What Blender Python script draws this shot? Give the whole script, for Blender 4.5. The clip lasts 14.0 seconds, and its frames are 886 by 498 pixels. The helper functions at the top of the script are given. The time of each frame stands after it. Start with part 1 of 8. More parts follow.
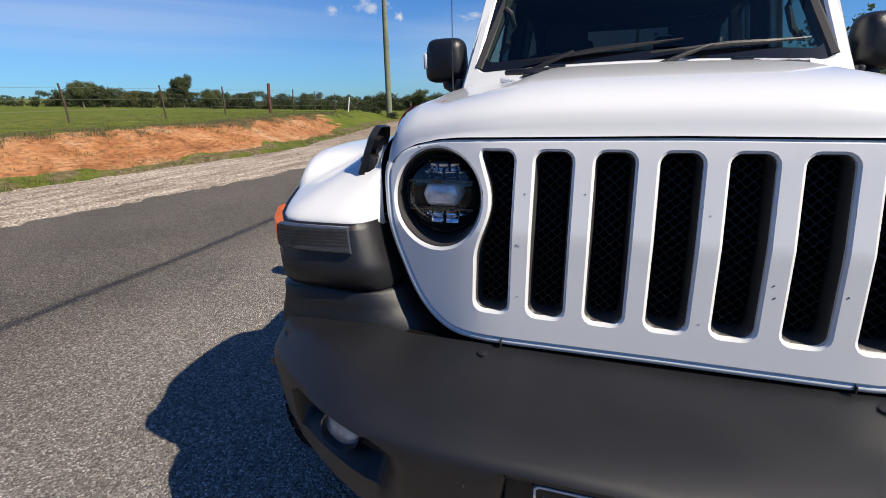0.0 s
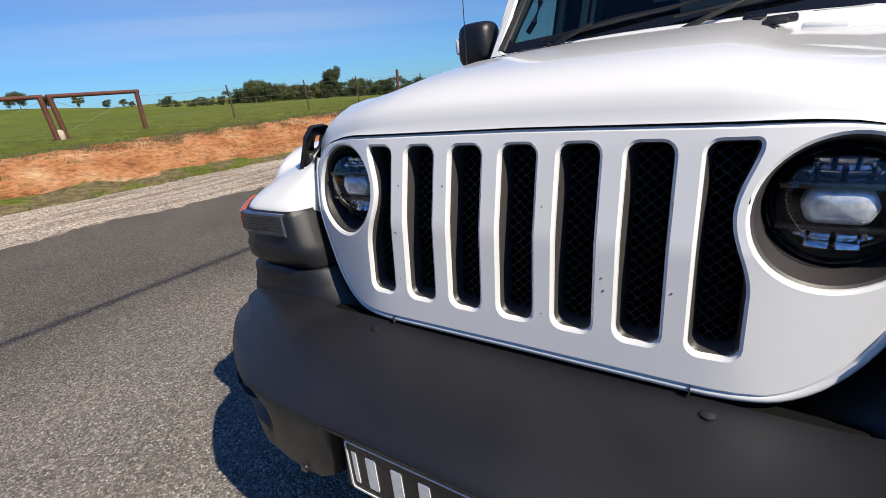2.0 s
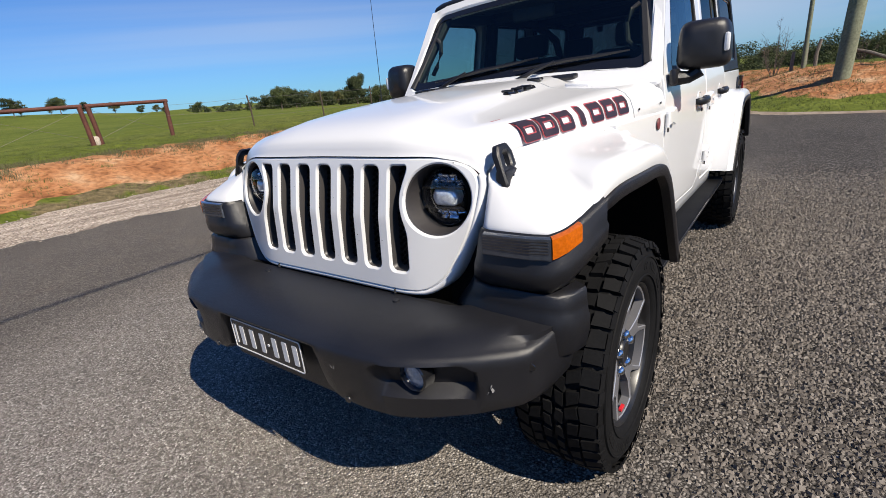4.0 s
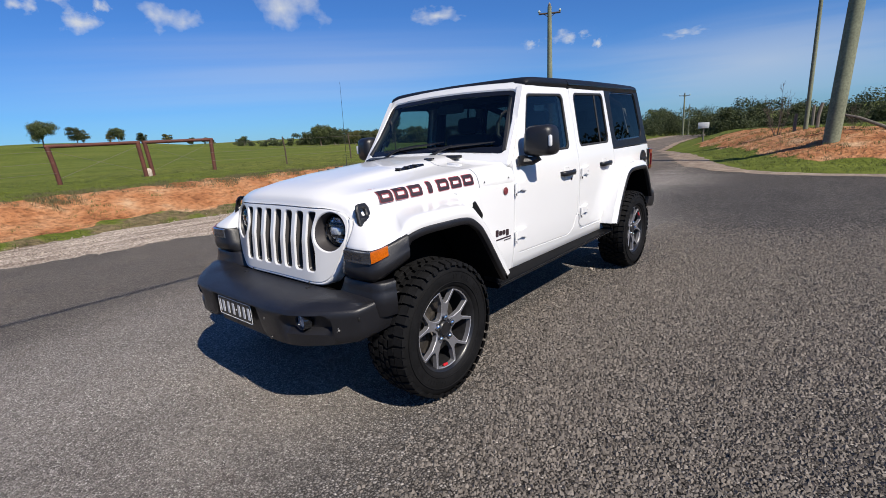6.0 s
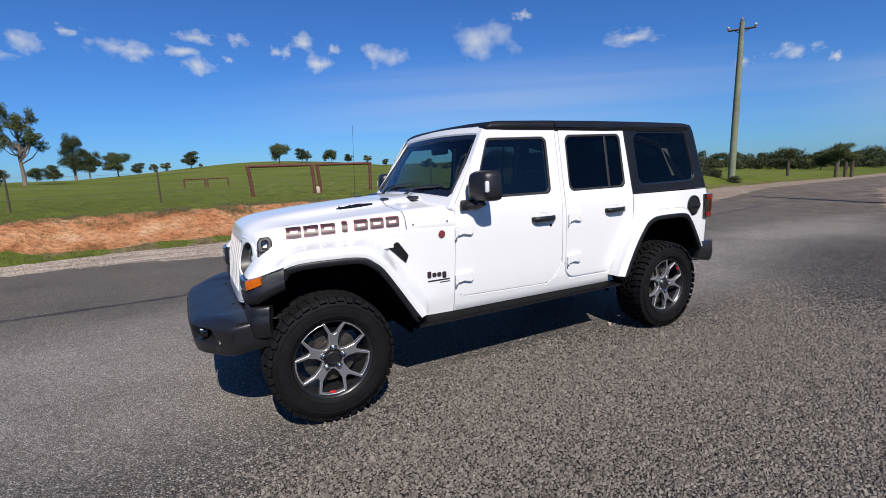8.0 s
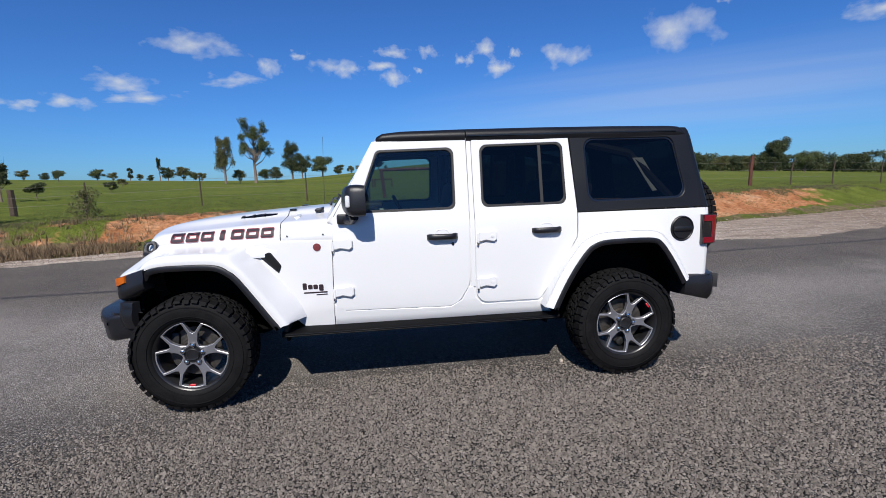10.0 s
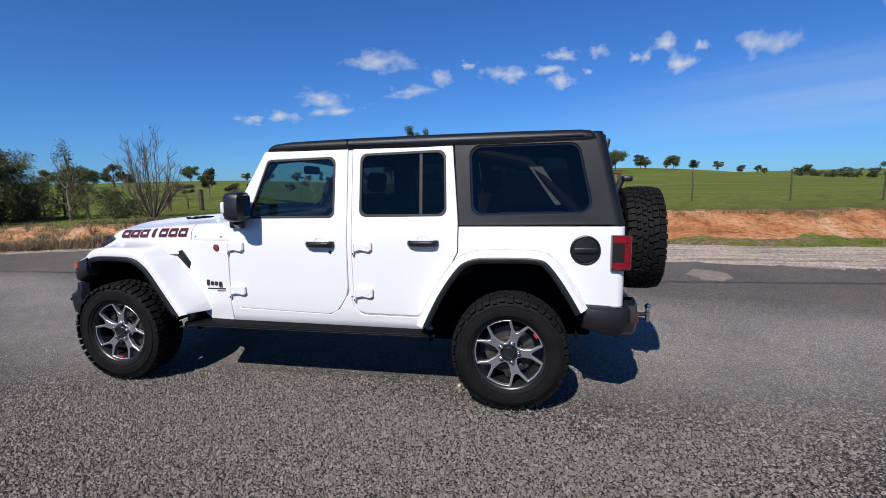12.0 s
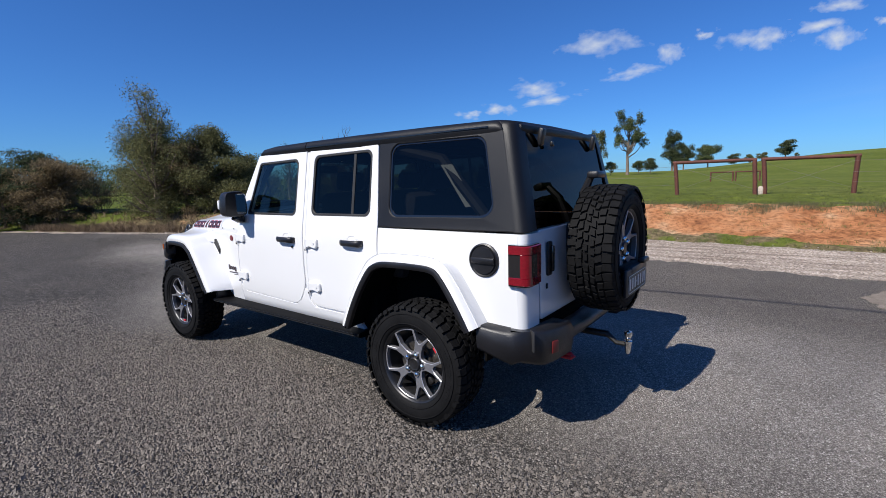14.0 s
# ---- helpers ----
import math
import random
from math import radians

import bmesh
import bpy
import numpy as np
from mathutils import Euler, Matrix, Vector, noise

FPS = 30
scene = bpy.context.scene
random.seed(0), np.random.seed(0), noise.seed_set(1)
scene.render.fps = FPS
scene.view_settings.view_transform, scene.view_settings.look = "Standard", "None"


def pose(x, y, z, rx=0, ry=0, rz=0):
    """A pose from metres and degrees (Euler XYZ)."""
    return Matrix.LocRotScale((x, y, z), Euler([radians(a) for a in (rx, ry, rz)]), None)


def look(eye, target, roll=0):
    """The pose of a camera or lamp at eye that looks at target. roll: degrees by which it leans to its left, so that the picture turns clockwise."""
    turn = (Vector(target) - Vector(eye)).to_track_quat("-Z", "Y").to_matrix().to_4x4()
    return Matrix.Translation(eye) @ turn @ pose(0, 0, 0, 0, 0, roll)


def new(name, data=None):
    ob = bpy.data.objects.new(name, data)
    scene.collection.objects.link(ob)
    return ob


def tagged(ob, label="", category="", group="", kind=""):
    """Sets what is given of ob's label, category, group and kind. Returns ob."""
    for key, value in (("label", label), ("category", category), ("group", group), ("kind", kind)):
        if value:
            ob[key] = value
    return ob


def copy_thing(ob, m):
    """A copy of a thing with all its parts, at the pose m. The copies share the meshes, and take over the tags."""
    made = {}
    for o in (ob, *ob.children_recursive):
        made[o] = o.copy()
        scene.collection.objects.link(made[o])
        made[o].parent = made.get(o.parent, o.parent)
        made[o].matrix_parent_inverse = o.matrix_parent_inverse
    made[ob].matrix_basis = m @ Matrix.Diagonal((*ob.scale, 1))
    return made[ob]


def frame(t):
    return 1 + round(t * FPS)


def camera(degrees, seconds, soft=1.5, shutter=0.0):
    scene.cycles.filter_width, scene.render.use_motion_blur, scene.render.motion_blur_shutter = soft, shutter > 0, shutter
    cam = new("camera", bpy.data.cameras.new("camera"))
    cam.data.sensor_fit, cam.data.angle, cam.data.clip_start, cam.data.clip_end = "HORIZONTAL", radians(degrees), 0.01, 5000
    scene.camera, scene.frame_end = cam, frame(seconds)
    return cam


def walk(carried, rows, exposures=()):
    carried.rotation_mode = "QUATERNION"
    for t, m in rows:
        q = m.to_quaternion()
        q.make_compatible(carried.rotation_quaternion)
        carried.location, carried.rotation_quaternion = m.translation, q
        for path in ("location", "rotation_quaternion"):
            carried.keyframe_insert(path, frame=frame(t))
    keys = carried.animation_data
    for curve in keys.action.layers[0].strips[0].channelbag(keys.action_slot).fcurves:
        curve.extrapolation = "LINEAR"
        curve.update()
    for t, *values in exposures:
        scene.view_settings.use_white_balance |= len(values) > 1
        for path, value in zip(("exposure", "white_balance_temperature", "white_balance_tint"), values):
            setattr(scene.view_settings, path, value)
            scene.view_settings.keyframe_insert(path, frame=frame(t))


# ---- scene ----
cam = camera(87.1, 14.0, 0.75)
PATH = [
    (0, (-0.145, -1.293, 1.166), (-0.735, 0.518, 0.556), -1.3),
    (0.5, (-0.103, -1.167, 1.148), (-0.878, 0.556, 0.489), -2.2),
    (1, (0.043, -1.13, 1.159), (-0.896, 0.503, 0.486), -3.6),
    (1.5, (0.198, -1.127, 1.170), (-0.846, 0.441, 0.496), -5),
    (2, (0.352, -1.153, 1.182), (-0.734, 0.389, 0.517), -5.9),
    (2.5, (0.537, -1.214, 1.196), (-0.569, 0.32, 0.546), -6),
    (3, (0.739, -1.239, 1.210), (-0.368, 0.29, 0.551), -6.2),
    (3.5, (1.004, -1.278, 1.224), (-0.13, 0.233, 0.567), -6),
    (4, (1.25, -1.409, 1.259), (0.088, 0.09, 0.625), -5.8),
    (5.25, (1.99, -1.83, 1.351), (0.79, -0.29, 0.836), -4.45),
    (6.5, (2.756, -1.718, 1.435), (1.341, -0.367, 1.020), -3.1),
    (7, (3.021, -1.426, 1.436), (1.434, -0.267, 1.059), -2.9),
    (7.5, (3.283, -1.075, 1.459), (1.632, -0.003, 1.104), -2.8),
    (8, (3.509, -0.656, 1.464), (1.772, 0.279, 1.131), -2.2),
    (9.25, (3.905, 0.507, 1.476), (2, 1.03, 1.165), -1.85),
    (10.5, (3.985, 1.734, 1.483), (2.01, 1.84, 1.189), -1.5),
    (11, (3.957, 2.203, 1.495), (1.978, 2.171, 1.208), -1.3),
    (11.5, (3.954, 2.717, 1.499), (1.986, 2.495, 1.220), -1.7),
    (12, (3.82, 3.176, 1.468), (1.878, 2.777, 1.201), -1),
    (12.5, (3.687, 3.661, 1.470), (1.789, 3.089, 1.209), -1.4),
    (13, (3.473, 4.07, 1.465), (1.663, 3.264, 1.196), -1.7),
    (13.5, (3.211, 4.418, 1.480), (1.485, 3.449, 1.196), -1.7),
    (14, (2.938, 4.796, 1.489), (1.356, 3.607, 1.200), -1.7),
]
walk(cam, [(t, look(eye, target, roll)) for t, eye, target, roll in PATH],
     [(0.0, 0.47, 7350, 8), (1.5, 0.46, 7350, 8), (4.2, 0.42, 7250, 9), (6.3, 0.28, 6850, 10), (8.2, 0.22, 6650, 10), (10.3, 0.20, 6500, 10), (12.0, 0.24, 6500, 10), (13.0, 0.27, 6500, 10), (14.0, 0.33, 6500, 10)])

# ---- world, sun, exposure ----
SUN_TO = Vector((1.0, -0.23, 1.03)).normalized()
world = bpy.data.worlds.new("sky")
scene.world = world
world.use_nodes = True
wn, wl = world.node_tree.nodes, world.node_tree.links
sky = wn.new("ShaderNodeTexSky")
sky.sky_type, sky.sun_disc = "NISHITA", False
sky.sun_elevation = math.asin(SUN_TO.z)
sky.sun_rotation = math.atan2(SUN_TO.x, SUN_TO.y)
sky.air_density, sky.dust_density, sky.ozone_density, sky.altitude = 1.0, 0.3, 3.5, 300
tint = wn.new("ShaderNodeMix")
tint.data_type, tint.blend_type = "RGBA", "MULTIPLY"
tint.inputs[0].default_value = 1.0
tint.inputs[7].default_value = (0.40, 0.84, 1.50, 1)
wl.new(sky.outputs[0], tint.inputs[6])
wl.new(tint.outputs[2], wn["Background"].inputs[0])
wn["Background"].inputs[1].default_value = 0.064
sun = new("sun", bpy.data.lights.new("sun", "SUN"))
sun.data.energy, sun.data.angle, sun.data.color = 5.0, radians(0.53), (1.0, 0.95, 0.88)
sun.matrix_world = look(SUN_TO * 50, (0, 0, 0))


# ---- materials ----
def mat(name, color, rough=0.5, metal=0.0, coat=0.0, grain=None, stain=None, bump=None, spec=0.5):
    """grain, stain: (scale, amount) of value noise, fine and coarse; bump: (scale, height in metres)."""
    m = bpy.data.materials.new(name)
    m.use_nodes = True
    n, l = m.node_tree.nodes, m.node_tree.links
    b = n["Principled BSDF"]
    b.inputs["Base Color"].default_value = (*color, 1)
    b.inputs["Roughness"].default_value, b.inputs["Metallic"].default_value = rough, metal
    b.inputs["Coat Weight"].default_value, b.inputs["Specular IOR Level"].default_value = coat, spec
    b.inputs["Coat Roughness"].default_value = 0.04
    co = n.new("ShaderNodeTexCoord").outputs["Object"]
    last = None
    for scale, amount in [g for g in (grain, stain) if g]:
        t = n.new("ShaderNodeTexNoise")
        t.inputs["Scale"].default_value, t.inputs["Detail"].default_value = scale, 5
        l.new(co, t.inputs["Vector"])
        r = n.new("ShaderNodeMapRange")
        r.inputs["From Min"].default_value, r.inputs["From Max"].default_value = 0.3, 0.7
        r.inputs["To Min"].default_value, r.inputs["To Max"].default_value = 1 - amount, 1 + amount
        l.new(t.outputs[0], r.inputs["Value"])
        v = n.new("ShaderNodeVectorMath")
        v.operation = "SCALE"
        if last is None:
            v.inputs[0].default_value = color
        else:
            l.new(last, v.inputs[0])
        l.new(r.outputs[0], v.inputs["Scale"])
        last = v.outputs[0]
        rr = n.new("ShaderNodeMapRange")
        rr.inputs["To Min"].default_value, rr.inputs["To Max"].default_value = max(0.02, rough - min(0.12, amount)), min(1, rough + min(0.12, amount))
        l.new(t.outputs[0], rr.inputs["Value"])
        l.new(rr.outputs[0], b.inputs["Roughness"])
    if last is not None:
        l.new(last, b.inputs["Base Color"])
    if bump:
        t = n.new("ShaderNodeTexNoise")
        t.inputs["Scale"].default_value, t.inputs["Detail"].default_value = bump[0], 3
        l.new(co, t.inputs["Vector"])
        p = n.new("ShaderNodeBump")
        p.inputs["Distance"].default_value = bump[1]
        p.inputs["Strength"].default_value = 1.0
        l.new(t.outputs[0], p.inputs["Height"])
        l.new(p.outputs[0], b.inputs["Normal"])
    return m


def glass(name, tint, rough=0.01, gloss=1.0):
    m = bpy.data.materials.new(name)
    m.use_nodes = True
    n, l = m.node_tree.nodes, m.node_tree.links
    n.remove(n["Principled BSDF"])
    tr, gl, mx, lw, pw, ma = (n.new("ShaderNode" + k) for k in ("BsdfTransparent", "BsdfGlossy", "MixShader", "LayerWeight", "Math", "Math"))
    tr.inputs[0].default_value = (*tint, 1)
    gl.inputs["Roughness"].default_value = rough
    gl.inputs[0].default_value = (gloss, gloss, gloss, 1)
    pw.operation, ma.operation = "POWER", "MULTIPLY_ADD"
    pw.inputs[1].default_value, ma.inputs[1].default_value, ma.inputs[2].default_value = 5.0, 0.95, 0.045
    l.new(lw.outputs["Facing"], pw.inputs[0]), l.new(pw.outputs[0], ma.inputs[0])
    l.new(ma.outputs[0], mx.inputs[0]), l.new(tr.outputs[0], mx.inputs[1]), l.new(gl.outputs[0], mx.inputs[2])
    l.new(mx.outputs[0], n["Material Output"].inputs[0])
    return m


PAINT = mat("white_paint", (0.69, 0.695, 0.70), 0.28, coat=0.6, stain=(1.3, 0.012), spec=0.5)
PLASTIC = mat("black_plastic", (0.0105, 0.0105, 0.0125), 0.38, grain=(900, 0.15), stain=(5, 0.2), bump=(1400, 0.0004))
HARDTOP = mat("black_hardtop", (0.0060, 0.0063, 0.0078), 0.45, grain=(700, 0.12), stain=(3, 0.12), bump=(900, 0.0004), spec=0.36)
GLOSSBLACK = mat("gloss_black", (0.008, 0.008, 0.009), 0.15, coat=0.5)
# near-black, so that gaps and insides look shaded by colour alone
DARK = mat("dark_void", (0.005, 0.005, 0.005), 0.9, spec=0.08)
SEAL = mat("window_seal", (0.016, 0.0155, 0.015), 0.6, grain=(60, 0.15))
RUBBER = mat("tyre_rubber", (0.0065, 0.0065, 0.007), 0.72, grain=(160, 0.3), stain=(14, 0.25), bump=(350, 0.0004), spec=0.14)
BEZEL = mat("lamp_bezel", (0.036, 0.033, 0.034), 0.45, grain=(300, 0.1))
LINER = mat("slot_liner", (0.040, 0.037, 0.037), 0.45, grain=(300, 0.1))
DARKSTEEL = mat("dark_steel", (0.032, 0.031, 0.030), 0.5, metal=0.6, grain=(60, 0.3))
DULLRED = mat("dull_red", (0.10, 0.012, 0.012), 0.35, grain=(90, 0.2))
STRAPGREY = mat("pale_webbing", (0.62, 0.62, 0.60), 0.7, grain=(300, 0.1))
SPOKEGREY = mat("spoke_grey", (0.19, 0.19, 0.205), 0.40, metal=0.45, grain=(500, 0.1))
MACHINED = mat("machined_face", (0.42, 0.42, 0.435), 0.36, metal=0.6, grain=(500, 0.1))
STEPBLACK = mat("step_black", (0.004, 0.004, 0.0045), 0.55, grain=(500, 0.15), stain=(4, 0.2), spec=0.07)
RIMBLACK = mat("rim_black", (0.012, 0.012, 0.013), 0.35, stain=(20, 0.3))
CHROME = mat("chrome", (0.75, 0.75, 0.76), 0.14, metal=1.0, grain=(40, 0.1))
STEEL = mat("brake_steel", (0.11, 0.10, 0.09), 0.45, metal=0.8, grain=(60, 0.25))
REDPAINT = mat("red_paint", (0.55, 0.02, 0.03), 0.4, grain=(60, 0.1))
REDLENS = mat("red_lens", (0.17, 0.003, 0.010), 0.1, coat=1.0, grain=(130, 0.25))
SMOKED = mat("smoked_lens", (0.012, 0.011, 0.012), 0.12, coat=1.0)
AMBER = mat("amber_lens", (0.50, 0.105, 0.004), 0.2, coat=1.0, grain=(120, 0.2))
MARKERLENS = mat("marker_lens", (0.040, 0.047, 0.060), 0.12, coat=1.0, grain=(60, 0.2))
HONEY = mat("honeycomb_black", (0.007, 0.007, 0.0075), 0.5, spec=0.25)
CLEARLENS = glass("clear_lens", (0.92, 0.94, 0.96), 0.02)
FOGGLASS = mat("fog_glass", (0.30, 0.40, 0.55), 0.12, metal=0.5, coat=1.0, grain=(60, 0.35))
REFLECTOR = mat("lamp_reflector", (0.7, 0.72, 0.76), 0.16, metal=1.0, grain=(80, 0.35))
LAMPBOWL = mat("lamp_bowl", (0.09, 0.095, 0.105), 0.22, metal=0.7)
LAMPCORE = mat("lamp_projector", (0.80, 0.83, 0.86), 0.2, metal=0.35, coat=0.6, grain=(90, 0.25))
GLASSF = glass("windscreen_glass", (0.50, 0.60, 0.56))
GLASSD = glass("tinted_glass", (0.085, 0.095, 0.096), gloss=0.5)
GLASSR = glass("rear_glass", (0.05, 0.055, 0.06), gloss=0.45)
CABIN = mat("cabin_black", (0.018, 0.018, 0.02), 0.7, grain=(120, 0.2))
SEATCLOTH = mat("seat_cloth", (0.025, 0.025, 0.028), 0.85, grain=(200, 0.25))
HEADLINER = mat("headliner", (0.09, 0.09, 0.095), 0.9, grain=(90, 0.1))
DECAL = mat("decal_dark", (0.03, 0.018, 0.022), 0.4, grain=(30, 0.2))
DECALRED = mat("decal_edge_red", (0.35, 0.06, 0.07), 0.5)
BADGE = mat("badge_red", (0.16, 0.03, 0.035), 0.45, grain=(90, 0.3))
PLATEBLACK = mat("plate_black", (0.012, 0.012, 0.013), 0.3, grain=(50, 0.15))
PLATEWHITE = mat("plate_white", (0.62, 0.63, 0.64), 0.4, grain=(80, 0.1))
MIRRORGLASS = mat("mirror_glass", (0.7, 0.74, 0.76), 0.03, metal=1.0)
SEAMDARK = mat("panel_gap", (0.02, 0.02, 0.022), 0.7)
SCRATCH = mat("scuffed_plastic", (0.16, 0.16, 0.16), 0.8, grain=(200, 0.3))
RUST = mat("rusted_steel", (0.095, 0.030, 0.020), 0.8, grain=(35, 0.35), stain=(4, 0.25), bump=(90, 0.002))
WOODPOLE = mat("weathered_pole", (0.165, 0.18, 0.12), 0.9, grain=(18, 0.25), stain=(1.5, 0.2), bump=(30, 0.006))
INSULATOR = mat("porcelain", (0.36, 0.42, 0.40), 0.25, coat=0.4, grain=(20, 0.1))
FENCEPOST = mat("rusty_post", (0.065, 0.045, 0.033), 0.9, grain=(25, 0.3))
GREYPOST = mat("weathered_post", (0.15, 0.13, 0.105), 0.9, grain=(25, 0.3), bump=(40, 0.004))
WIRE = mat("fence_wire", (0.22, 0.2, 0.18), 0.6, metal=0.6)
CABLE = mat("cable_black", (0.02, 0.02, 0.02), 0.6)
SIGNWHITE = mat("sign_white", (0.7, 0.7, 0.68), 0.5, stain=(6, 0.1))
BARK = mat("bark", (0.16, 0.12, 0.09), 0.9, grain=(9, 0.35), bump=(20, 0.01))
DEADWOOD = mat("dead_wood", (0.095, 0.070, 0.056), 0.9, grain=(12, 0.3))
SANDY = mat("pale_sand", (0.20, 0.168, 0.138), 0.95, grain=(90, 0.3), stain=(7, 0.25), spec=0.1)
STONE = mat("pale_stone", (0.42, 0.36, 0.30), 0.9, grain=(30, 0.3))


def leaf_mat(name, color, spread=0.45, thru=0.0):
    m = bpy.data.materials.new(name)
    m.use_nodes = True
    n, l = m.node_tree.nodes, m.node_tree.links
    b = n["Principled BSDF"]
    b.inputs["Roughness"].default_value = 0.6
    b.inputs["Specular IOR Level"].default_value = 0.25
    g = n.new("ShaderNodeNewGeometry")
    r = n.new("ShaderNodeMapRange")
    r.inputs["To Min"].default_value, r.inputs["To Max"].default_value = 1 - spread, 1 + spread
    l.new(g.outputs["Random Per Island"], r.inputs["Value"])
    v = n.new("ShaderNodeVectorMath")
    v.operation = "SCALE"
    v.inputs[0].default_value = color
    l.new(r.outputs[0], v.inputs["Scale"])
    l.new(v.outputs[0], b.inputs["Base Color"])
    if thru:
        tr = n.new("ShaderNodeBsdfTranslucent")
        mx = n.new("ShaderNodeMixShader")
        mx.inputs[0].default_value = thru
        l.new(v.outputs[0], tr.inputs["Color"])
        l.new(b.outputs[0], mx.inputs[1])
        l.new(tr.outputs[0], mx.inputs[2])
        l.new(mx.outputs[0], n["Material Output"].inputs["Surface"])
    return m


LEAF = leaf_mat("gum_leaf", (0.095, 0.116, 0.045), thru=0.3)
LEAFDARK = leaf_mat("dark_leaf", (0.066, 0.082, 0.036), thru=0.3)
LEAFOLIVE = leaf_mat("olive_leaf", (0.150, 0.150, 0.064), thru=0.45)
LEAFBROWN = leaf_mat("brown_leaf", (0.185, 0.140, 0.078), thru=0.45)
GRASSBLADE = leaf_mat("grass_blade", (0.088, 0.105, 0.028))
GRASSDRY = leaf_mat("dry_grass", (0.165, 0.115, 0.068))
GRASSDULL = leaf_mat("dull_weed", (0.105, 0.098, 0.048))


def nodes_of(name):
    m = bpy.data.materials.new(name)
    m.use_nodes = True
    return m, m.node_tree.nodes, m.node_tree.links


def ramp(n, l, src, stops):
    r = n.new("ShaderNodeValToRGB")
    e = r.color_ramp.elements
    for i, (p, c) in enumerate(stops):
        x = e[i] if i < 2 else e.new(p)
        x.position, x.color = p, (*c, 1) if len(c) == 3 else c
    l.new(src, r.inputs[0])
    return r.outputs[0]


def tex(n, l, co, kind, scale, detail=4, feature=None):
    t = n.new("ShaderNodeTex" + kind)
    t.inputs["Scale"].default_value = scale
    if kind == "Noise":
        t.inputs["Detail"].default_value = detail
    elif feature:
        t.feature = feature
    l.new(co, t.inputs["Vector"])
    return t.outputs[0] if kind == "Noise" or feature else t.outputs["Color"]


def mixc(n, l, fac, a, b, blend="MIX"):
    m = n.new("ShaderNodeMix")
    m.data_type, m.blend_type = "RGBA", blend
    if isinstance(fac, (int, float)):
        m.inputs[0].default_value = fac
    else:
        l.new(fac, m.inputs[0])
    for i, c in ((6, a), (7, b)):
        if isinstance(c, tuple):
            m.inputs[i].default_value = (*c, 1)
        else:
            l.new(c, m.inputs[i])
    return m.outputs[2]


def up_road(n, l, co, y0, y1, most):
    """How far the soil carried onto the junction up the road covers the surface."""
    sp, no = n.new("ShaderNodeSeparateXYZ"), tex(n, l, co, "Noise", 0.35, 6)
    l.new(co, sp.inputs[0])
    ad = n.new("ShaderNodeMath")
    ad.operation = "MULTIPLY_ADD"
    l.new(no, ad.inputs[0])
    ad.inputs[1].default_value = 12.0
    l.new(sp.outputs["Y"], ad.inputs[2])
    r = n.new("ShaderNodeMapRange")
    r.inputs["From Min"].default_value, r.inputs["From Max"].default_value, r.inputs["To Max"].default_value = y0 + 6, y1 + 6, most
    l.new(ad.outputs[0], r.inputs["Value"])
    return r.outputs[0]


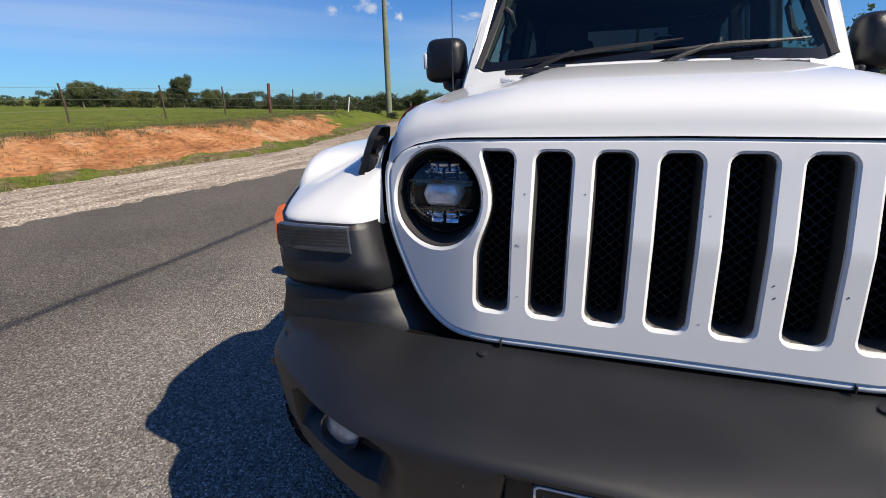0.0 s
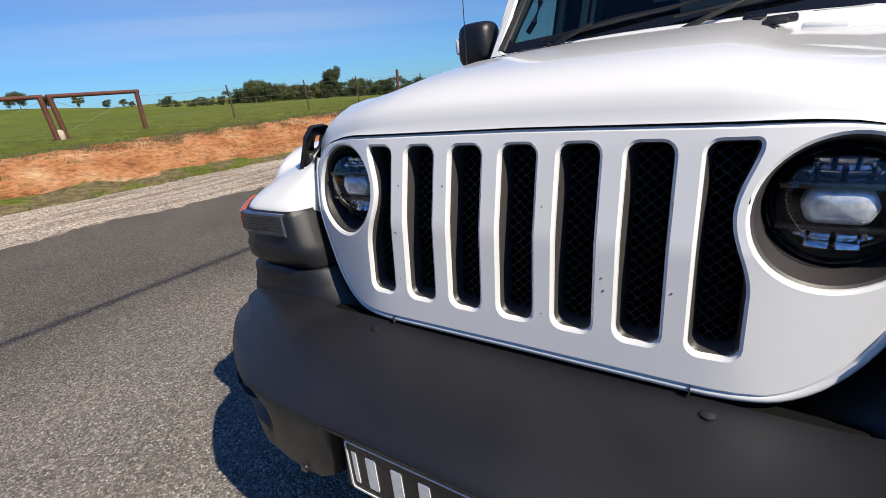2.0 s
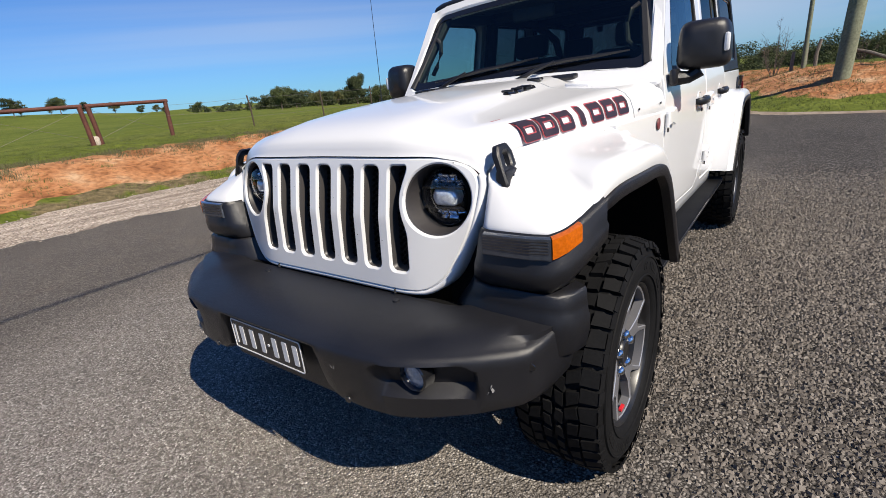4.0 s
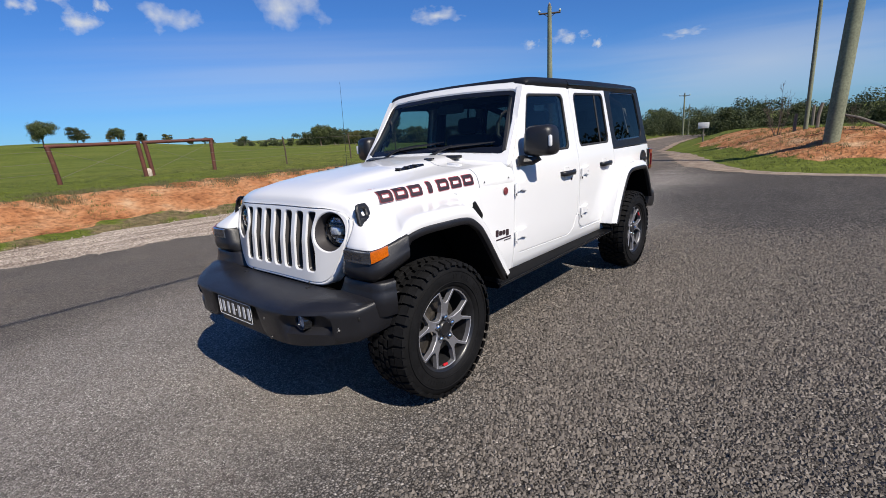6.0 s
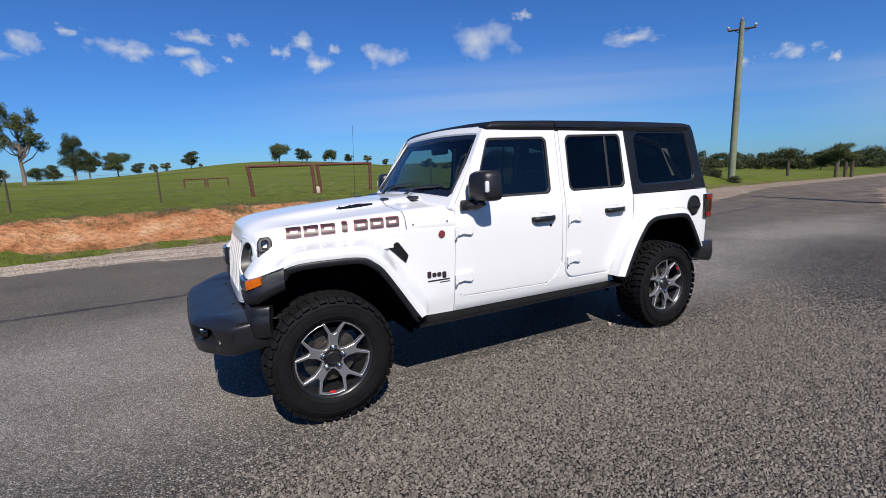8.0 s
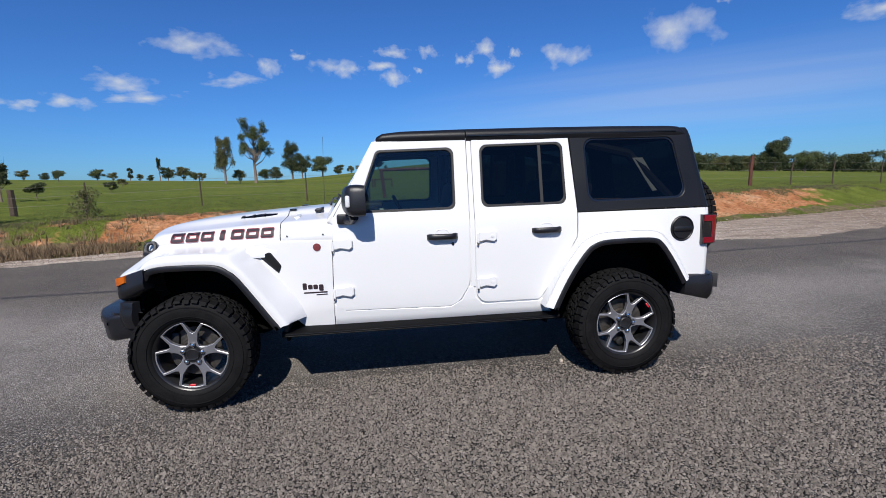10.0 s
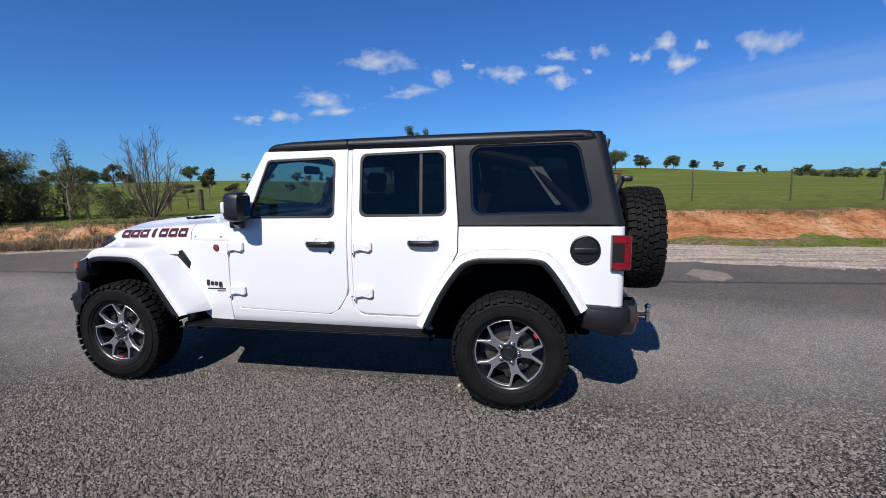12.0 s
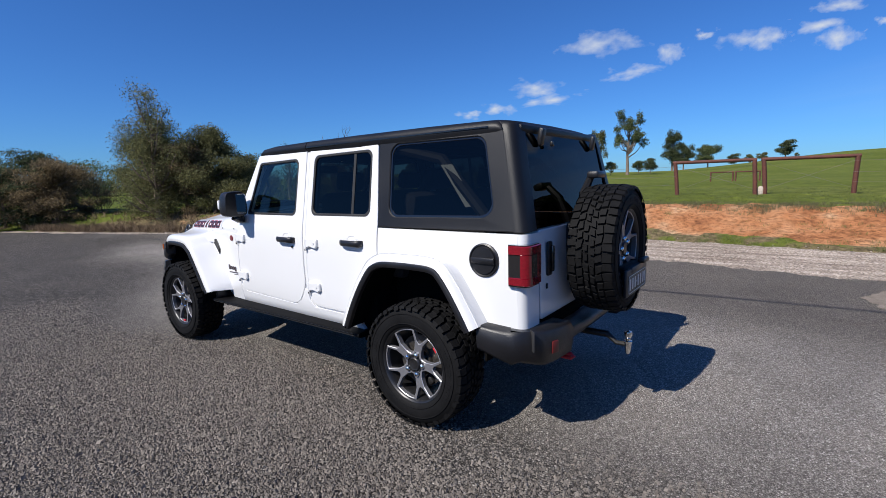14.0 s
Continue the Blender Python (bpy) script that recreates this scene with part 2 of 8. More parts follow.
def asphalt():
    """Chip seal: dark binder, grey and brown chips, coarser where the attribute "coarse" is high."""
    m, n, l = nodes_of("chip_seal")
    b = n["Principled BSDF"]
    co = n.new("ShaderNodeTexCoord").outputs["Object"]
    at = n.new("ShaderNodeAttribute")
    at.attribute_name = "coarse"
    fine = tex(n, l, co, "Voronoi", 120)
    big = tex(n, l, co, "Voronoi", 70)
    vf = n.new("ShaderNodeSeparateColor"); l.new(fine, vf.inputs[0])
    vb = n.new("ShaderNodeSeparateColor"); l.new(big, vb.inputs[0])
    cf = ramp(n, l, vf.outputs[0], [(0.0, (0.145, 0.132, 0.120)), (0.4, (0.275, 0.252, 0.230)), (0.8, (0.40, 0.372, 0.338)), (1.0, (0.60, 0.57, 0.53))])
    cb = ramp(n, l, vb.outputs[0], [(0.0, (0.034, 0.031, 0.029)), (0.4, (0.100, 0.092, 0.085)), (0.8, (0.19, 0.176, 0.162)), (1.0, (0.36, 0.335, 0.31))])
    base = mixc(n, l, at.outputs["Fac"], cf, cb)
    patch = tex(n, l, co, "Noise", 0.9, 6)
    tone = ramp(n, l, patch, [(0.3, (0.82, 0.81, 0.80)), (0.5, (1.0, 0.99, 0.98)), (0.72, (1.14, 1.11, 1.07))])
    base = mixc(n, l, 1.0, base, tone, "MULTIPLY")
    ln = n.new("ShaderNodeAttribute")
    ln.attribute_name = "lane"
    base = mixc(n, l, 1.0, base, ramp(n, l, ln.outputs["Fac"], [(0.0, (1.16, 1.16, 1.16)), (1.0, (0.60, 0.585, 0.57))]), "MULTIPLY")
    dust = tex(n, l, co, "Noise", 2.3, 7)
    dm = ramp(n, l, dust, [(0.6, (0, 0, 0)), (0.8, (0.28, 0.28, 0.28))])
    base = mixc(n, l, dm, base, (0.23, 0.17, 0.13))
    dirt = ramp(n, l, tex(n, l, co, "Noise", 1.7, 8), [(0.35, (0.13, 0.105, 0.085)), (0.52, (0.205, 0.165, 0.13)), (0.7, (0.34, 0.285, 0.23))])
    base = mixc(n, l, up_road(n, l, co, 9, 19, 0.75), base, dirt)
    ef = tex(n, l, co, "Voronoi", 120, feature="DISTANCE_TO_EDGE")
    eb = tex(n, l, co, "Voronoi", 70, feature="DISTANCE_TO_EDGE")
    me_ = n.new("ShaderNodeMix")
    l.new(at.outputs["Fac"], me_.inputs[0]), l.new(ef, me_.inputs[2]), l.new(eb, me_.inputs[3])
    gap1 = ramp(n, l, me_.outputs[0], [(0.02, (0.42, 0.41, 0.40)), (0.22, (1, 1, 1))])
    gap2 = ramp(n, l, me_.outputs[0], [(0.03, (0.07, 0.068, 0.065)), (0.26, (1, 1, 1))])
    gap = mixc(n, l, at.outputs["Fac"], gap1, gap2)
    b.inputs["Specular IOR Level"].default_value = 0.15
    base = mixc(n, l, 1.0, base, gap, "MULTIPLY")
    l.new(base, b.inputs["Base Color"])
    b.inputs["Roughness"].default_value = 0.85
    hf = tex(n, l, co, "Voronoi", 120, feature="F1")
    hb = tex(n, l, co, "Voronoi", 70, feature="F1")
    mh = n.new("ShaderNodeMix")
    l.new(at.outputs["Fac"], mh.inputs[0]), l.new(hf, mh.inputs[2]), l.new(hb, mh.inputs[3])
    bp = n.new("ShaderNodeBump")
    bp.invert = True
    bp.inputs["Strength"].default_value, bp.inputs["Distance"].default_value = 1.0, 0.012
    l.new(mh.outputs[0], bp.inputs["Height"])
    l.new(bp.outputs[0], b.inputs["Normal"])
    return m


def gravel():
    m, n, l = nodes_of("limestone_gravel")
    b = n["Principled BSDF"]
    co = n.new("ShaderNodeTexCoord").outputs["Object"]
    v = tex(n, l, co, "Voronoi", 42)
    s = n.new("ShaderNodeSeparateColor"); l.new(v, s.inputs[0])
    c = ramp(n, l, s.outputs[0], [(0, (0.16, 0.128, 0.100)), (0.35, (0.30, 0.252, 0.206)), (0.7, (0.42, 0.362, 0.302)), (1, (0.60, 0.545, 0.48))])
    lie = n.new("ShaderNodeVectorMath")
    lie.operation = "MULTIPLY"
    l.new(co, lie.inputs[0])
    lie.inputs[1].default_value = (1.0, 0.16, 1.0)
    p = tex(n, l, lie.outputs[0], "Noise", 4.2, 8)
    t = ramp(n, l, p, [(0.35, (0.66, 0.58, 0.52)), (0.50, (1.08, 1.02, 0.97)), (0.66, (1.42, 1.37, 1.32))])
    stones = mixc(n, l, 1.0, c, t, "MULTIPLY")
    soil = ramp(n, l, tex(n, l, co, "Noise", 3.1, 7), [(0.3, (0.17, 0.115, 0.075)), (0.55, (0.27, 0.20, 0.14)), (0.75, (0.42, 0.35, 0.27))])
    l.new(mixc(n, l, up_road(n, l, co, 8, 15, 0.92), stones, soil), b.inputs["Base Color"])
    b.inputs["Roughness"].default_value = 0.95
    bp = n.new("ShaderNodeBump")
    bp.invert = True
    bp.inputs["Distance"].default_value = 0.03
    l.new(tex(n, l, co, "Voronoi", 34, feature="F1"), bp.inputs["Height"])
    l.new(bp.outputs[0], b.inputs["Normal"])
    return m


def earth():
    """Pasture grass, bare red clay where "clay" is high, straw where "straw" is high."""
    m, n, l = nodes_of("pasture_and_clay")
    b = n["Principled BSDF"]
    co = n.new("ShaderNodeTexCoord").outputs["Object"]
    n1, n2, n3 = tex(n, l, co, "Noise", 0.05, 6), tex(n, l, co, "Noise", 1.4, 8), tex(n, l, co, "Noise", 9, 6)
    g1 = ramp(n, l, n1, [(0.3, (0.082, 0.108, 0.018)), (0.55, (0.116, 0.142, 0.028)), (0.75, (0.15, 0.156, 0.044))])
    g2 = ramp(n, l, n2, [(0.3, (0.7, 0.72, 0.6)), (0.7, (1.25, 1.2, 1.15))])
    grass = mixc(n, l, 1.0, g1, g2, "MULTIPLY")
    c1 = ramp(n, l, n2, [(0.28, (0.20, 0.082, 0.038)), (0.42, (0.34, 0.145, 0.064)), (0.58, (0.41, 0.205, 0.102)), (0.70, (0.47, 0.305, 0.18))])
    c2 = ramp(n, l, n3, [(0.3, (0.62, 0.60, 0.58)), (0.5, (1.0, 1.0, 1.0)), (0.7, (1.2, 1.2, 1.2))])
    clay = mixc(n, l, 1.0, c1, c2, "MULTIPLY")
    a1, a2 = n.new("ShaderNodeAttribute"), n.new("ShaderNodeAttribute")
    a1.attribute_name, a2.attribute_name = "clay", "straw"
    def edged(at, noise_out, k):
        ad = n.new("ShaderNodeMath"); ad.operation = "MULTIPLY_ADD"
        l.new(noise_out, ad.inputs[0]); ad.inputs[1].default_value = k
        l.new(at.outputs["Fac"], ad.inputs[2])
        return ramp(n, l, ad.outputs[0], [(0.46 + k / 2, (0, 0, 0)), (0.58 + k / 2, (1, 1, 1))])
    straw = ramp(n, l, n3, [(0.3, (0.085, 0.068, 0.036)), (0.7, (0.20, 0.155, 0.085))])
    col = mixc(n, l, edged(a2, n2, 0.9), grass, straw)
    col = mixc(n, l, edged(a1, n2, 0.9), col, clay)
    l.new(col, b.inputs["Base Color"])
    b.inputs["Roughness"].default_value = 0.95
    b.inputs["Specular IOR Level"].default_value = 0.1
    bp = n.new("ShaderNodeBump")
    bp.inputs["Distance"].default_value = 0.12
    l.new(n3, bp.inputs["Height"])
    l.new(bp.outputs[0], b.inputs["Normal"])
    return m


ASPHALT, GRAVEL, EARTH = asphalt(), gravel(), earth()


# ---- mesh helpers ----
def mesh_of(bm, name, smooth=35):
    me = bpy.data.meshes.new(name)
    bmesh.ops.recalc_face_normals(bm, faces=bm.faces[:]) if smooth is not None else None
    bm.to_mesh(me)
    bm.free()
    if smooth is not None:
        me.shade_smooth()
        me.set_sharp_from_angle(angle=radians(smooth))
    return me


def part(name, bm, material, parent=None, label="", smooth=30):
    me = mesh_of(bm, name, smooth) if isinstance(bm, bmesh.types.BMesh) else bm
    me.materials.append(material) if not me.materials else None
    ob = new(name, me)
    ob.parent = parent
    if label:
        ob["label"] = label
    return ob


def thing(name, label, category, group="", at=None):
    ob = new(name)
    ob.empty_display_size = 0.1
    if at is not None:
        ob.matrix_basis = at
    return tagged(ob, label, category, group)


def from_data(name, verts, faces, material, smooth=False):
    me = bpy.data.meshes.new(name)
    me.from_pydata(verts, [], faces)
    me.materials.append(material)
    if smooth:
        me.shade_smooth()
    return me


def mirrored(bm):
    out = bm.copy()
    bmesh.ops.scale(out, vec=(-1, 1, 1), verts=out.verts[:])
    bmesh.ops.reverse_faces(out, faces=out.faces[:])
    return out


def rounded(points, radius, n=4):
    """A polygon with its corners rounded; radius: one number or one a corner."""
    out, k = [], len(points)
    for i, p in enumerate(points):
        r = radius[i] if isinstance(radius, (list, tuple)) else radius
        a, b, c = Vector(points[i - 1]), Vector(p), Vector(points[(i + 1) % k])
        u, v = (a - b), (c - b)
        half = u.angle(v) / 2 if u.length and v.length else math.pi / 2
        if r <= 0 or half > 1.5:
            out.append(tuple(b))
            continue
        d = min(r / math.tan(half), 0.48 * u.length, 0.48 * v.length)
        r2 = d * math.tan(half)
        u.normalize(), v.normalize()
        p0, p1 = b + u * d, b + v * d
        cen = b + (u + v).normalized() * (r2 / math.sin(half))
        a0 = math.atan2(p0.y - cen.y, p0.x - cen.x)
        a1 = math.atan2(p1.y - cen.y, p1.x - cen.x)
        da = (a1 - a0 + math.pi) % (2 * math.pi) - math.pi
        for j in range(n + 1):
            t = a0 + da * j / n
            out.append((cen.x + r2 * math.cos(t), cen.y + r2 * math.sin(t)))
    return out


def spline(points, n=5, closed=True):
    """A Catmull-Rom curve through 2D points."""
    out, k = [], len(points)
    for i in range(k if closed else k - 1):
        p = [Vector(points[(i + j) % k] if closed else points[min(max(i + j, 0), k - 1)]) for j in (-1, 0, 1, 2)]
        for s in range(n):
            t = s / n
            out.append(tuple(0.5 * (2 * p[1] + (p[2] - p[0]) * t + (2 * p[0] - 5 * p[1] + 4 * p[2] - p[3]) * t * t + (3 * p[1] - p[0] - 3 * p[2] + p[3]) * t ** 3)))
    return out if closed else out + [tuple(points[-1])]


def circle(cx, cy, r, n=32, a0=0.0):
    return [(cx + r * math.cos(a0 + 2 * math.pi * i / n), cy + r * math.sin(a0 + 2 * math.pi * i / n)) for i in range(n)]


def plate(outline, put, thick=0.02, bevel=0.004, holes=(), ucuts=(), vcuts=()):
    """A sheet cut from a polygon in (u, v) with holes, its edges rolled back; put(u, v, depth) lays it into space."""
    bm = bmesh.new()
    edges = []
    for loop in (outline, *holes):
        vs = [bm.verts.new((u, v, 0)) for u, v in loop]
        edges += [bm.edges.new((vs[i - 1], vs[i])) for i in range(len(vs))]
    bmesh.ops.triangle_fill(bm, use_beauty=True, edges=edges)
    for axis, cuts in ((0, ucuts), (1, vcuts)):
        no = (1, 0, 0) if axis == 0 else (0, 1, 0)
        for c in cuts:
            co = (c, 0, 0) if axis == 0 else (0, c, 0)
            bmesh.ops.bisect_plane(bm, geom=bm.verts[:] + bm.edges[:] + bm.faces[:], plane_co=co, plane_no=no)
    bmesh.ops.recalc_face_normals(bm, faces=bm.faces[:])
    if bm.faces[:] and bm.faces[0].normal.z < 0:
        bmesh.ops.reverse_faces(bm, faces=bm.faces[:])
    if bevel > 0:
        rim = {v for e in bm.edges if e.is_boundary for v in e.verts}
        bmesh.ops.inset_region(bm, faces=bm.faces[:], thickness=bevel, use_boundary=True, use_even_offset=True)
        for v in rim:
            if v.is_valid:
                v.co.z = -bevel * 0.8
    if thick > 0:
        got = bmesh.ops.extrude_edge_only(bm, edges=[e for e in bm.edges if e.is_boundary])["geom"]
        for v in got:
            if isinstance(v, bmesh.types.BMVert):
                v.co.z = -thick
    for v in bm.verts:
        v.co = Vector(put(v.co.x, v.co.y, -v.co.z))
    return bm


def loft(rings, closed=True, caps=True, bm=None):
    """Skins a row of rings with the same number of points."""
    bm = bm or bmesh.new()
    vs = [[bm.verts.new(p) for p in ring] for ring in rings]
    k = len(rings[0])
    for a, b in zip(vs, vs[1:]):
        for i in range(k if closed else k - 1):
            j = (i + 1) % k
            try:
                bm.faces.new((a[i], a[j], b[j], b[i]))
            except ValueError:
                pass
    if caps and closed:
        bm.faces.new(vs[0])
        bm.faces.new(vs[-1][::-1])
    return bm


def tube(points, radius, n=8, bm=None, caps=True):
    """A round bar along points; radius: one number or one a point."""
    rings = []
    pts = [Vector(p) for p in points]
    for i, p in enumerate(pts):
        d = (pts[min(i + 1, len(pts) - 1)] - pts[max(i - 1, 0)]).normalized()
        side = d.cross(Vector((0, 0, 1)) if abs(d.z) < 0.9 else Vector((1, 0, 0))).normalized()
        up = side.cross(d)
        r = radius[i] if isinstance(radius, (list, tuple)) else radius
        rings.append([p + side * (r * math.cos(2 * math.pi * j / n)) + up * (r * math.sin(2 * math.pi * j / n)) for j in range(n)])
    return loft(rings, True, caps, bm)


def block(cx, cy, cz, sx, sy, sz, bevel=0.01, bm=None, turn=None, seg=2):
    """A rounded box about its centre."""
    b = bmesh.new()
    bmesh.ops.create_cube(b, size=1)
    for v in b.verts:
        v.co = Vector((v.co.x * sx, v.co.y * sy, v.co.z * sz))
    if bevel > 0:
        bmesh.ops.bevel(b, geom=b.edges[:], offset=min(bevel, 0.45 * min(sx, sy, sz)), segments=seg, affect="EDGES", profile=0.5)
    m = Matrix.Translation((cx, cy, cz)) @ (turn or Matrix())
    for v in b.verts:
        v.co = m @ v.co
    if bm is None:
        return b
    me = bpy.data.meshes.new("tmp")
    b.to_mesh(me)
    b.free()
    bm.from_mesh(me)
    bpy.data.meshes.remove(me)
    return bm


def spun(profile, n=48, axis="x", centre=(0, 0, 0), bm=None):
    """A solid of revolution: profile rows (along the axis, radius)."""
    rings = []
    c = Vector(centre)
    for i in range(n):
        a = 2 * math.pi * i / n
        ring = []
        for u, r in profile:
            p = (u, r * math.cos(a), r * math.sin(a)) if axis == "x" else (r * math.cos(a), u, r * math.sin(a)) if axis == "y" else (r * math.cos(a), r * math.sin(a), u)
            ring.append(c + Vector(p))
        rings.append(ring)
    rings.append(rings[0])
    bm = loft(rings, closed=False, caps=False, bm=bm)
    bmesh.ops.remove_doubles(bm, verts=bm.verts[:], dist=1e-6)
    return bm


def interp(x, table):
    xs, ys = zip(*table)
    return float(np.interp(x, xs, ys))


# ---- the vehicle: x to its left, y to its rear, z up from the ground below the front axle ----
W_Y = [(0.4, 0.735), (0.8, 0.765), (1.0, 0.778), (1.6, 0.795), (2.6, 0.806), (3.4, 0.806), (3.75, 0.795)]
W_Z = [(0.45, -0.040), (0.55, -0.022), (0.62, -0.010), (0.9, 0.0), (1.08, -0.001), (1.16, -0.006), (1.22, -0.014), (1.255, -0.022), (1.80, -0.112)]
ROWS_Z = (0.55, 0.62, 0.75, 0.9, 1.0, 1.08, 1.16, 1.22, 1.255)


def flank(y, z):
    return interp(y, W_Y) + interp(z, W_Z)


def on_side(y, z, d):
    return (flank(y, z) - d, y, z)


suv = thing("off_road_wagon", "white four-door off-road wagon with black hardtop, parked on chip seal", "car", at=Matrix.Translation((0, 0, -0.014)))


def both(name, bm, material, parent, label="", smooth=30):
    """A left part and its mirror image."""
    b2 = mirrored(bm)
    return part(name, bm, material, parent, label, smooth), part(name, b2, material, parent, label, smooth)


def vehicle_body():
    # lower cowl side between front flare and door
    cowl = plate([(0.70, 0.492), (0.900, 0.492), (0.9015, 0.62), (0.9040, 0.70), (0.9065, 0.80), (0.9175, 1.10), (0.34, 1.10), (0.34, 1.02), (0.41, 0.95), (0.50, 0.82), (0.58, 0.67), (0.65, 0.54)], on_side, 0.03, 0.003, vcuts=ROWS_Z, ucuts=(0.45, 0.6, 0.75))
    both("cowl_side_panel", cowl, PAINT, suv)
    # sill below the doors
    sill = plate([(0.906, 0.492), (2.47, 0.492), (2.395, 0.60), (2.36, 0.585), (1.95, 0.588), (1.90, 0.64), (1.885, 0.72), (1.85, 0.72), (1.80, 0.63), (1.72, 0.5812), (0.985, 0.5960), (0.905, 0.65)], on_side, 0.03, 0.003, vcuts=(0.55, 0.62))
    both("sill", sill, PAINT, suv)
    # door jambs just behind the shut lines
    both("door_jamb", plate([(0.90, 0.56), (2.45, 0.56), (2.45, 0.68), (1.99, 0.68), (1.99, 1.20), (1.78, 1.20), (1.78, 0.68), (0.90, 0.68)], lambda u, v, d: (flank(u, v) - 0.013 - d, u, v), 0.01, 0.0, vcuts=ROWS_Z), PAINT, suv)
    # pillar strip between the doors
    pil = plate([(1.8705, 0.72), (1.9020, 0.72), (1.9020, 1.765), (1.8705, 1.765)], lambda u, v, d: (flank(u, v) - 0.003 - d, u, v), 0.03, 0.002, vcuts=ROWS_Z)
    both("door_pillar", pil, PAINT, suv)
    # rear quarter, cut away round the wheel
    arch = [(2.44, 0.53), (2.50, 0.70), (2.605, 0.88), (2.70, 0.985), (2.80, 1.025), (3.18, 1.025), (3.26, 0.975), (3.34, 0.86), (3.40, 0.76), (3.42, 0.70)]
    rq = plate([(2.40, 0.53)] + arch + [(3.672, 0.70), (3.668, 1.215), (2.662, 1.215), (2.658, 1.045), (2.53, 0.805), (2.405, 0.60)], on_side, 0.03, 0.004, vcuts=ROWS_Z, ucuts=(3.4, 3.6))
    both("rear_quarter_panel", rq, PAINT, suv)
    # rounded rear corner post
    rings = []
    for z in (0.70, 0.9, 1.08, 1.16, 1.215):
        w = flank(3.66, z)
        rings.append([(w, 3.668, z), (w - 0.003, 3.680, z), (w - 0.010, 3.692, z), (w - 0.021, 3.702, z), (w - 0.036, 3.709, z), (w - 0.07, 3.713, z), (w - 0.16, 3.715, z), (w - 0.16, 3.68, z)])
    both("rear_corner_post", loft(rings), PAINT, suv, "", 60)
    # near-black inner shell painted as the shade behind the panel gaps, and wheel housings
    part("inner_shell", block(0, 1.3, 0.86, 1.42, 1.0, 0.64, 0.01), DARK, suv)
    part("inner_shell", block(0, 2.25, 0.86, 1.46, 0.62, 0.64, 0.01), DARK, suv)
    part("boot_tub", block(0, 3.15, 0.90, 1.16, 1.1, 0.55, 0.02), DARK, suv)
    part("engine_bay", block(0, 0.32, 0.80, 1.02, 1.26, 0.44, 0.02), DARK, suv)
    b = bmesh.new()
    block(0, 1.6, 0.46, 0.86, 3.9, 0.13, 0.02, b)
    for y in (0.0, 3.008):
        tube([(-0.72, y, 0.37), (0.72, y, 0.37)], 0.045, 10, b)
        block(0.12 if y else -0.2, y, 0.37, 0.28, 0.26, 0.26, 0.09, b)
    block(0, 2.55, 0.44, 1.2, 0.55, 0.16, 0.05, b)
    tube([(0.3, -0.02, 0.52), (-0.35, -0.12, 0.46)], 0.02, 8, b)
    part("chassis", b, DARK, suv, "black ladder chassis with axles")
    # near-black splash shields added to close the wheel houses and keep them dark
    for y, z0, z1 in ((-0.335, 0.44, 0.90), (0.575, 0.40, 0.70), (2.44, 0.40, 0.70), (3.43, 0.46, 0.95)):
        for s in (1, -1):
            part("splash_shield", block(s * 0.59, y, (z0 + z1) / 2, 0.30, 0.02, z1 - z0, 0.006), DARK, suv)
    # round exhaust and link ends seen below
    part("muffler", tube([(-0.45, 3.25, 0.48), (0.4, 3.28, 0.48)], 0.085, 14), STEEL, suv)


vehicle_body()


def bow(x):
    """How far the flat front turns back towards the fenders."""
    u = abs(x) - 0.36
    return 0.14 * (u + math.sqrt(u * u + 0.0025))


def grille_y(x, z):
    return interp(z, [(0.68, -0.452), (0.77, -0.445), (0.93, -0.432), (1.08, -0.398), (1.13, -0.384)]) + bow(x)


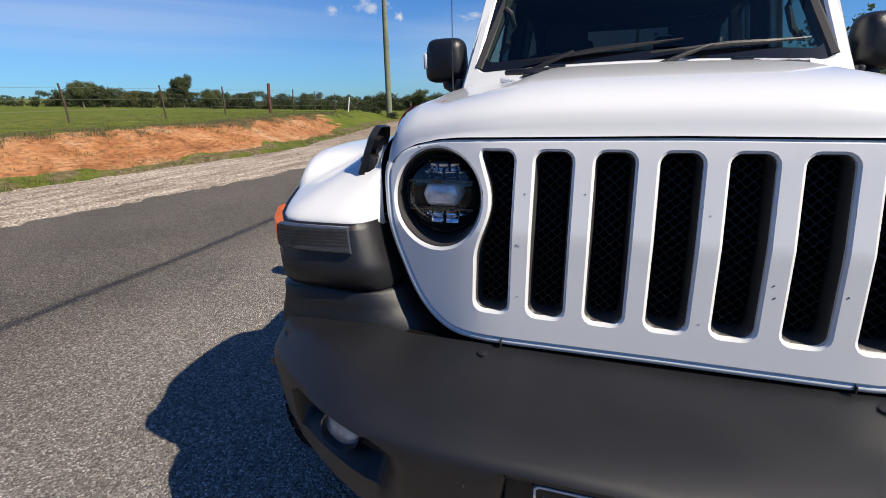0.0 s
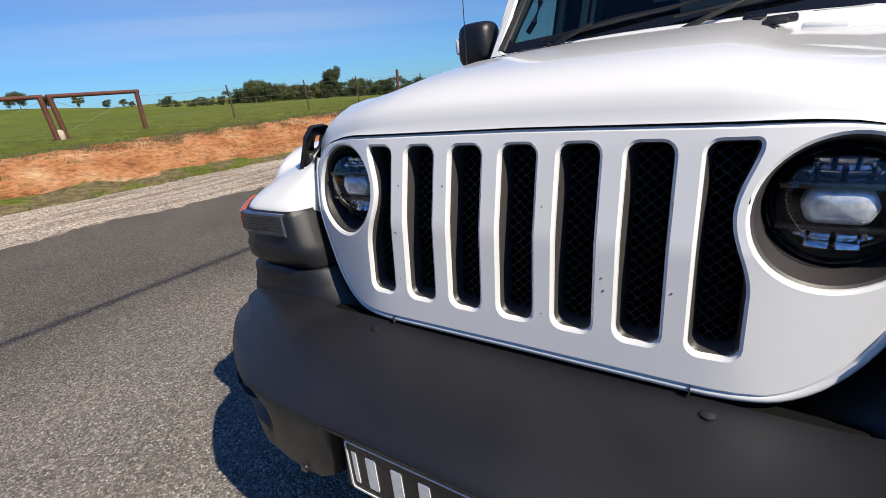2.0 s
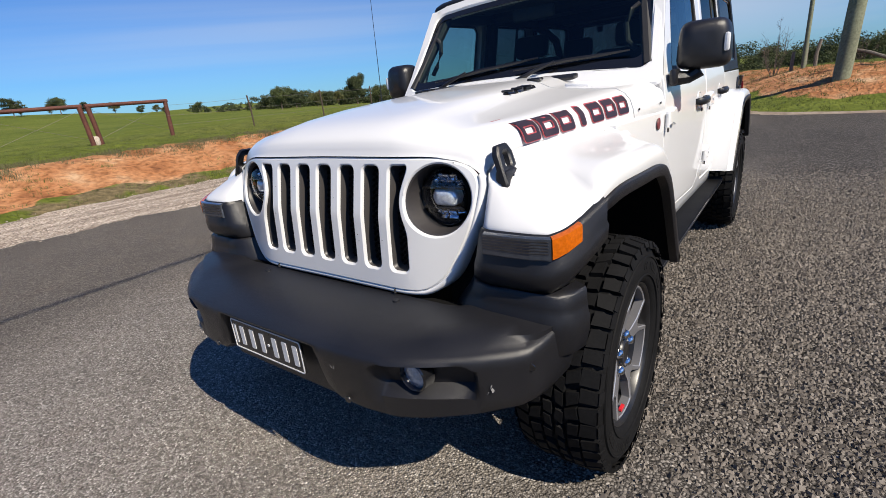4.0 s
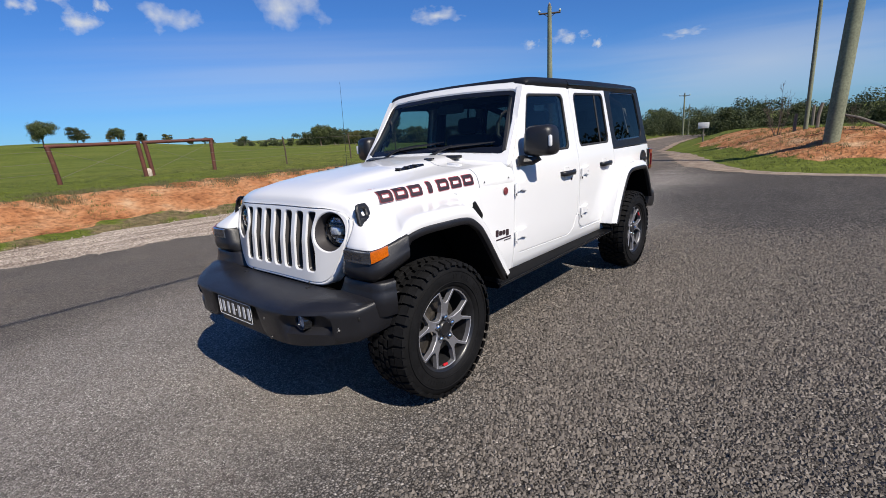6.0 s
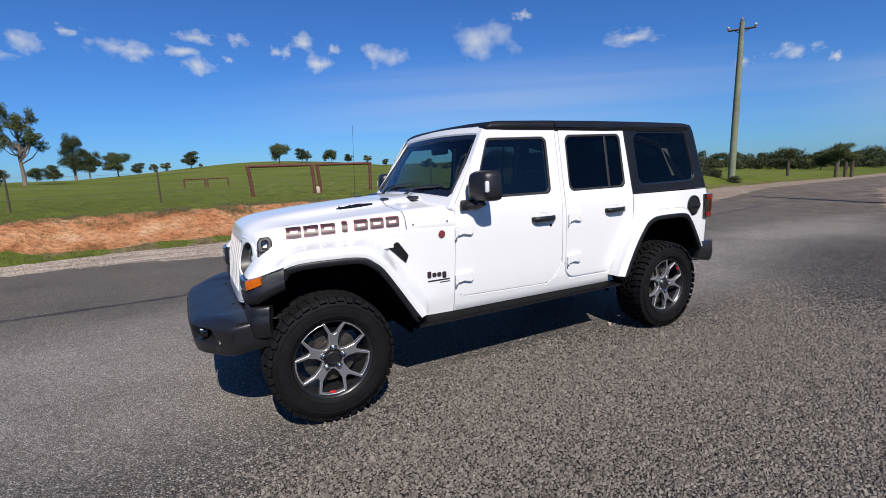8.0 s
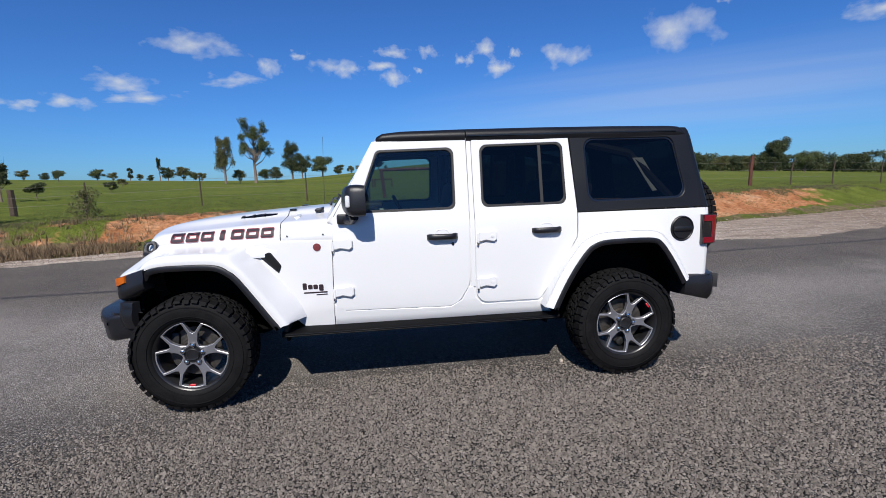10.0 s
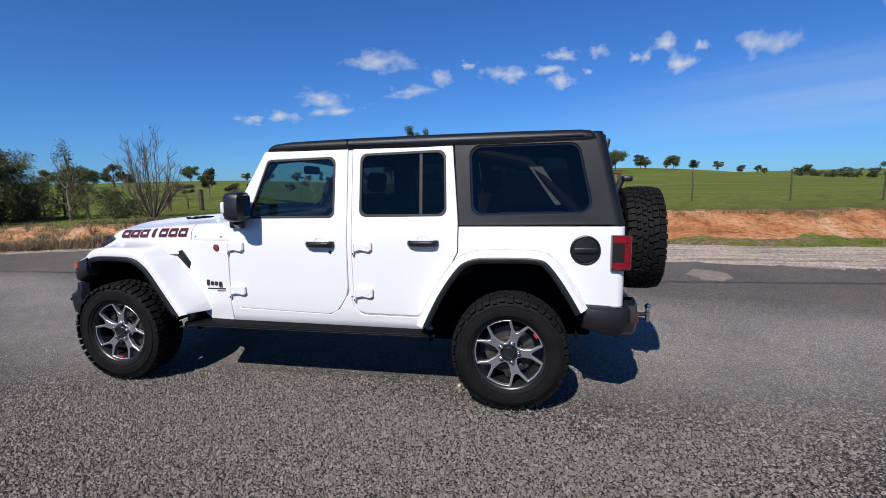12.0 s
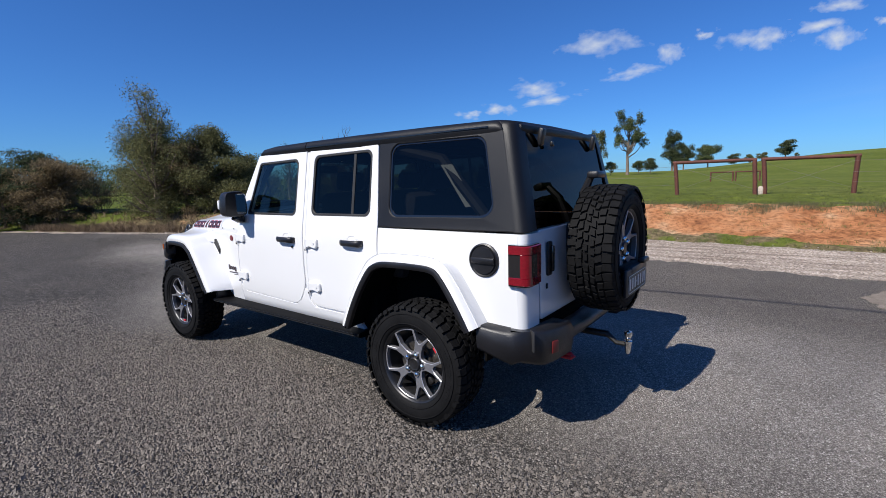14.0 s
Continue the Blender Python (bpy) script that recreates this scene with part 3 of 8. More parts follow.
def hood_and_cowl():
    zc = [(-0.398, 1.118), (-0.392, 1.140), (-0.375, 1.164), (-0.34, 1.187), (-0.28, 1.207), (-0.2, 1.222), (0.0, 1.246), (0.3, 1.270), (0.62, 1.291), (0.9, 1.305)]
    hw = [(-0.398, 0.582), (-0.36, 0.592), (-0.3, 0.604), (-0.1, 0.632), (0.3, 0.690), (0.6, 0.735), (0.93, 0.772)]

    def section(y):
        z, w = interp(y, zc), interp(y, hw)
        nose = min(1.0, max(0.0, (y + 0.398) / 0.16))
        dome = 0.026 * min(1.0, max(0.0, (y + 0.36) / 0.35))
        side = 1.060 + 0.048 * nose
        half = [(0, z), (0.18, z - 0.001), (0.29, z - 0.004), (0.335, z - 0.010 - dome * 0.25), (0.375, z - 0.014 - dome * 0.85), (0.41, z - 0.018 - dome)]
        zs = z - 0.024 - dome
        drop = zs - side
        half += [(w - 0.13, zs - 0.012 * nose), (w - 0.075, zs - drop * 0.12), (w - 0.04, zs - drop * 0.27), (w - 0.018, zs - drop * 0.48), (w - 0.006, zs - drop * 0.75), (w, side)]
        back = lambda x: y + (bow(x) + 0.006) * max(0.0, (0.1 - y) / 0.5)
        if y < -0.388:
            k = (-0.388 - y) / 0.010
            half = [(x, zz * (1 - k) + k * interp(x, [(0, 1.1125), (0.40, 1.1085), (0.47, 1.1015), (0.527, 1.0865), (0.556, 1.068), (0.578, 1.044)])) for x, zz in half]
        return [(-x, back(x), zz) for x, zz in half[::-1]] + [(x, back(x), zz) for x, zz in half[1:]]

    def hood_side(y, z):
        half = [p for p in section(y) if p[0] > 0.3]
        pts = sorted((p[2], p[0]) for p in half)
        return interp(z, pts)

    def sheet(ys, thick=0.02):
        bm = loft([section(y) for y in ys], closed=False, caps=False)
        bmesh.ops.recalc_face_normals(bm, faces=bm.faces[:])
        if sum(f.normal.z for f in bm.faces) < 0:
            bmesh.ops.reverse_faces(bm, faces=bm.faces[:])
        got = bmesh.ops.extrude_edge_only(bm, edges=[e for e in bm.edges if e.is_boundary])["geom"]
        for v in got:
            if isinstance(v, bmesh.types.BMVert):
                if v.co.y - bow(v.co.x) < -0.386:
                    v.co.y += 0.02
                else:
                    v.co.z -= thick
                    v.co.x *= 0.985
        return bm

    hood = part("hood", sheet([-0.398, -0.395, -0.391, -0.384, -0.374, -0.355, -0.33, -0.28, -0.2, -0.1, 0, 0.15, 0.3, 0.45, 0.57]), PAINT, suv, "white hood with raised centre and two vents", 60)
    part("cowl", sheet([0.577, 0.65, 0.75, 0.85, 0.925]), PAINT, suv, "", 50)
    seal = [(x, grille_y(x, 1.11) + 0.016, interp(abs(x), [(0, 1.113), (0.40, 1.110), (0.47, 1.104), (0.527, 1.088), (0.565, 1.062), (0.58, 1.045)])) for x in np.linspace(-0.58, 0.58, 41)]
    part("hood_seal", tube(seal, 0.008, 6), SEAL, suv)
    # hood vents: dark sunk louvres on the dome shoulders
    for s in (1, -1):
        vent = plate(rounded([(0.10, -0.006), (0.30, -0.030), (0.42, -0.012), (0.40, 0.006), (0.24, 0.010)], 0.006),
                     lambda u, v, d: (s * (0.352 + v), u + 0.08, interp(u + 0.08, zc) - 0.012 - 0.022 * min(1, max(0, (v + 0.03) / 0.05)) + 0.006 - d), 0.02, 0.004)
        part("hood_vent", vent, GLOSSBLACK, hood, "black slatted hood vent")
        for k in range(3):
            part("vent_slat", block(s * (0.350 + 0.002 * k), 0.25 + 0.075 * k, interp(0.25 + 0.075 * k, zc) - 0.012, 0.05, 0.012, 0.010, 0.003), PLASTIC, hood)
    # black cowl grille and washer jets at the foot of the windscreen
    b = bmesh.new()
    for x, w in ((-0.36, 0.34), (0.16, 0.5)):
        block(x, 0.80, 1.305 - 0.02, w, 0.06, 0.022, 0.008, b, Matrix.Rotation(radians(8), 4, "X"))
    part("cowl_grille", b, PLASTIC, suv)
    for x in (-0.30, 0.30):
        part("washer_jet", block(x, 0.60, 1.288, 0.06, 0.05, 0.014, 0.006), GLOSSBLACK, suv)
    for x in (0.47, -0.47):
        hb = block(x, 0.66, 1.245, 0.11, 0.035, 0.02, 0.008, turn=Matrix.Rotation(radians(6), 4, "Y"))
        part("cowl_hinge", hb, PAINT, suv)
    # small bolts and rubber stops on the cowl side
    for s in (1, -1):
        for y, z in ((0.62, 1.135), (0.86, 1.14)):
            part("cowl_bolt", spun([(0, 0.0001), (0.008, 0.006), (0.009, 0.0001)], 10, "x", (s * (interp(y, hw) - 0.006) - (0.008 if s < 0 else 0), y, z)), SEAMDARK, suv)
    # hood latches
    for s in (1, -1):
        latch = part("hood_latch", block(s * 0.634, -0.298, 1.036, 0.040, 0.074, 0.056, 0.012), PLASTIC, suv, "black rubber hood latch with open loop")
        tilt = lambda u, v, d: (s * (0.658 - 0.36 * v - d * 0.9), -0.298 + u + 0.08 * v, 1.024 + v - 0.3 * d)
        loop = rounded([(-0.043, -0.008), (0.043, -0.008), (0.041, 0.082), (0.026, 0.106), (-0.026, 0.106), (-0.041, 0.082)], 0.014)
        part("latch_loop", plate(loop, tilt, 0.020, 0.006, [rounded([(-0.015, 0.046), (0.015, 0.046), (0.015, 0.084), (-0.015, 0.084)], 0.010)]), PLASTIC, latch)
        part("latch_pin", plate(circle(0.0, 0.014, 0.011, 16), lambda u, v, d: tilt(u, v, d - 0.006), 0.008, 0.003), GLOSSBLACK, latch)
    # seven-letter side decal and the model bar: drawn as plain blocks with a fine red edge
    y0, y1 = -0.175, 0.535
    n = 7
    pitch = (y1 - y0) / n
    for s in (1, -1):
        def lay(u, v, d, lift):
            zz = 1.108 + 0.022 * (u - y0) / (y1 - y0) + v
            return (s * (hood_side(u, zz) + lift - d), u, zz)
        for k in range(n):
            a = y0 + k * pitch + 0.006
            e = a + pitch - 0.013
            if k == 3:
                a, e = a + 0.026, e - 0.026
            lean = 0.010
            quad = [(a, 0.001), (e, 0.001), (e + lean, 0.068), (a + lean, 0.068)]
            inset = [(a + 0.003, 0.004), (e - 0.003, 0.004), (e + lean - 0.003, 0.065), (a + lean + 0.003, 0.065)]
            cuts = (0.010, 0.020, 0.030, 0.038, 0.046, 0.053, 0.060)
            slit, gap = [], []
            if k != 3:
                w = (e - a) * 0.24
                slit = [rounded([(a + w + 0.004, 0.026), (e - w + 0.004, 0.026), (e - w + 0.007, 0.044), (a + w + 0.007, 0.044)], 0.004, 2)]
                gap = [rounded([(a + w + 0.001, 0.023), (e - w + 0.007, 0.023), (e - w + 0.010, 0.047), (a + w + 0.004, 0.047)], 0.004, 2)]
            part("decal_edge", plate(rounded(quad, 0.010, 3), lambda u, v, d: lay(u, v, d, 0.0045), 0.002, 0.0, slit, vcuts=cuts), DECALRED, hood)
            part("decal_bar", plate(rounded(inset, 0.009, 3), lambda u, v, d: lay(u, v, d, 0.0060), 0.002, 0.0, gap, vcuts=cuts), DECAL, hood, "dark maroon lettering block")
    return hood


hood_and_cowl()


def front_face():
    put = lambda u, v, d: (u, grille_y(u, v) + d, v)
    half = spline([(0.0, 0.712), (0.20, 0.711), (0.36, 0.711), (0.425, 0.724), (0.480, 0.770), (0.524, 0.846), (0.555, 0.919), (0.569, 0.994), (0.570, 1.035), (0.556, 1.062), (0.527, 1.082), (0.470, 1.097), (0.40, 1.103), (0.2, 1.106), (0.0, 1.108)], 4, False)
    out = half + [(-x, z) for x, z in half[-2:0:-1]]

    def wider(r):
        """The outline moved outward by r."""
        k, res = len(out), []
        for i in range(k):
            t = Vector(out[(i + 1) % k]) - Vector(out[i - 1])
            nrm = Vector((t.y, -t.x)).normalized()
            res.append((out[i][0] + nrm.x * r, out[i][1] + nrm.y * r))
        return res
    slots, lamp, RB = [], (0.452, 0.985), 0.101
    for i in range(7):
        c = -0.324 + 0.108 * i
        a, b = c - 0.034, c + 0.034
        if i in (0, 6):
            s = 1 if i == 6 else -1
            inner, outer = c - s * 0.034, c + s * 0.034
            pts = [(inner, 0.768), (outer, 0.768), (outer, 0.868)]
            for k in range(17):
                dz = -0.112 + 0.0125 * k
                pts.append((outer - s * 0.027 * math.cos(math.pi / 2 * min(1.0, abs(dz) / 0.116)) ** 2, lamp[1] + dz))
            pts += [(outer - s * 0.004, 1.084), (inner, 1.084)]
            pts = rounded(pts, [0.018, 0.018, 0] + [0] * 17 + [0.010, 0.018])
        else:
            pts = rounded([(a, 0.768), (b, 0.768), (b, 1.084), (a, 1.084)], 0.019)
        fine = []
        for (u0, v0), (u1, v1) in zip(pts, pts[1:] + pts[:1]):
            k = max(1, int(math.hypot(u1 - u0, v1 - v0) / 0.03))
            fine += [(u0 + (u1 - u0) * j / k, v0 + (v1 - v0) * j / k) for j in range(k)]
        slots.append(fine)
    rings_lamp = [circle(s * lamp[0], lamp[1], RB, 48) for s in (1, -1)]
    g = part("grille", plate(out, put, 0.012, 0.005, slots + rings_lamp, vcuts=(0.74, 0.80, 0.86, 0.93, 1.0, 1.05), ucuts=(-0.50, -0.43, -0.385, 0.385, 0.43, 0.50)), PAINT, suv, "white seven-slot grille panel with stone chips", 28)
    # the rim that wraps back to the fenders, set off by a fine joint
    rows = ((-0.004, 0.0115), (0.0012, 0.004), (0.004, 0.0015), (0.010, 0.003), (0.015, 0.008), (0.018, 0.018), (0.020, 0.05), (0.022, 0.12))
    rings = [[Vector((x, grille_y(x0, z0) + d, z)) for (x, z), (x0, z0) in zip(wider(r), out)] for r, d in rows]
    rim = loft(rings, True, False)
    bmesh.ops.delete(rim, geom=[f for f in rim.faces if f.calc_center_median().z > 1.052], context="FACES")
    part("grille_rim", rim, PAINT, g, "", 60)
    for x in (0.30, -0.30):
        part("frame_seam", block(x, grille_y(0.3, 0.702) + 0.002, 0.703, 0.002, 0.012, 0.014, 0), SEAMDARK, suv)
    # dark surround liners, honeycomb, and backing inside the slots
    for i, pts in enumerate(slots):
        us = [p[0] for p in pts]
        a, b = min(us), max(us)
        cx = (a + b) / 2
        ring_in = [(cx + (u - cx) * 0.84, 0.928 + (v - 0.928) * 0.955) for u, v in pts]
        bm = loft([[Vector(put(u, v, 0.011)) for u, v in pts], [Vector(put(cx + (u - cx) * 0.95, 0.928 + (v - 0.928) * 0.985, 0.014)) for u, v in pts], [Vector(put(u, v, 0.040)) for u, v in ring_in], [Vector(put(u, v, 0.095)) for u, v in ring_in]], caps=False)
        part("slot_liner", bm, LINER, g, "dark grey slot surround")
        h = bmesh.new()
        cell, rowh = 0.018, 0.0094
        k = 0
        z = 0.775
        while z < 1.075:
            x = a + 0.007
            j = 0
            run = []
            while x <= b - 0.006:
                ph = (j + 2 * (k % 2)) % 4
                run.append((x, z + (rowh * 0.42 if ph in (1, 2) else -rowh * 0.42)))
                x += cell / 4 if j % 2 else cell / 3
                j += 1
            for (x0, z0), (x1, z1) in zip(run, run[1:]):
                t = 0.0014
                q = [put(x0, z0 - t, 0.041), put(x1, z1 - t, 0.041), put(x1, z1 + t, 0.041), put(x0, z0 + t, 0.041)]
                r = [put(x0, z0 - t, 0.056), put(x1, z1 - t, 0.056), put(x1, z1 + t, 0.056), put(x0, z0 + t, 0.056)]
                loft([[Vector(p) for p in q], [Vector(p) for p in r]], True, False, h)
                vs = [h.verts.new(p) for p in q]
                h.faces.new(vs)
            z += rowh
            k += 1
        part("honeycomb_mesh", h, HONEY, g, "black honeycomb insert", None)
    # near-black sheet puts the shade behind the slots into its colour
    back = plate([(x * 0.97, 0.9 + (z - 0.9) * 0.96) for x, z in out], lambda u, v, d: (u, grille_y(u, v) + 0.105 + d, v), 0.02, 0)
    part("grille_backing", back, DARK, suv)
    # stone chips in the paint
    rnd = random.Random(4)
    for k in range(10):
        x, z = rnd.choice([-0.27, -0.162, -0.054, 0.054, 0.162, 0.27, 0.054, -0.054, 0.162]) + rnd.uniform(-0.007, 0.007), rnd.uniform(0.78, 1.06)
        if abs(x) > 0.33 and z > 0.83 or (abs(x) in (0.0,) and z > 0.76):
            z = rnd.uniform(0.715, 0.755)
        r = rnd.uniform(0.0006, 0.0013)
        part("stone_chip", plate([(x + r * rnd.uniform(0.6, 1.5) * math.cos(t), z + r * rnd.uniform(0.6, 1.6) * math.sin(t)) for t in (0, 1, 2.1, 3.1, 4.2, 5.2)], lambda u, v, d: (u, grille_y(u, v) - 0.0009 + d, v), 0.0012, 0), SEAMDARK, g)
    # headlamps
    for s in (1, -1):
        yl = grille_y(lamp[0], lamp[1]) + 0.050
        c = (s * lamp[0], yl, lamp[1])
        edge = [Vector(put(u, v, 0.0085)) for u, v in circle(s * lamp[0], lamp[1], RB + 0.0006, 48)]
        lip = [Vector(put(u, v, 0.012)) for u, v in circle(s * lamp[0], lamp[1], RB - 0.004, 48)]
        deep = [Vector((u, yl + 0.012, v)) for u, v in circle(s * lamp[0], lamp[1], 0.087, 48)]
        deeper = [Vector((u, yl + 0.05, v)) for u, v in circle(s * lamp[0], lamp[1], 0.084, 48)]
        hl = part("headlight", loft([edge, lip, deep, deeper], True, False), BEZEL, suv, "round lamp in a deep grey bezel")
        part("lamp_rim", spun([(0.03, 0.0865), (0.0, 0.0865), (-0.006, 0.083), (0.0, 0.0795), (0.03, 0.079)], 40, "y", c), GLOSSBLACK, hl)
        part("lamp_bowl", spun([(0.0, 0.080), (0.03, 0.077), (0.06, 0.05), (0.068, 0.0001)], 40, "y", c), LAMPBOWL, hl)
        part("lamp_lens", spun([(0.002, 0.0805), (-0.012, 0.072), (-0.021, 0.052), (-0.026, 0.03), (-0.028, 0.0001)], 40, "y", c), CLEARLENS, hl, "clear lens")
        core = [[Vector((c[0] + u * k, c[1] + y, c[2] + v * k)) for u, v in rounded([(-0.034, -0.025), (0.034, -0.025), (0.044, 0.0), (0.034, 0.026), (-0.034, 0.026), (-0.044, 0.0)], 0.014)] for k, y in ((1.0, 0.03), (1.0, 0.0), (0.96, -0.006), (0.75, -0.012), (0.4, -0.0155), (0.05, -0.0165))]
        part("projector", loft(core), LAMPCORE, hl, "bright projector lens", 50)
        for z0, w0, k in ((0.043, 0.058, 4), (-0.043, 0.056, 4), (0.060, 0.036, 3), (-0.060, 0.034, 2)):
            for j in range(k):
                q = j - (k - 1) / 2
                part("reflector", block(c[0] + q * 2 * w0 / k, c[1] + 0.012 + 0.004 * abs(q), c[2] + z0, 1.75 * w0 / k, 0.014, 0.018, 0.003, turn=Matrix.Rotation(radians(22 * q), 4, "Z") @ Matrix.Rotation(radians(24 if z0 > 0 else -28), 4, "X")), REFLECTOR, hl)
        for z0 in (0.030, -0.030):
            part("lamp_bar", block(c[0], c[1] - 0.004, c[2] + z0, 0.142, 0.022, 0.006, 0.001), GLOSSBLACK, hl)


front_face()

# ---- wheel-arch flares ----
FLARE_F = [(-0.300, 0.945), (-0.262, 1.000), (-0.20, 1.030), (-0.10, 1.044), (0.08, 1.046), (0.17, 1.042), (0.24, 1.027), (0.30, 0.993), (0.366, 0.935), (0.457, 0.805), (0.555, 0.655), (0.594, 0.600), (0.612, 0.570)]
FLARE_R = [(2.385, 0.56), (2.40, 0.60), (2.47, 0.745), (2.55, 0.88), (2.64, 0.998), (2.70, 1.042), (2.78, 1.070), (2.90, 1.078), (3.10, 1.078), (3.20, 1.068), (3.265, 1.035), (3.34, 0.945), (3.42, 0.82), (3.48, 0.715)]


def flare_out(y, front):
    """How far out the arch edge stands."""
    return interp(y, [(-0.30, 0.862), (-0.2, 0.882), (0.0, 0.908), (0.2, 0.920), (0.8, 0.920)]) if front else 0.920


def arch_lining(path, front):
    lip, liner, n = [], [], len(path)
    for i, (y, z) in enumerate(path):
        t = (Vector(path[min(i + 1, n - 1)]) - Vector(path[max(i - 1, 0)])).normalized()
        nx = Vector((-t.y, t.x))
        if (front and i == n - 1) or (not front and i == 0):
            nx = Vector((1.0 / nx.x, 0.0))
        at = lambda x, d: (x, y - nx.x * d, z - nx.y * d)
        xo = flare_out(y, front)
        lip.append([at(xo + 0.001, 0.046), at(xo + 0.008, 0.049), at(xo + 0.011, 0.056), at(xo + 0.011, 0.074), at(xo + 0.005, 0.083), at(xo - 0.022, 0.086), at(xo - 0.03, 0.056)])
        liner.append([at(xo - 0.01, 0.079), at(0.60, 0.068), at(0.60, 0.05), at(xo - 0.02, 0.06)])
    return lip, liner


def rear_fender():
    path, white = spline(FLARE_R, 3, False), []
    n = len(path)
    for i, (y, z) in enumerate(path):
        t = (Vector(path[min(i + 1, n - 1)]) - Vector(path[max(i - 1, 0)])).normalized()
        nx = Vector((-t.y, t.x))
        if i == 0:
            nx = Vector((1.0 / nx.x, 0.0))

        def at(x, d):
            return (x, y - nx.x * d, z - nx.y * d)
        xi, xo = flank(y, min(z, 1.2)) - 0.01, flare_out(y, False)
        white.append([at(xi, -0.004), at(xi + (xo - xi) * 0.45, 0.0), at(xi + (xo - xi) * 0.8, -0.003), at(xo - 0.03, 0.004), at(xo - 0.010, 0.013), at(xo, 0.028), at(xo + 0.002, 0.048), at(xo - 0.02, 0.052), at(xi + 0.01, 0.03)])
    f = both("rear_fender", loft(white), PAINT, suv, "white wheel-arch flare", 40)
    lip, liner = arch_lining(path, False)
    for ob, bm in zip(f, (loft(lip), mirrored(loft(lip)))):
        part("arch_trim", bm, PLASTIC, ob, "black plastic arch edge", 40)
    both("wheel_housing", loft(liner), DARK, suv)


rear_fender()


def fender_details():
    # one sheet from the marker lamp and the whole arch edge up to the hood side and the flank
    rim = [(0.594, -0.345, 0.934), (0.604, -0.385, 0.929), (0.618, -0.412, 0.928), (0.640, -0.424, 0.928), (0.70, -0.426, 0.928), (0.765, -0.425, 0.928), (0.800, -0.418, 0.929), (0.824, -0.398, 0.931), (0.842, -0.365, 0.938), (0.855, -0.325, 0.947)]
    n0 = len(rim)
    down = [Vector((0.0, -1.0))] * n0
    path = spline(FLARE_F, 3, False)
    for i, (y, z) in enumerate(path):
        if y < -0.285:
            continue
        t = (Vector(path[min(i + 1, len(path) - 1)]) - Vector(path[i - 1])).normalized()
        nx = Vector((t.y, -t.x)).lerp(Vector((0.0, -1.0)), max(0.0, min(1.0, (0.30 - y) / 0.15)))
        if i == len(path) - 1:
            nx = Vector((-1.2, 0.0))
        rim.append((flare_out(y, True), y + nx.x * 0.026, z + nx.y * 0.026))
        down.append(nx)
    seam = [(-0.335, 0.598, 1.055), (-0.28, 0.604, 1.086), (-0.2, 0.616, 1.102), (-0.1, 0.629, 1.105), (0.0, 0.643, 1.106), (0.15, 0.665, 1.107), (0.3, 0.688, 1.107), (0.42, 0.705, 1.106)]
    leg_y = [(0.25, 0.36), (0.29, 0.388), (0.33, 0.404), (0.366, 0.430), (0.457, 0.532), (0.555, 0.652), (0.594, 0.695), (0.612, 0.715)]
    leg_z = [(0.25, 1.104), (0.29, 1.056), (0.33, 1.016), (0.366, 0.992), (0.457, 0.862), (0.555, 0.712), (0.594, 0.632), (0.612, 0.570)]
    foot = []
    for i, (x, y, z) in enumerate(rim):
        ya = y - down[i].x * 0.026
        if i < n0:
            ys = (-0.335, -0.325, -0.31, -0.295, -0.27, -0.24, -0.22, -0.20, -0.17, -0.14)[i]
        else:
            ys = interp(ya, [(-0.285, -0.11), (0.25, 0.36)])
        p = Vector([interp(ys, [(q[0], q[1]) for q in seam]), ys, interp(ys, [(q[0], q[2]) for q in seam])])
        if ya > 0.25:
            yy, zz = interp(ya, leg_y), interp(ya, leg_z)
            p = p.lerp(Vector((flank(yy, zz) - 0.006, yy, zz)), min(1.0, (ya - 0.25) / 0.05))
        foot.append(p)
    across = (0.0, 0.012, 0.04, 0.10, 0.20, 0.34, 0.50, 0.66, 0.80, 0.90, 0.96, 1.0)
    flat = (0.0, 0.16, 0.33, 0.45, 0.50, 0.53, 0.56, 0.62, 0.72, 0.84, 0.93, 1.0)
    nose = (0.0, 0.035, 0.080, 0.150, 0.25, 0.385, 0.53, 0.68, 0.81, 0.905, 0.96, 1.0)
    leg = (0.0, 0.11, 0.19, 0.26, 0.34, 0.45, 0.57, 0.70, 0.82, 0.91, 0.96, 1.0)
    ease = lambda t: (lambda k: k * k * (3 - 2 * k))(min(1.0, max(0.0, t)))
    rings = []
    for h, gf, gn, gl in zip(across, flat, nose, leg):
        ring = []
        for i, (x, y, z) in enumerate(rim):
            k, q = ease((i - 7) / 9.0), ease((y - 0.10) / 0.25)
            gz = gn + (gf - gn) * k
            gy, gz = h + (gl - h) * q, gz + (gl - gz) * q
            ring.append((x + (foot[i].x - x) * h, y + (foot[i].y - y) * gy, z + (foot[i].z - z) * gz))
        rings.append(ring)
    under = [[(x - 0.004 if i > n0 else x * 0.997, y + (0.004 if i <= n0 else down[i].x * 0.02), z + down[i].y * 0.020) for i, (x, y, z) in enumerate(rim)], [(x - (0.004 if i < n0 else 0.03), y + (0.03 if i < n0 else down[i].x * 0.022), z + down[i].y * 0.022) for i, (x, y, z) in enumerate(rim)]]
    fl = both("front_fender", loft(under[::-1] + rings, closed=False, caps=False), PAINT, suv, "white front fender sloping to its lamp", 70)
    lip, liner = arch_lining(path, True)
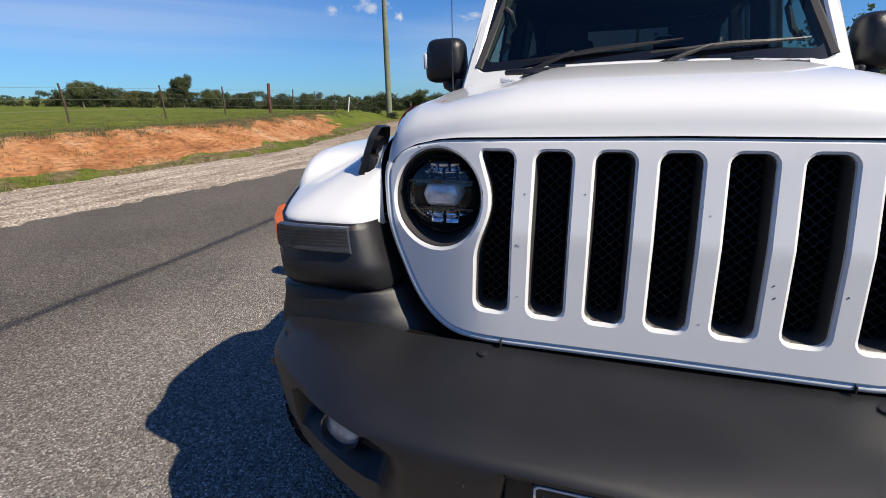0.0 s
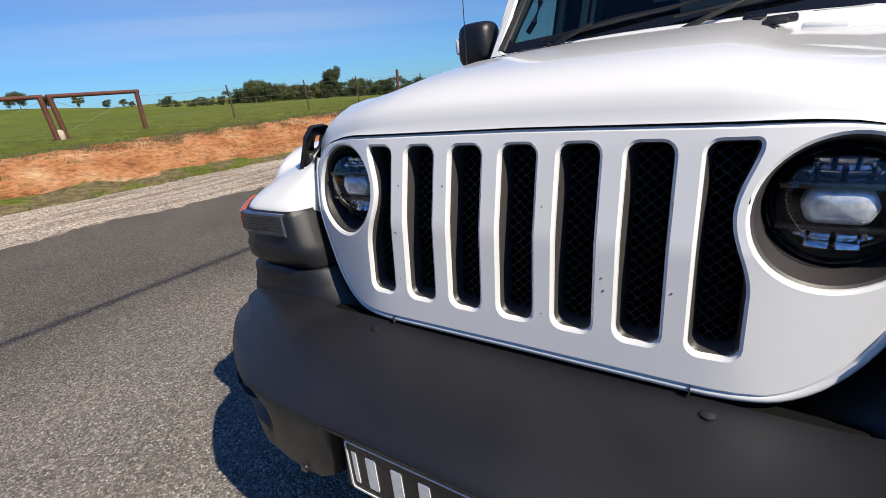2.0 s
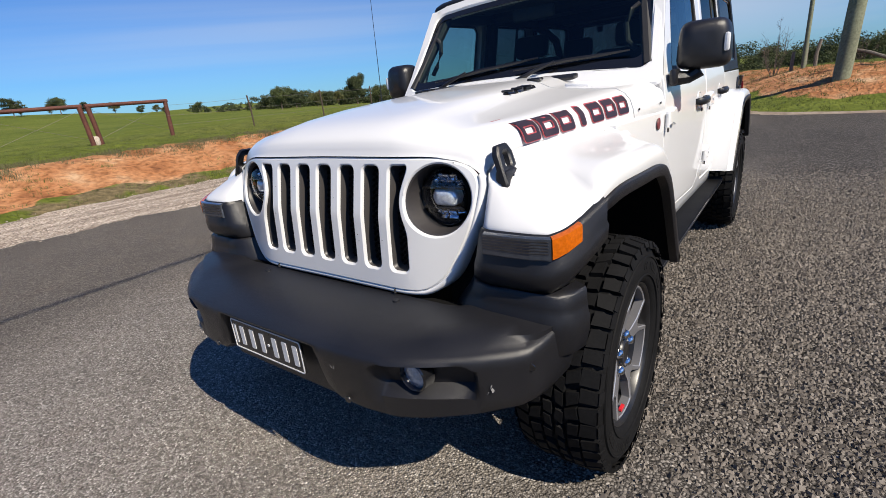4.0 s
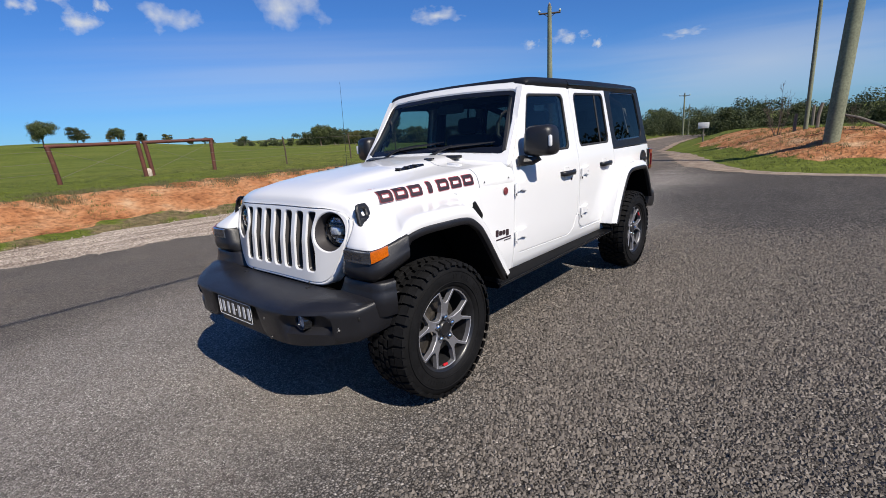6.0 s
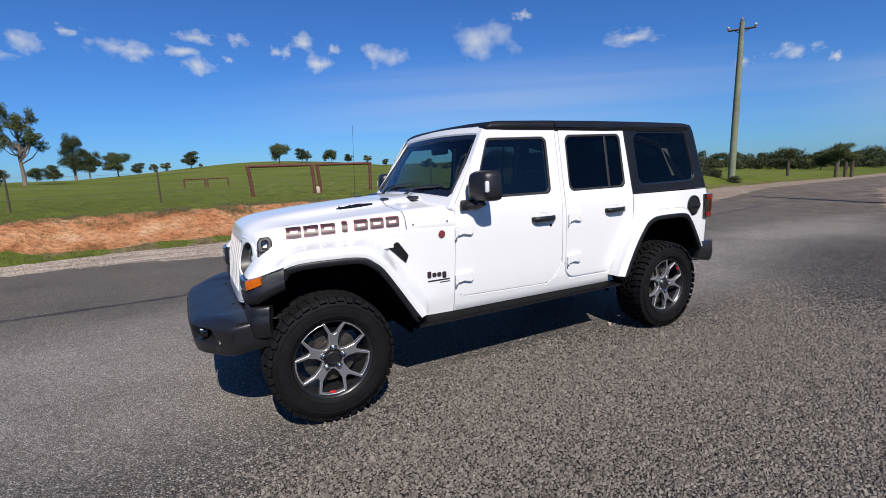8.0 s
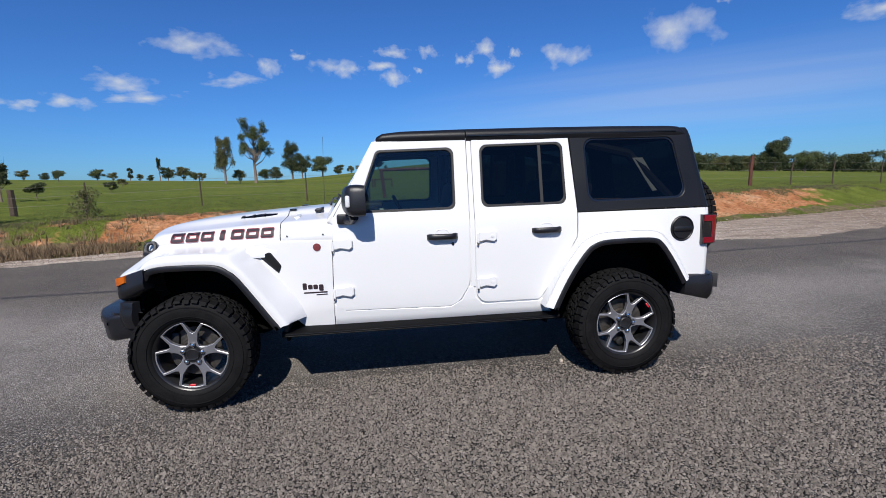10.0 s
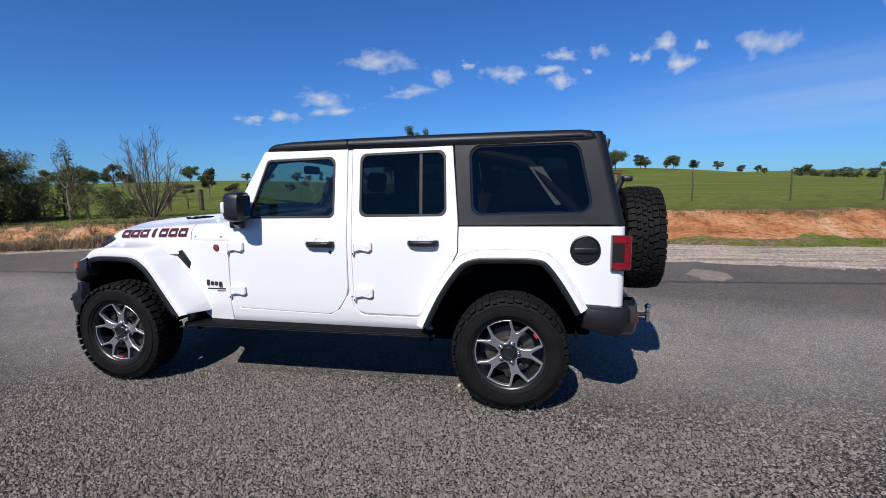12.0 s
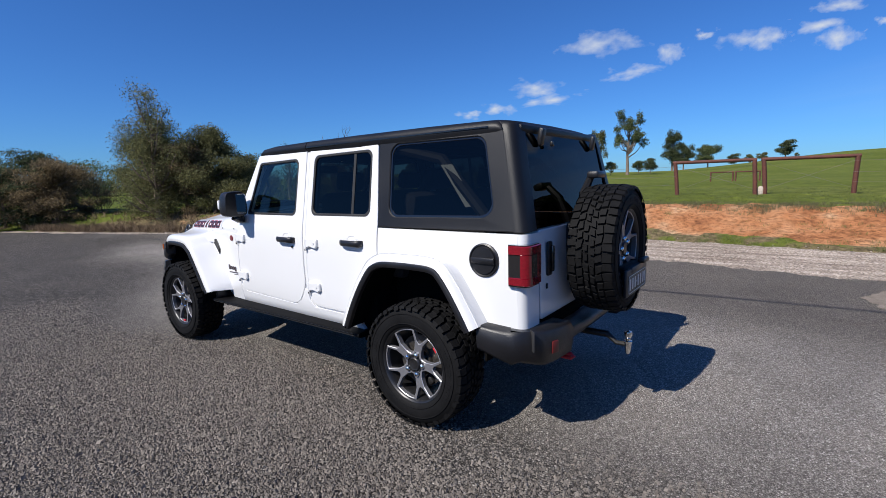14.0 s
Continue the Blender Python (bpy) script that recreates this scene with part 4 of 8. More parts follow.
    for ob, bm in zip(fl, (loft(lip), mirrored(loft(lip)))):
        part("arch_trim", bm, PLASTIC, ob, "black plastic arch edge", 40)
    both("wheel_housing", loft(liner), DARK, suv)
    # inner slope behind it, between the arch leg and the hood side
    rings = []
    for y, xi, zi, xo, zo in ((0.27, 0.684, 1.1055, 0.785, 1.050), (0.3, 0.688, 1.105, 0.785, 1.050), (0.42, 0.705, 1.105, 0.758, 1.050), (0.5, 0.718, 1.106, 0.7435, 1.050), (0.62, 0.735, 1.104, 0.748, 1.050)):
        rings.append([(xi, y, zi), (xi + (xo - xi) * 0.3, y, zi - (zi - zo) * 0.24), (xi + (xo - xi) * 0.65, y, zo + (zi - zo) * 0.42), (xo, y, zo - 0.004), (xo, y, zo - 0.05), (xi, y, zo - 0.05)])
    both("inner_fender", loft(rings), PAINT, suv, "", 60)
    # black lower block with the marker lamp
    full = [(0.596, -0.33), (0.600, -0.385), (0.612, -0.422), (0.634, -0.437), (0.70, -0.439), (0.765, -0.438), (0.812, -0.427), (0.842, -0.390), (0.863, -0.330), (0.882, -0.24)]

    def band(pts, rows):
        rings = []
        for x, y in pts:
            k = Vector((x - 0.6, y + 0.15)).normalized()
            lean = max(0.0, 0.645 - x) / 0.045
            rise = max(0.0, y + 0.425)
            rings.append([(x + k.x * o - lean * 0.28 * max(0.0, 0.92 - z), y + k.y * o, z + rise * (0.30 if z > 0.9 else 0.42) if x > 0.81 else z) for o, z in rows])
        return loft(rings)
    both("flare_nose", band(full, [(-0.008, 0.928), (0.0, 0.920), (0.004, 0.915), (0.004, 0.845), (0.010, 0.834), (0.006, 0.795), (-0.012, 0.775), (-0.08, 0.775), (-0.08, 0.928)]), PLASTIC, suv, "black plastic flare nose", 50)
    inner = [(0.634, -0.437), (0.70, -0.439), (0.765, -0.438), (0.811, -0.4275)]
    outer = [(0.813, -0.4262), (0.822, -0.417), (0.838, -0.396), (0.856, -0.355)]
    for s in (1, -1):
        fender = fl[0] if s > 0 else fl[1]
        m = (lambda b: b) if s > 0 else mirrored
        lamp = part("marker_lamp", m(band(inner, [(0.002, 0.925), (0.010, 0.922), (0.010, 0.868), (0.002, 0.864), (-0.02, 0.864), (-0.02, 0.925)])), MARKERLENS, fender, "clear daytime lamp strip", 50)
        b = bmesh.new()
        for k in range(5):
            for (x0, y0), (x1, y1) in zip(inner, inner[1:]):
                z = 0.917 - k * 0.0075
                loft([[Vector((x0, y0 - 0.0107, z)), Vector((x0, y0 - 0.0107, z - 0.0018)), Vector((x0, y0, z - 0.0018))], [Vector((x1, y1 - 0.0107, z)), Vector((x1, y1 - 0.0107, z - 0.0018)), Vector((x1, y1, z - 0.0018))]], True, True, b)
        part("lamp_rib", m(b), STEEL, lamp)
        b = bmesh.new()
        for (x0, y0), (x1, y1) in zip(inner, inner[1:]):
            loft([[Vector((x0, y0 - 0.0115, 0.880)), Vector((x0, y0 - 0.0115, 0.871)), Vector((x0, y0, 0.871))], [Vector((x1, y1 - 0.0115, 0.880)), Vector((x1, y1 - 0.0115, 0.871)), Vector((x1, y1, 0.871))]], True, True, b)
        part("lamp_strip", m(b), MARKERLENS, lamp)
        part("indicator", m(band(outer, [(0.002, 0.926), (0.012, 0.922), (0.013, 0.897), (0.012, 0.872), (0.002, 0.868), (-0.02, 0.868), (-0.02, 0.926)])), AMBER, fender, "amber turn indicator", 50)
    # fender vents behind the front wheels
    for s in (1, -1):
        put = lambda u, v, d: (s * (flank(u, v) + 0.007 - d), u, v)
        v1 = part("fender_vent", plate(rounded([(0.398, 1.034), (0.505, 1.031), (0.572, 0.937), (0.550, 0.886)], [0.004, 0.02, 0.02, 0.004]), put, 0.05, 0.004), PLASTIC, suv, "black side vent")
        part("vent_mesh", plate(rounded([(0.440, 1.027), (0.500, 1.023), (0.562, 0.937), (0.545, 0.905)], [0.004, 0.014, 0.014, 0.004]), lambda u, v, d: (s * (flank(u, v) + 0.0095 - d), u, v), 0.003, 0), HONEY, v1)
    # badges
    for s in (1, -1):
        part("round_badge", spun([(0, 0.0001), (0.004, 0.026), (0.007, 0.024), (0.008, 0.0001)] if s > 0 else [(0, 0.0001), (-0.004, 0.026), (-0.007, 0.024), (-0.008, 0.0001)], 24, "x", (s * (flank(0.815, 1.055) + 0.0), 0.815, 1.055)), BADGE, suv, "round dark red badge")
        put = lambda u, v, d: (s * (flank(u, v) + 0.004 - d), u, v)
        for y0, y1, z0, z1 in ((0.700, 0.728, 0.762, 0.808), (0.736, 0.766, 0.765, 0.796), (0.772, 0.802, 0.765, 0.796), (0.810, 0.840, 0.752, 0.796)):
            part("name_badge", plate(rounded([(y0, z0), (y1, z0), (y1, z1), (y0, z1)], 0.008), put, 0.004, 0.001), DECAL, suv, "dark maker badge block")
        part("model_badge", plate(rounded([(0.705, 0.735), (0.865, 0.738), (0.865, 0.747), (0.705, 0.744)], 0.002), put, 0.004, 0.001), DECAL, suv, "thin model-name bar")
        part("model_badge", plate([(0.79, 0.722), (0.865, 0.724), (0.865, 0.729), (0.79, 0.727)], put, 0.004, 0), DECAL, suv)


fender_details()


def front_bumper():
    YF = [(0, -0.742), (0.24, -0.742), (0.38, -0.738), (0.5, -0.722), (0.60, -0.676), (0.70, -0.614), (0.77, -0.560), (0.797, -0.532), (0.812, -0.495), (0.830, -0.40), (0.842, -0.33)]
    ZC = [(0, 0.655), (0.60, 0.657), (0.80, 0.664), (0.842, 0.676)]
    ZT = [(0, 0.690), (0.50, 0.692), (0.60, 0.705), (0.75, 0.705), (0.842, 0.700)]
    ZL = [(0, 0.640), (0.235, 0.640), (0.262, 0.480), (0.4, 0.472), (0.55, 0.474), (0.68, 0.486), (0.77, 0.500), (0.81, 0.520), (0.842, 0.55)]

    def section(x, pocket):
        yf, zc, zt, zl = interp(x, YF), interp(x, ZC), interp(x, ZT), interp(x, ZL)
        yb = -0.44 if x < 0.56 else interp(x, [(0.56, -0.44), (0.62, -0.40), (0.80, -0.37), (0.842, -0.29)])
        yb = max(yb, yf + 0.03)
        p = [(yb, zt - 0.03), (yb, zt), ((yb * 0.62 + yf * 0.38), zt - 0.006), (yb * 0.30 + yf * 0.70, zc + (zt - zc) * 0.55 + 0.008), (yf + 0.048, zc + 0.0145), (yf + 0.022, zc + 0.0085), (yf + 0.009, zc + 0.001), (yf + 0.002, zc - 0.010)]
        h = zc - zl
        plain = [(yf + 0.001, zc - h * 0.18), (yf + 0.003, zc - h * 0.28), (yf + 0.006, zc - h * 0.45), (yf + 0.012, zc - h * 0.7)]
        deep = [(yf + 0.003, 0.647), (yf + 0.046, 0.641), (yf + 0.054, 0.574), (yf + 0.014, 0.548)]
        p += [(a[0] + (c[0] - a[0]) * pocket, a[1] + (c[1] - a[1]) * pocket) for a, c in zip(plain, deep)]
        p += [(yf + 0.020, zl + 0.012), (yf + 0.045, zl), (yf + 0.16, zl + 0.012)]
        return [Vector((x, y, z)) for y, z in p]
    xs = [0, 0.12, 0.236, 0.258, 0.30, 0.36, 0.405, 0.42, 0.432, 0.444, 0.456, 0.47, 0.49, 0.53, 0.58, 0.63, 0.655, 0.668, 0.678, 0.688, 0.698, 0.71, 0.73, 0.77, 0.785, 0.797, 0.804, 0.812, 0.821, 0.830, 0.837, 0.842]
    ease = lambda t: t * t * (3 - 2 * t)
    rings = [section(x, ease(min(1, max(0, (x - 0.41) / 0.07))) * ease(min(1, max(0, (0.702 - x) / 0.04)))) for x in xs]
    left = loft(rings, closed=True, caps=False)
    right = mirrored(left)
    me = bpy.data.meshes.new("tmp")
    right.to_mesh(me)
    left.from_mesh(me)
    bmesh.ops.remove_doubles(left, verts=left.verts[:], dist=1e-5)
    bmesh.ops.holes_fill(left, edges=[e for e in left.edges if e.is_boundary])
    bp = part("front_bumper", left, PLASTIC, suv, "matt black plastic bumper with scuffs", 48)
    # recess panel that carries the plate
    part("plate_recess", plate(rounded([(-0.255, 0.47), (0.255, 0.47), (0.245, 0.640), (-0.245, 0.640)], 0.012), lambda u, v, d: (u, -0.700 + d, v), 0.05, 0.006), PLASTIC, bp)
    # upright wings that close the bumper under the flare noses
    wing = [(0.590, -0.30), (0.600, -0.37), (0.616, -0.418), (0.642, -0.433), (0.70, -0.434), (0.78, -0.433), (0.828, -0.424), (0.854, -0.390), (0.868, -0.335)]
    rings = []
    for x, y in wing:
        k = Vector((x - 0.6, y + 0.15)).normalized()
        lean = max(0.0, 0.65 - x) / 0.05
        rings.append([(x + k.x * o - lean * (0.05 + 0.62 * (0.771 - z)), y + k.y * o, z) for o, z in ((-0.05, 0.771), (-0.008, 0.771), (-0.002, 0.764), (0.0, 0.735), (0.004, 0.715), (0.010, 0.70), (0.012, 0.66), (-0.005, 0.60), (-0.05, 0.60))])
    both("bumper_wing", loft(rings), PLASTIC, bp, "", 50)
    # near-black block painted as the winch deck's shadow gap, and mount bolts below the grille
    part("deck_shade", block(0, -0.43, 0.665, 1.05, 0.06, 0.04, 0.01), DARK, bp)
    for x in (0.33, -0.33):
        part("mount_bolt", spun([(-0.004, 0.012), (0.003, 0.011), (0.005, 0.006), (0.005, 0.0001)], 12, "z", (x, -0.480, 0.690)), PLASTIC, bp)
    for s in (1, -1):
        c = (s * 0.548, -0.664, 0.609)
        f = part("fog_lamp", spun([(0.02, 0.044), (-0.016, 0.042), (-0.020, 0.038), (0.0, 0.036), (0.02, 0.0001)], 28, "y", c), GLOSSBLACK, bp, "round fog lamp in its pocket")
        part("fog_reflector", spun([(-0.006, 0.036), (-0.012, 0.02), (-0.014, 0.0001)], 28, "y", c), FOGGLASS, f, "bluish glass face")
        part("fog_lens", spun([(-0.010, 0.037), (-0.017, 0.025), (-0.02, 0.0001)], 28, "y", c), CLEARLENS, f)
        part("parking_sensor", spun([(0, 0.011), (-0.003, 0.010), (-0.0035, 0.0001)], 14, "y", (s * 0.80, -0.527, 0.625)), GLOSSBLACK, bp)
        part("parking_sensor", spun([(0, 0.011), (-0.003, 0.010), (-0.0035, 0.0001)], 14, "y", (s * 0.34, -0.727, 0.50)), GLOSSBLACK, bp)
    # scuffs
    rnd = random.Random(9)
    for x, z in ((0.315, 0.60), (0.72, 0.575), (-0.30, 0.62)):
        yf = interp(abs(x), YF)
        for k in range(3):
            xx, zz = x + rnd.uniform(-0.012, 0.012), z + rnd.uniform(-0.015, 0.015)
            part("scuff", block(xx, yf + 0.0075, zz, 0.0012, 0.010, rnd.uniform(0.005, 0.012), 0.0, turn=Matrix.Rotation(rnd.uniform(-0.6, 0.6), 4, "Y")), SCRATCH, bp)
    number_plate((-0.012, -0.732, 0.582), 0.372, 0.112, 0, suv)


def number_plate(c, w, h, turn, parent, facing=-1):
    x0, y0, z0 = c
    put = lambda u, v, d: (x0 + u, y0 - facing * 0 + (d if facing < 0 else -d), z0 + v)
    p = part("number_plate", plate(rounded([(-w / 2, -h / 2), (w / 2, -h / 2), (w / 2, h / 2), (-w / 2, h / 2)], 0.01), put, 0.006, 0.001), PLATEBLACK, parent, "black plate with white characters as plain bars")
    lift = lambda u, v, d: (x0 + u, y0 + facing * 0.0018 + (d if facing < 0 else -d), z0 + v)
    o, i = (w / 2 - 0.003, h / 2 - 0.003), (w / 2 - 0.0065, h / 2 - 0.0065)
    part("plate_border", plate(rounded([(-o[0], -o[1]), (o[0], -o[1]), o, (-o[0], o[1])], 0.009), lift, 0.003, 0, [rounded([(-i[0], -i[1]), (i[0], -i[1]), i, (-i[0], i[1])], 0.007)]), PLATEWHITE, p)
    cw = w * 0.105
    for k, u in enumerate((-0.34, -0.19, -0.04, 0.135, 0.275, 0.41)):
        u *= w
        part("plate_bar", plate(rounded([(u - cw * 0.28, -h * 0.30), (u + cw * 0.28, -h * 0.30), (u + cw * 0.28, h * 0.30), (u - cw * 0.28, h * 0.30)], 0.003), lift, 0.003, 0), PLATEWHITE, p)
    part("plate_bar", plate([(-w * 0.455, -h * 0.3), (-w * 0.43, -h * 0.3), (-w * 0.43, h * 0.3), (-w * 0.455, h * 0.3)], lift, 0.003, 0), PLATEWHITE, p)
    part("plate_dot", plate(circle(0.045 * w, 0, 0.005, 10), lift, 0.003, 0), PLATEWHITE, p)


front_bumper()


# ---- doors ----
def door(outline, window, inner_div, hinges, handle, lock, s, tint, rear=False):
    side = lambda u, v, d: (s * (flank(u, v) - d), u, v)
    seal_out = window
    us, vs = [p[0] for p in window], [p[1] for p in window]
    cu, cv = (min(us) + max(us)) / 2, (min(vs) + max(vs)) / 2
    shrink = lambda k: [(cu + (u - cu) * (1 - k / (max(us) - cu)), cv + (v - cv) * (1 - k / (max(vs) - cv))) for u, v in window]
    d = part("rear_door" if rear else "front_door", plate(outline, side, 0.05, 0.004, [seal_out], vcuts=ROWS_Z), PAINT, suv, "white door, closed", 28)
    part("window_seal", plate(shrink(-0.004), lambda u, v, dd: side(u, v, dd + 0.001), 0.02, 0.004, [shrink(0.016)]), SEAL, d, "grey-brown rubber seal")
    part("window_glass", plate(shrink(0.010), lambda u, v, dd: side(u, v, dd + 0.010), 0.0, 0), tint, d, "dark privacy glass" if rear else "lightly tinted glass")
    if inner_div:
        part("window_divider", plate([(inner_div - 0.012, min(vs) + 0.005), (inner_div + 0.012, min(vs) + 0.005), (inner_div + 0.008, max(vs) - 0.005), (inner_div - 0.016, max(vs) - 0.005)], lambda u, v, dd: side(u, v, dd + 0.005), 0.012, 0.003), SEAL, d)
    for y, z in hinges:
        h = part("hinge", plate(rounded([(y + 0.014, z - 0.030), (y + 0.060, z - 0.018), (y + 0.118, z - 0.030), (y + 0.140, z - 0.014), (y + 0.140, z + 0.036), (y + 0.120, z + 0.052), (y + 0.060, z + 0.040), (y + 0.014, z + 0.044)], 0.010), lambda u, v, dd: (s * (flank(u, v) + 0.021 - dd), u, v), 0.023, 0.006), PAINT, d, "white exposed hinge")
        part("hinge_knuckle", tube([(s * (flank(y, z) + 0.012), y + 0.006, z - 0.034), (s * (flank(y, z) + 0.012), y + 0.006, z + 0.03)], 0.0095, 10), PAINT, h)
        part("hinge_pin", tube([(s * (flank(y, z) + 0.013), y + 0.004, z - 0.05), (s * (flank(y, z) + 0.013), y + 0.004, z - 0.03)], 0.008, 8), CHROME, h)
        part("hinge_bolt", tube([(s * (flank(y, z) + 0.010), y + 0.105, z + 0.010), (s * (flank(y, z) + 0.0250), y + 0.105, z + 0.010)], 0.010, 8), PAINT, h)
    y, z = handle
    part("handle_scoop", plate(rounded([(y - 0.055, z - 0.045), (y + 0.06, z - 0.045), (y + 0.055, z + 0.050), (y - 0.05, z + 0.050)], 0.04, 6), lambda u, v, dd: (s * (flank(u, v) + 0.002 - dd), u, v), 0.003, 0.002, [rounded([(y - 0.048, z - 0.038), (y + 0.053, z - 0.038), (y + 0.048, z + 0.043), (y - 0.043, z + 0.043)], 0.034, 6)]), PAINT, d)
    rings = []
    for u, o, r in ((-0.105, 0.004, 0.016), (-0.09, 0.022, 0.021), (-0.06, 0.034, 0.021), (0.06, 0.036, 0.021), (0.092, 0.026, 0.024), (0.108, 0.006, 0.02)):
        x = flank(y + u, z) + o
        rings.append([(s * (x + 0.012 * math.cos(a)), y + u, z + r * math.sin(a)) for a in [2 * math.pi * k / 10 for k in range(10)]])
    part("door_handle", loft(rings), PLASTIC, d, "black pull handle", 60)
    if lock:
        part("door_lock", spun([(0, 0.011), (0.006, 0.010), (0.007, 0.0001)] if s > 0 else [(0, 0.011), (-0.006, 0.010), (-0.007, 0.0001)], 14, "x", (s * flank(y + 0.075, z - 0.055), y + 0.075, z - 0.055)), GLOSSBLACK, d)
    return d


for s in (1, -1):
    door(rounded([(0.928, 1.245), (0.910, 0.78), (0.905, 0.60), (1.76, 0.583), (1.862, 0.74), (1.868, 1.245), (1.866, 1.764), (1.218, 1.752)], [0.02, 0.1, 0.075, 0.13, 0.15, 0, 0.02, 0.02], 6),
         rounded([(1.085, 1.272), (1.772, 1.274), (1.776, 1.700), (1.242, 1.690)], [0.02, 0.045, 0.05, 0.04], 6), 0, ((0.914, 1.058), (0.908, 0.728)), (1.668, 1.092), True, s, GLASSF)
    door(rounded([(1.905, 1.245), (1.905, 0.60), (2.375, 0.596), (2.520, 0.805), (2.650, 1.045), (2.655, 1.245), (2.613, 1.772), (1.905, 1.768)], [0, 0.09, 0.03, 0.04, 0.05, 0, 0.02, 0.02], 6),
         rounded([(1.960, 1.280), (2.578, 1.284), (2.566, 1.722), (1.963, 1.712)], 0.05, 6), 2.40, ((1.915, 1.070), (1.913, 0.742)), (2.418, 1.105), False, s, GLASSD, True)


# ---- windscreen ----
def windscreen():
    foot, top = Vector((0, 0.872, 1.292)), Vector((0, 1.205, 1.772))
    up = top - foot
    L = up.length
    up.normalize()
    back = Vector((0, up.z, -up.y))

    def put(u, v, d):
        p = foot + up * v + back * (d + 0.045 * (u / 0.7) ** 2)
        return (u, p.y, p.z)
    out = rounded([(-0.752, -0.055), (0.752, -0.055), (0.672, L + 0.036), (-0.672, L + 0.036)], [0.02, 0.02, 0.05, 0.05])
    hole = rounded([(-0.690, 0.035), (0.690, 0.035), (0.634, L - 0.032), (-0.634, L - 0.032)], [0.045, 0.045, 0.065, 0.065], 6)
    cuts = [-0.6, -0.45, -0.3, -0.15, 0, 0.15, 0.3, 0.45, 0.6]
    w = part("windscreen_frame", plate(out, put, 0.06, 0.010, [hole], ucuts=cuts), PAINT, suv, "white windscreen surround", 28)
    part("windscreen_glass", plate(rounded([(-0.695, 0.030), (0.695, 0.030), (0.639, L - 0.024), (-0.639, L - 0.024)], 0.05, 6), lambda u, v, d: put(u, v, d + 0.012), 0, 0, ucuts=cuts), GLASSF, w, "clear glass with black border")
    part("glass_border", plate(rounded([(-0.692, 0.033), (0.692, 0.033), (0.636, L - 0.027), (-0.636, L - 0.027)], 0.05, 6), lambda u, v, d: put(u, v, d + 0.009), 0.002, 0, [rounded([(-0.665, 0.085), (0.665, 0.085), (0.608, L - 0.070), (-0.608, L - 0.070)], 0.05, 6)], ucuts=cuts), GLOSSBLACK, w)
    for x0, x1 in ((0.20, 0.60), (-0.32, 0.16)):
        b = bmesh.new()
        a0, a1 = Vector(put(x0 - 0.13, -0.01, -0.012)), Vector(put(x0 + 0.06, 0.075, -0.022))
        tube([a0 + Vector((0, -0.02, -0.012)), a0, a0.lerp(a1, 0.5) + Vector((0, -0.008, 0.004)), a1], [0.017, 0.013, 0.009, 0.007], 8, b)
        p0, p1 = Vector(put(x0 - 0.16, 0.055, -0.012)), Vector(put(x1, 0.115, -0.012))
        wp = part("wiper", b, PLASTIC, suv, "black wiper arm and blade")
        part("wiper_blade", tube([p0, p0.lerp(p1, 0.25), p0.lerp(p1, 0.5) + Vector((0, -0.006, 0.004)), p0.lerp(p1, 0.75), p1], [0.004, 0.009, 0.011, 0.009, 0.004], 6), PLASTIC, wp)
    # antenna on the right cowl
    part("antenna", tube([(-0.735, 0.70, 1.10), (-0.74, 0.72, 1.35), (-0.745, 0.74, 1.92)], [0.005, 0.002, 0.0012], 6), PLASTIC, suv, "thin black whip antenna")


windscreen()


